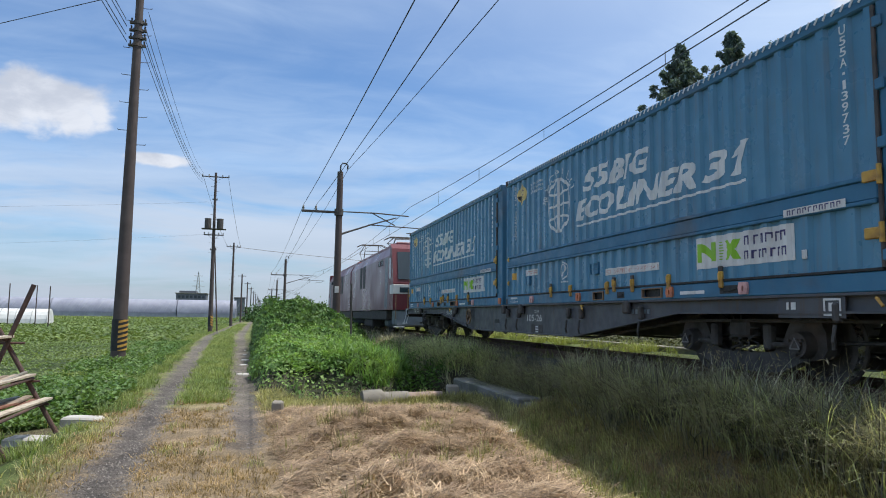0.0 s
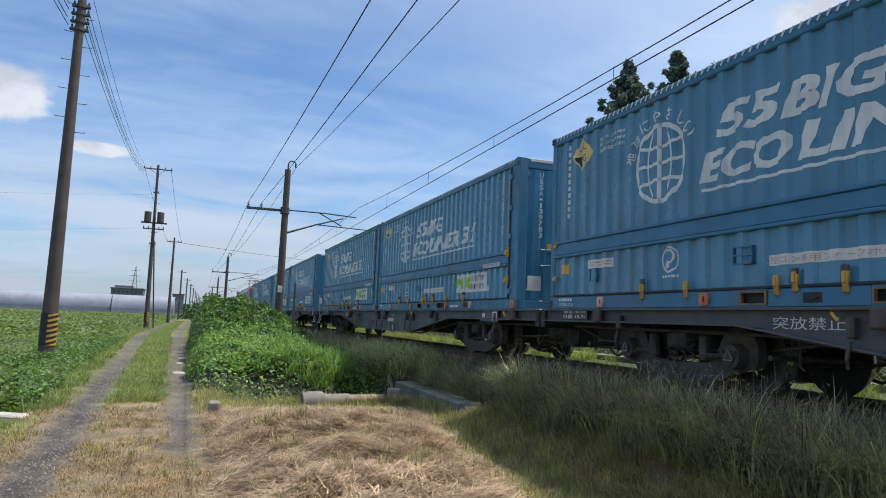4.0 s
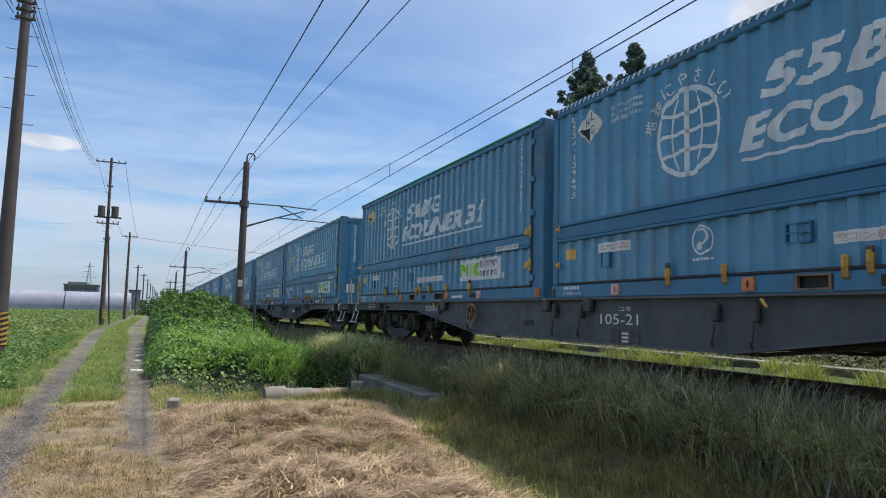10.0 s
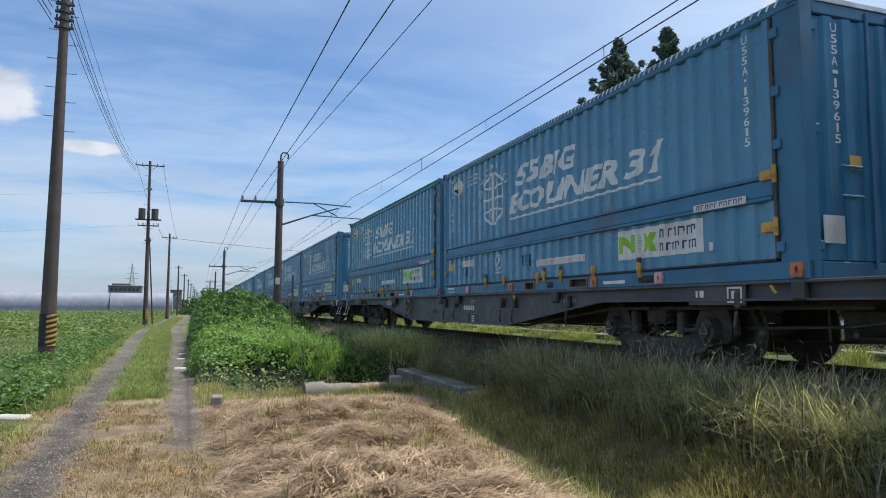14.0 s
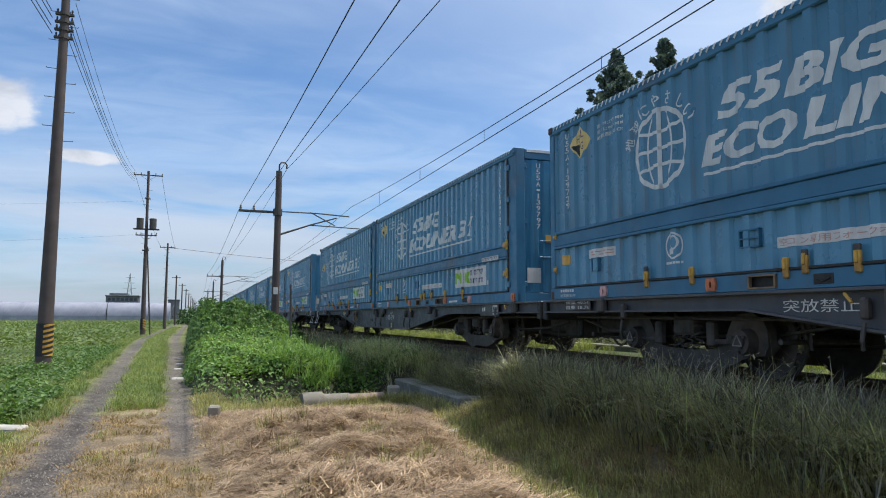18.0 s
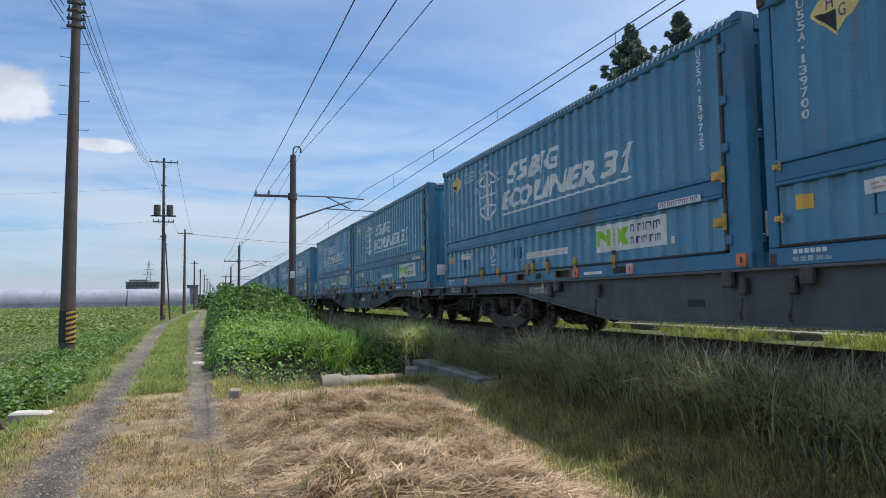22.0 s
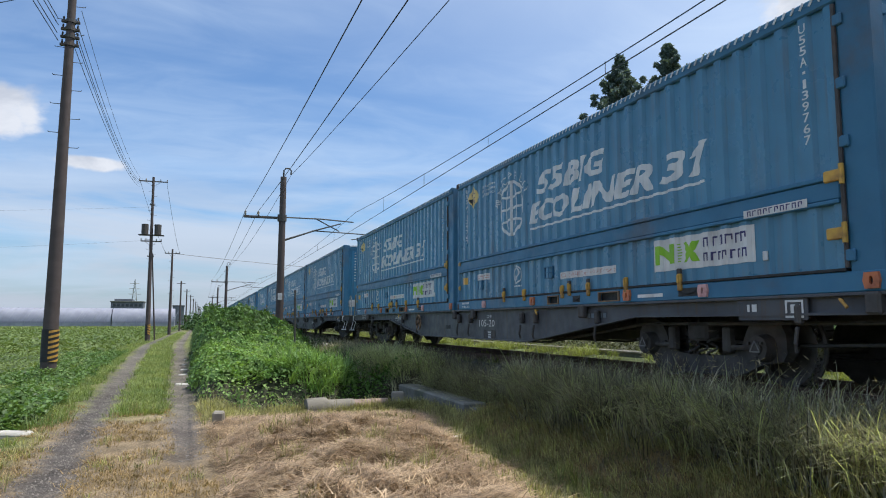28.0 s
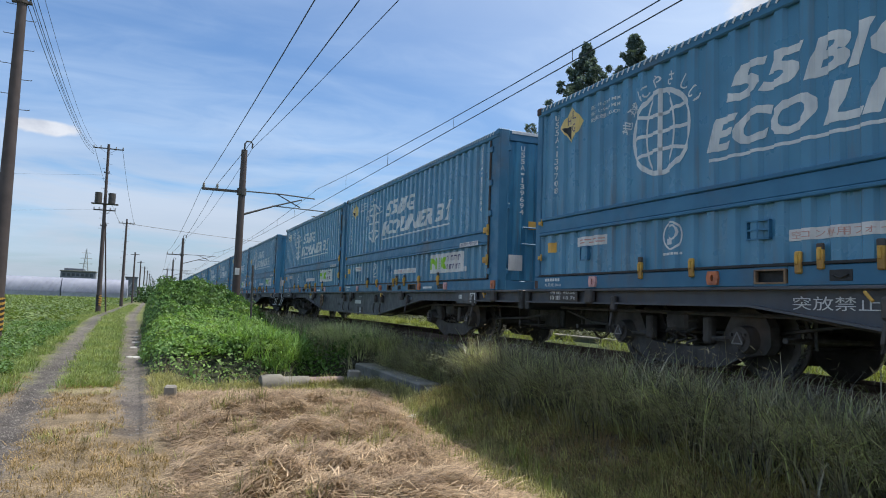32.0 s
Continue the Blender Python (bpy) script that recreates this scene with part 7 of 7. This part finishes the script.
def straw():
    keep = lambda x, y: (x > 0.28 + 0.15 * waves(x, y, 1.5)) & (x < straw_edge(y) + 0.22 * waves(x, y, 1.6, 2) + 0.16 * waves(x, y, 5.2, 1) + RNG.normal(0, 0.10, len(x))) & (y < 11.9 + 0.3 * waves(x, y, 2.0, 1))
    c = scatter(60000, 0.1, 3.9, 3.5, 12.5, keep, 0.25)
    n = len(c)
    turn = 0.5 * waves(c[:, 0], c[:, 1], 1.6, 0.2) * 3 + RNG.normal(0, 0.75, n)
    ln = RNG.uniform(0.08, 0.38, n)
    tip = RNG.normal(0.06, 0.16, n)
    d = np.stack([np.cos(turn), np.sin(turn), tip], 1) * (ln / 2)[:, None]
    w = np.stack([-np.sin(turn), np.cos(turn), np.zeros(n)], 1) * RNG.uniform(0.002, 0.0045, n)[:, None]
    c[:, 2] += RNG.uniform(0.01, 0.085, n)
    arch = np.array([0, 0, 1.0]) * RNG.uniform(0.0, 0.025, n)[:, None]
    v = np.stack([c - d - w, c - d + w, c + w + arch, c - w + arch, c + d + w, c + d - w], 1).reshape(-1, 3)
    k = (np.arange(n) * 6)[:, None]
    f = np.concatenate([k + np.array([[0, 1, 2, 3]]), k + np.array([[3, 2, 4, 5]])], 0)
    tagged(new("cut_straw", mesh_of("cut_straw", v, f, M["straw"])), "heap of mown sun-bleached straw", "straw", kind="stuff")
    wisps = scatter(1500, 0.2, 3.7, 3.5, 12.5, keep)
    tagged(new("straw_wisps", tussocks("straw_wisps", wisps, 0.15, 0.006, 2.0, M["straw"], 9, 0.06)), "loose wisps of straw standing off the heap", "straw", kind="stuff")


def bush_height(x, y):
    """Top of the vine thicket between road and line."""
    left = -0.10 - 0.006 * (y - 15) + 0.16 * waves(x, y, 1.3, 0.3) + 0.08 * waves(x, y, 4.1, 1.3)
    right = 4.05 + 0.7 * smooth_step(y, 23, 26) - 0.02 * np.clip(y - 16, 0, 30) + 0.3 * waves(x, y, 0.7, 1.3)
    front = 14.3 + 1.5 * smooth_step(x, 2.0, 3.6) + 0.25 * waves(x, y, 1.6, 4.0) + 0.12 * waves(x, y, 4.6, 2.0)
    tall = 0.56 + 0.10 * waves(x, y, 0.9, 2.2) + 0.042 * np.clip(y - 15.5, 0, 8.5) * (1 - 0.45 * smooth_step(x, 1.8, 3.8)) - 0.08 * smooth_step(x, 2.6, 3.8)
    tall = tall + (0.86 - 0.055 * (x - 1.5) ** 2) * smooth_step(y + 0.8 * waves(x, y, 0.8, 0.1), 23.0, 27.5) - 0.5 * smooth_step(y, 36, 55)
    side = smooth_step(x, left, left + 0.55) * (1 - smooth_step(x, right - 1.3, right))
    lumps = 1 + 0.20 * waves(x, y, 1.9, 0.8) + 0.20 * waves(x, y, 4.3, 1.8) + 0.14 * waves(x, y, 9.0, 0.2)
    return tall * np.sqrt(np.clip(side, 0, 1)) * np.sqrt(smooth_step(y, front, front + 1.5)) * lumps


def bushes():
    b = thing("vine_thicket", "dense bright green vine thicket between the road and the railway", "bush")
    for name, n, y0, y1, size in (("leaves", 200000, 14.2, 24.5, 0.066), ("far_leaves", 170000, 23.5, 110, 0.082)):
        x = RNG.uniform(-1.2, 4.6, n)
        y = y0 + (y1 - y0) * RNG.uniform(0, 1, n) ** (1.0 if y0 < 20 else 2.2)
        h = bush_height(x, y)
        gx, gy = (bush_height(x + 0.06, y) - h) / 0.06, (bush_height(x, y + 0.06) - h) / 0.06
        steep = np.sqrt(1 + gx ** 2 + gy ** 2)
        # more leaves per ground where the skin is steep; gaps at the shaded foot
        ok = (h > 0.10) & (RNG.uniform(0, 1, n) < 0.35 + 0.3 * steep)
        x, y, h, gx, gy = x[ok], y[ok], h[ok], gx[ok], gy[ok]
        n = len(x)
        deep = np.abs(RNG.normal(0, 0.09, n)) + np.where(RNG.uniform(0, 1, n) < 0.12, RNG.uniform(0, 0.3, n), 0)
        face = np.stack([-gx, -gy, np.full(n, 0.9)], 1)
        face /= np.linalg.norm(face, axis=1)[:, None]
        spots = np.stack([x, y, ground_z(x, y) + h], 1) - face * deep[:, None] + RNG.normal(0, 0.05, (n, 3)) + np.array([0, 0, 0.03])
        # single shoots stand up out of the skin
        shoot = RNG.uniform(0, 1, n) < 0.05
        spots[:, 2] += np.where(shoot, RNG.uniform(0.03, 0.18, n), 0)
        low = (spots[:, 2] > 0.45 + 0.16 * waves(x, y, 3.0, 0.3)) | (RNG.uniform(0, 1, n) < 0.15) | (y > 17.0)
        # far leaves get the darker vine copy, with the shading in its colour
        part(name, leaf_mesh(name, spots[low], size, M["vine" if y0 < 20 else "vine_shade"], 0.62, 1.25, face[low]), None, b)
    # dark sheet below the leaf skin stands in for the thicket's inner shade
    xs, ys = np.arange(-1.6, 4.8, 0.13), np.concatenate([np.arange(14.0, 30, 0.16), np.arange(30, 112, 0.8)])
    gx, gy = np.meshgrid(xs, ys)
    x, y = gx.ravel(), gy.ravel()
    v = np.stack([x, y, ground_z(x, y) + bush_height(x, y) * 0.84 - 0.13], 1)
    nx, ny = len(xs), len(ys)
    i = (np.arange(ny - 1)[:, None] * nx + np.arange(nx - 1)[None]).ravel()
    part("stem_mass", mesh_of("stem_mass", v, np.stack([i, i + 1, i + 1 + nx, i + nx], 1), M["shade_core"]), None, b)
    roots = scatter(330, 1.6, 3.9, 15.0, 18.6, lambda x, y: (bush_height(x, y) > 0.2) & (y - 15.75 - 0.5 * np.abs(x - 2.6) > 0))
    roots[:, 2] += bush_height(roots[:, 0], roots[:, 1]) * 0.70
    part("blade_tuft", tussocks("blade_tuft", roots, 0.52, 0.018, 0.9, M["vine"], 13, 0.08, (0.0, -0.12)), None, b, "long arching grass blades in the thicket")
    roots = scatter(150, 0.9, 3.3, 14.6, 15.7)
    roots[:, 2] += np.minimum(bush_height(roots[:, 0], roots[:, 1]), 0.35) * 0.8
    part("hanging_growth", tussocks("hanging_growth", roots, 0.36, 0.014, 1.5, M["tall_grass"], 8, 0.06, (0.0, -0.4)), None, b, "grey blades hanging over the ditch")
    roots = scatter(500, 0.2, 3.6, 14.0, 15.4)
    part("dead_growth", blade_mesh("dead_growth", roots, 0.5, 0.010, 1.1, M["dead_stem"]), None, b, "dry dead stems at the thicket's shaded foot")
    # creepers and ferns on the ditch's far bank, in front of the ballast
    n = 24000
    x, y = RNG.uniform(3.0, 5.4, n), 13.8 + 50 * RNG.uniform(0, 1, n) ** 1.7
    ok = (x > 3.2) & ((y > 15.2) | (x > 4.7))
    x, y, n = x[ok], y[ok], int(ok.sum())
    z = ground_z(x, y) + RNG.uniform(0.0, 1, n) * (0.26 + 0.20 * waves(x, y, 1.4, 0.6) + 0.1 * waves(x, y, 4.4, 0.6))
    tagged(new("bank_creepers", leaf_mesh("bank_creepers", np.stack([x, y, z], 1), 0.075, M["weed"], 0.35)), "dark green creepers on the railway bank", "creeper", kind="stuff")


# vine leaves again, darkened to put the far mass in shade
M["vine_shade"] = leaf_material("dark_vine_leaves", (0.147, 0.239, 0.084), (0.071, 0.143, 0.052), 0.5, 0.30, 0.9, 0.5)
M["dead_stem"] = material("dead_stems", (0.20, 0.16, 0.11), (0.12, 0.095, 0.07), 6.0, 0.9, island=0.4, bump=0)


def field():
    x = np.concatenate([RNG.uniform(-26, -3.6, 110000), RNG.uniform(-70, -4, 80000)])
    y = np.concatenate([8 + 52 * RNG.uniform(0, 1, 110000) ** 1.5, RNG.uniform(45, 165, 80000)])
    row = 0.5 + 0.5 * np.cos((x + 0.046 * y) * 2 * np.pi / 0.85 + 0.4 * np.sin(y * 0.3))
    grow = waves(x, y, 0.35, 0.4) + 0.7 * waves(x, y, 0.11, 1.4) + 0.5 * waves(x, y, 1.1, 0.9)
    ok = (RNG.uniform(0, 1, len(x)) < (0.45 + 0.55 * row) * (0.75 + 0.35 * grow)) & ((x < -3.9) | (y > 11.8)) & ((y > 12.5) | (x < -5.2)) & (x < rut_left(y) - 1.5) & ((x + 4.02) ** 2 + (y - 22.6) ** 2 > 1.2)
    x, y, row, grow = x[ok], y[ok], row[ok], grow[ok]
    z = ground_z(x, y) + (0.05 + 0.30 * row ** 0.6 * (0.75 + 0.30 * grow)) * RNG.uniform(0.4, 1.05, len(x))
    for name, sel, s in (("bean_plants", y <= 45, 0.082), ("far_bean_plants", y > 45, 0.24)):
        tagged(new(name, leaf_mesh(name, np.stack([x, y, z], 1)[sel], s, M["crop"], 0.5)), "rows of leafy green bean plants in the field", "crop", kind="stuff")
    far = scatter(9000, -90, -6, 166, 235)
    tagged(new("far_meadow_grass", blade_mesh("far_meadow_grass", far, 0.6, 0.30, 0.5, M["lawn"])), "strip of bright meadow grass before the greenhouses", "grass", kind="stuff")
    n = 75000
    x, y = RNG.uniform(-6.6, -2.2, n), 11.6 + 30 * RNG.uniform(0, 1, n) ** 1.4
    lump = np.clip(0.35 + 0.45 * waves(x, y, 1.3, 2.4) + 0.25 * waves(x, y, 3.9, 0.4), 0.04, 1)
    ok = (road_x(x, y) < -2.15 + 0.25 * waves(x, y, 1.5, 0.2)) & (road_x(x, y) > -4.6) & ((y > 13.5) | (x > -3.9))
    z = ground_z(x, y) + lump * 0.52 * RNG.uniform(0.2, 1.05, n)
    tagged(new("roadside_weeds", leaf_mesh("roadside_weeds", np.stack([x, y, z], 1)[ok], 0.070, M["weed_light"], 0.42)), "leafy weeds along the field's edge", "weeds", kind="stuff")


M["weed_light"] = leaf_material("roadside_weed_leaves", (0.138, 0.219, 0.073), (0.086, 0.159, 0.057), 0.45, 0.32, 1.4, 0.5)


def cedar(x, y, tall, wide, seed, top=1.15):
    t = thing("cedar_tree", "dark grey-green conifer behind the railway", "tree", "trees behind the railway")
    rng = np.random.default_rng(seed)
    z0 = float(ground_z(x, y))
    part("trunk", tube([(x, y, z0 - 0.2), (x + 0.1, y, z0 + tall * 0.5), (x, y, z0 + tall * 0.97)], [0.28, 0.18, 0.03], 9), M["bark"], t)
    bm = bmesh.new()
    cen, rad = [], []
    for k in range(210):
        down = tall * 0.70 * ((k + rng.uniform(0, 1)) / 210) ** 0.9
        reach = (top * min(down / 1.9, 1) ** 0.8 + wide * smooth_step(down, 1.6, 6.0)) * rng.uniform(0.30, 1.15)
        a = 2.4 * k + rng.uniform(-0.5, 0.5)
        z = z0 + tall - down
        tip = (x + reach * math.cos(a), y + reach * math.sin(a), z + 0.16 * reach)
        add_tube(bm, [(x, y, z - 0.3), tip], [0.05, 0.012], 4, False)
        cen += [tip, (x + reach * 0.6 * math.cos(a), y + reach * 0.6 * math.sin(a), z)]
        rad += [0.15 + 0.035 * down * rng.uniform(0.2, 1), 0.24]
    cen.append((x, y, z0 + tall - 0.1))
    rad.append(0.2)
    part("branchwork", bm, M["bark"], t)
    cen, rad = np.array(cen), np.array(rad)
    n = 80
    d = rng.normal(0, 1, (len(cen), n, 3))
    d /= np.linalg.norm(d, axis=2)[:, :, None]
    d *= rng.uniform(0.3, 1.0, (len(cen), n, 1)) ** 0.5 * rad[:, None, None] * np.array([1.0, 1.0, 0.85])
    part("crown", leaf_mesh("crown", (cen[:, None] + d).reshape(-1, 3), 0.11, M["cedar"], 0.10, 2.4), None, t)


def broadleaf(x, y, tall, wide, seed):
    t = thing("broadleaf_tree", "broad dark green tree behind the railway", "tree", "trees behind the railway")
    rng = np.random.default_rng(seed)
    z0 = float(ground_z(x, y))
    part("trunk", tube([(x, y, z0 - 0.2), (x + 0.2, y, z0 + tall * 0.35), (x + 0.1, y, z0 + tall * 0.7)], [0.32, 0.24, 0.08], 9), M["bark"], t)
    bm = bmesh.new()
    cen, rad = [], []
    for k in range(150):
        b = rng.uniform(-0.8, 1.0)
        a = 2.4 * k + rng.uniform(-0.4, 0.4)
        r = wide * math.sqrt(max(1 - b * b, 0.05)) * rng.uniform(0.35, 1.05)
        size = rng.uniform(0.7, 1.25) * wide / 4.2
        tip = (x + r * math.cos(a), y + r * math.sin(a), z0 + tall * (0.60 + 0.40 * b) - size * 0.7)
        cen.append(tip)
        rad.append(size)
        if k % 2:
            add_tube(bm, [(x + 0.1, y, z0 + tall * rng.uniform(0.3, 0.6)), tip], [0.09, 0.02], 4, False)
    part("branchwork", bm, M["bark"], t)
    cen, rad = np.array(cen), np.array(rad)
    n = 420
    d = rng.normal(0, 1, (len(cen), n, 3))
    d /= np.linalg.norm(d, axis=2)[:, :, None]
    d *= rng.uniform(0.25, 1.0, (len(cen), n, 1)) ** 0.5 * rad[:, None, None] * np.array([1.0, 1.0, 0.8])
    part("crown", leaf_mesh("crown", (cen[:, None] + d).reshape(-1, 3), 0.11, M["broad"], 0.4), None, t)


def trees():
    for k, (x, y, tall, wide) in enumerate(((20.45, 30.0, 15.2, 2.3), (23.55, 30.0, 16.4, 2.6), (22.3, 31.4, 13.6, 2.2))):
        cedar(x, y, tall, wide, 20 + k)
    for k, (x, y, tall, wide) in enumerate(((26.6, 29.5, 16.3, 3.3), (30.2, 29.0, 17.6, 3.6), (33.5, 27.0, 17.8, 4.0), (36.0, 23.0, 16.8, 4.2), (34.0, 17.0, 12.6, 3.8), (29.5, 23.5, 9.8, 3.2))):
        broadleaf(x, y, tall, wide, 50 + k)
    # low woods closing the far side of the line and the horizon
    n = 60000
    x = RNG.uniform(18, 120, n)
    y = RNG.uniform(45, 420, n)
    z = RNG.uniform(0, 1, n) ** 0.7 * (2.4 + 1.2 * waves(x, y, 0.09, 0.4))
    tagged(new("far_shrubs", leaf_mesh("far_shrubs", np.stack([x, y, z], 1), 0.42, M["far_green"], 0.3)), "distant shrubs beyond the railway", "shrubs", kind="stuff")
    n = 16000
    x = RNG.uniform(-500, 320, n)
    y = 520 + 30 * waves(x, x * 0, 0.01) + RNG.uniform(0, 25, n)
    z = RNG.uniform(0, 1, n) ** 0.8 * (4.5 + 2.0 * waves(x, y * 0, 0.045, 0.4) + waves(x, y * 0, 0.2, 1.4))
    tagged(new("far_woods", leaf_mesh("far_woods", np.stack([x, y, z], 1), 2.2, M["far_green"], 0.2)), "distant line of woods at the horizon", "woods", kind="stuff")
    n = 5000
    x, y = RNG.normal(0.6, 1.6, n), RNG.uniform(140, 200, n)
    z = np.abs(RNG.normal(0, 1.3, n))
    tagged(new("far_hedge", leaf_mesh("far_hedge", np.stack([x + (y - 140) * 0.02, y, z], 1), 0.45, M["far_green"], 0.3)), "distant hedge beside the railway", "hedge", kind="stuff")
    n = 110000
    x, y = 9.6 + 14 * RNG.uniform(0, 1, n) ** 1.9, 1 + 70 * RNG.uniform(0, 1, n) ** 1.3
    lump = np.clip(0.55 + 0.35 * waves(x, y, 0.9, 0.2) + 0.25 * waves(x, y, 2.7, 1.2), 0.15, 1)
    z = ground_z(x, y) + RNG.uniform(0.02, 1, n) * lump * 1.45
    tagged(new("far_side_weeds", leaf_mesh("far_side_weeds", np.stack([x, y, z], 1), 0.065, M["far_weed"], 0.45)), "rank weeds beyond the track, backlit shade in their dark colour", "weeds", kind="stuff")


# leaf colour darkened for the unlit faces of weeds against the sun
M["far_weed"] = leaf_material("sunlit_weed_leaves", (0.125, 0.130, 0.070), (0.060, 0.068, 0.038), 0.6, 0.18, 1.4, 0.5)


grass_all()
gravel()
straw()
bushes()
field()
trees()


# ---- what moves ----
SPEED, HEAD = 11.823, 23.84


def motions():
    """The train runs away along the line at a nearly steady speed; every wheel turns with it."""
    seconds = [float(k) for k in range(33)]
    late = lambda u: -0.401 * u - 0.469 * u * u + 0.516 * u ** 3   # it gains a little way, then loses it
    head = lambda t: HEAD + SPEED * t + late((t - 16) / 16)
    walk(ENGINE, [(t, pose(TRACK_X, head(t) + 14.60, RAIL_Z)) for t in seconds])
    for k, w in enumerate(WAGONS):
        back = UNIT * (k // 2) + WAGON_AT[k % 2]
        walk(w, [(t, pose(TRACK_X, head(t) - back, RAIL_Z)) for t in seconds])
    for k, b in enumerate(BOXES):
        back = UNIT * (k // 4) + BOX_AT[k % 4] + LEN / 2
        walk(b, [(t, pose(TRACK_X, head(t) - back, RAIL_Z + 0.987)) for t in seconds])
    # one turning wheel is keyed for each place in a bogie, and the others share its keys
    turns = -math.degrees(SPEED / 0.390) / FPS
    rows = [(k / FPS, turns * k) for k in range(32 * FPS + 1)]
    keyed = {}
    for o in sorted((o for o in scene.objects if o.name.startswith("wheelset")), key=lambda o: o.name):
        place = round(o.location.y, 2)
        if place not in keyed:
            at = o.location.copy()
            walk(o, [(t, pose(at.x, at.y, at.z, a, 0, 0)) for t, a in rows])
            keyed[place] = o.animation_data
        else:
            o.rotation_mode = "QUATERNION"
            o.animation_data_create()
            o.animation_data.action = keyed[place].action
            o.animation_data.action_slot = keyed[place].action_slot


motions()
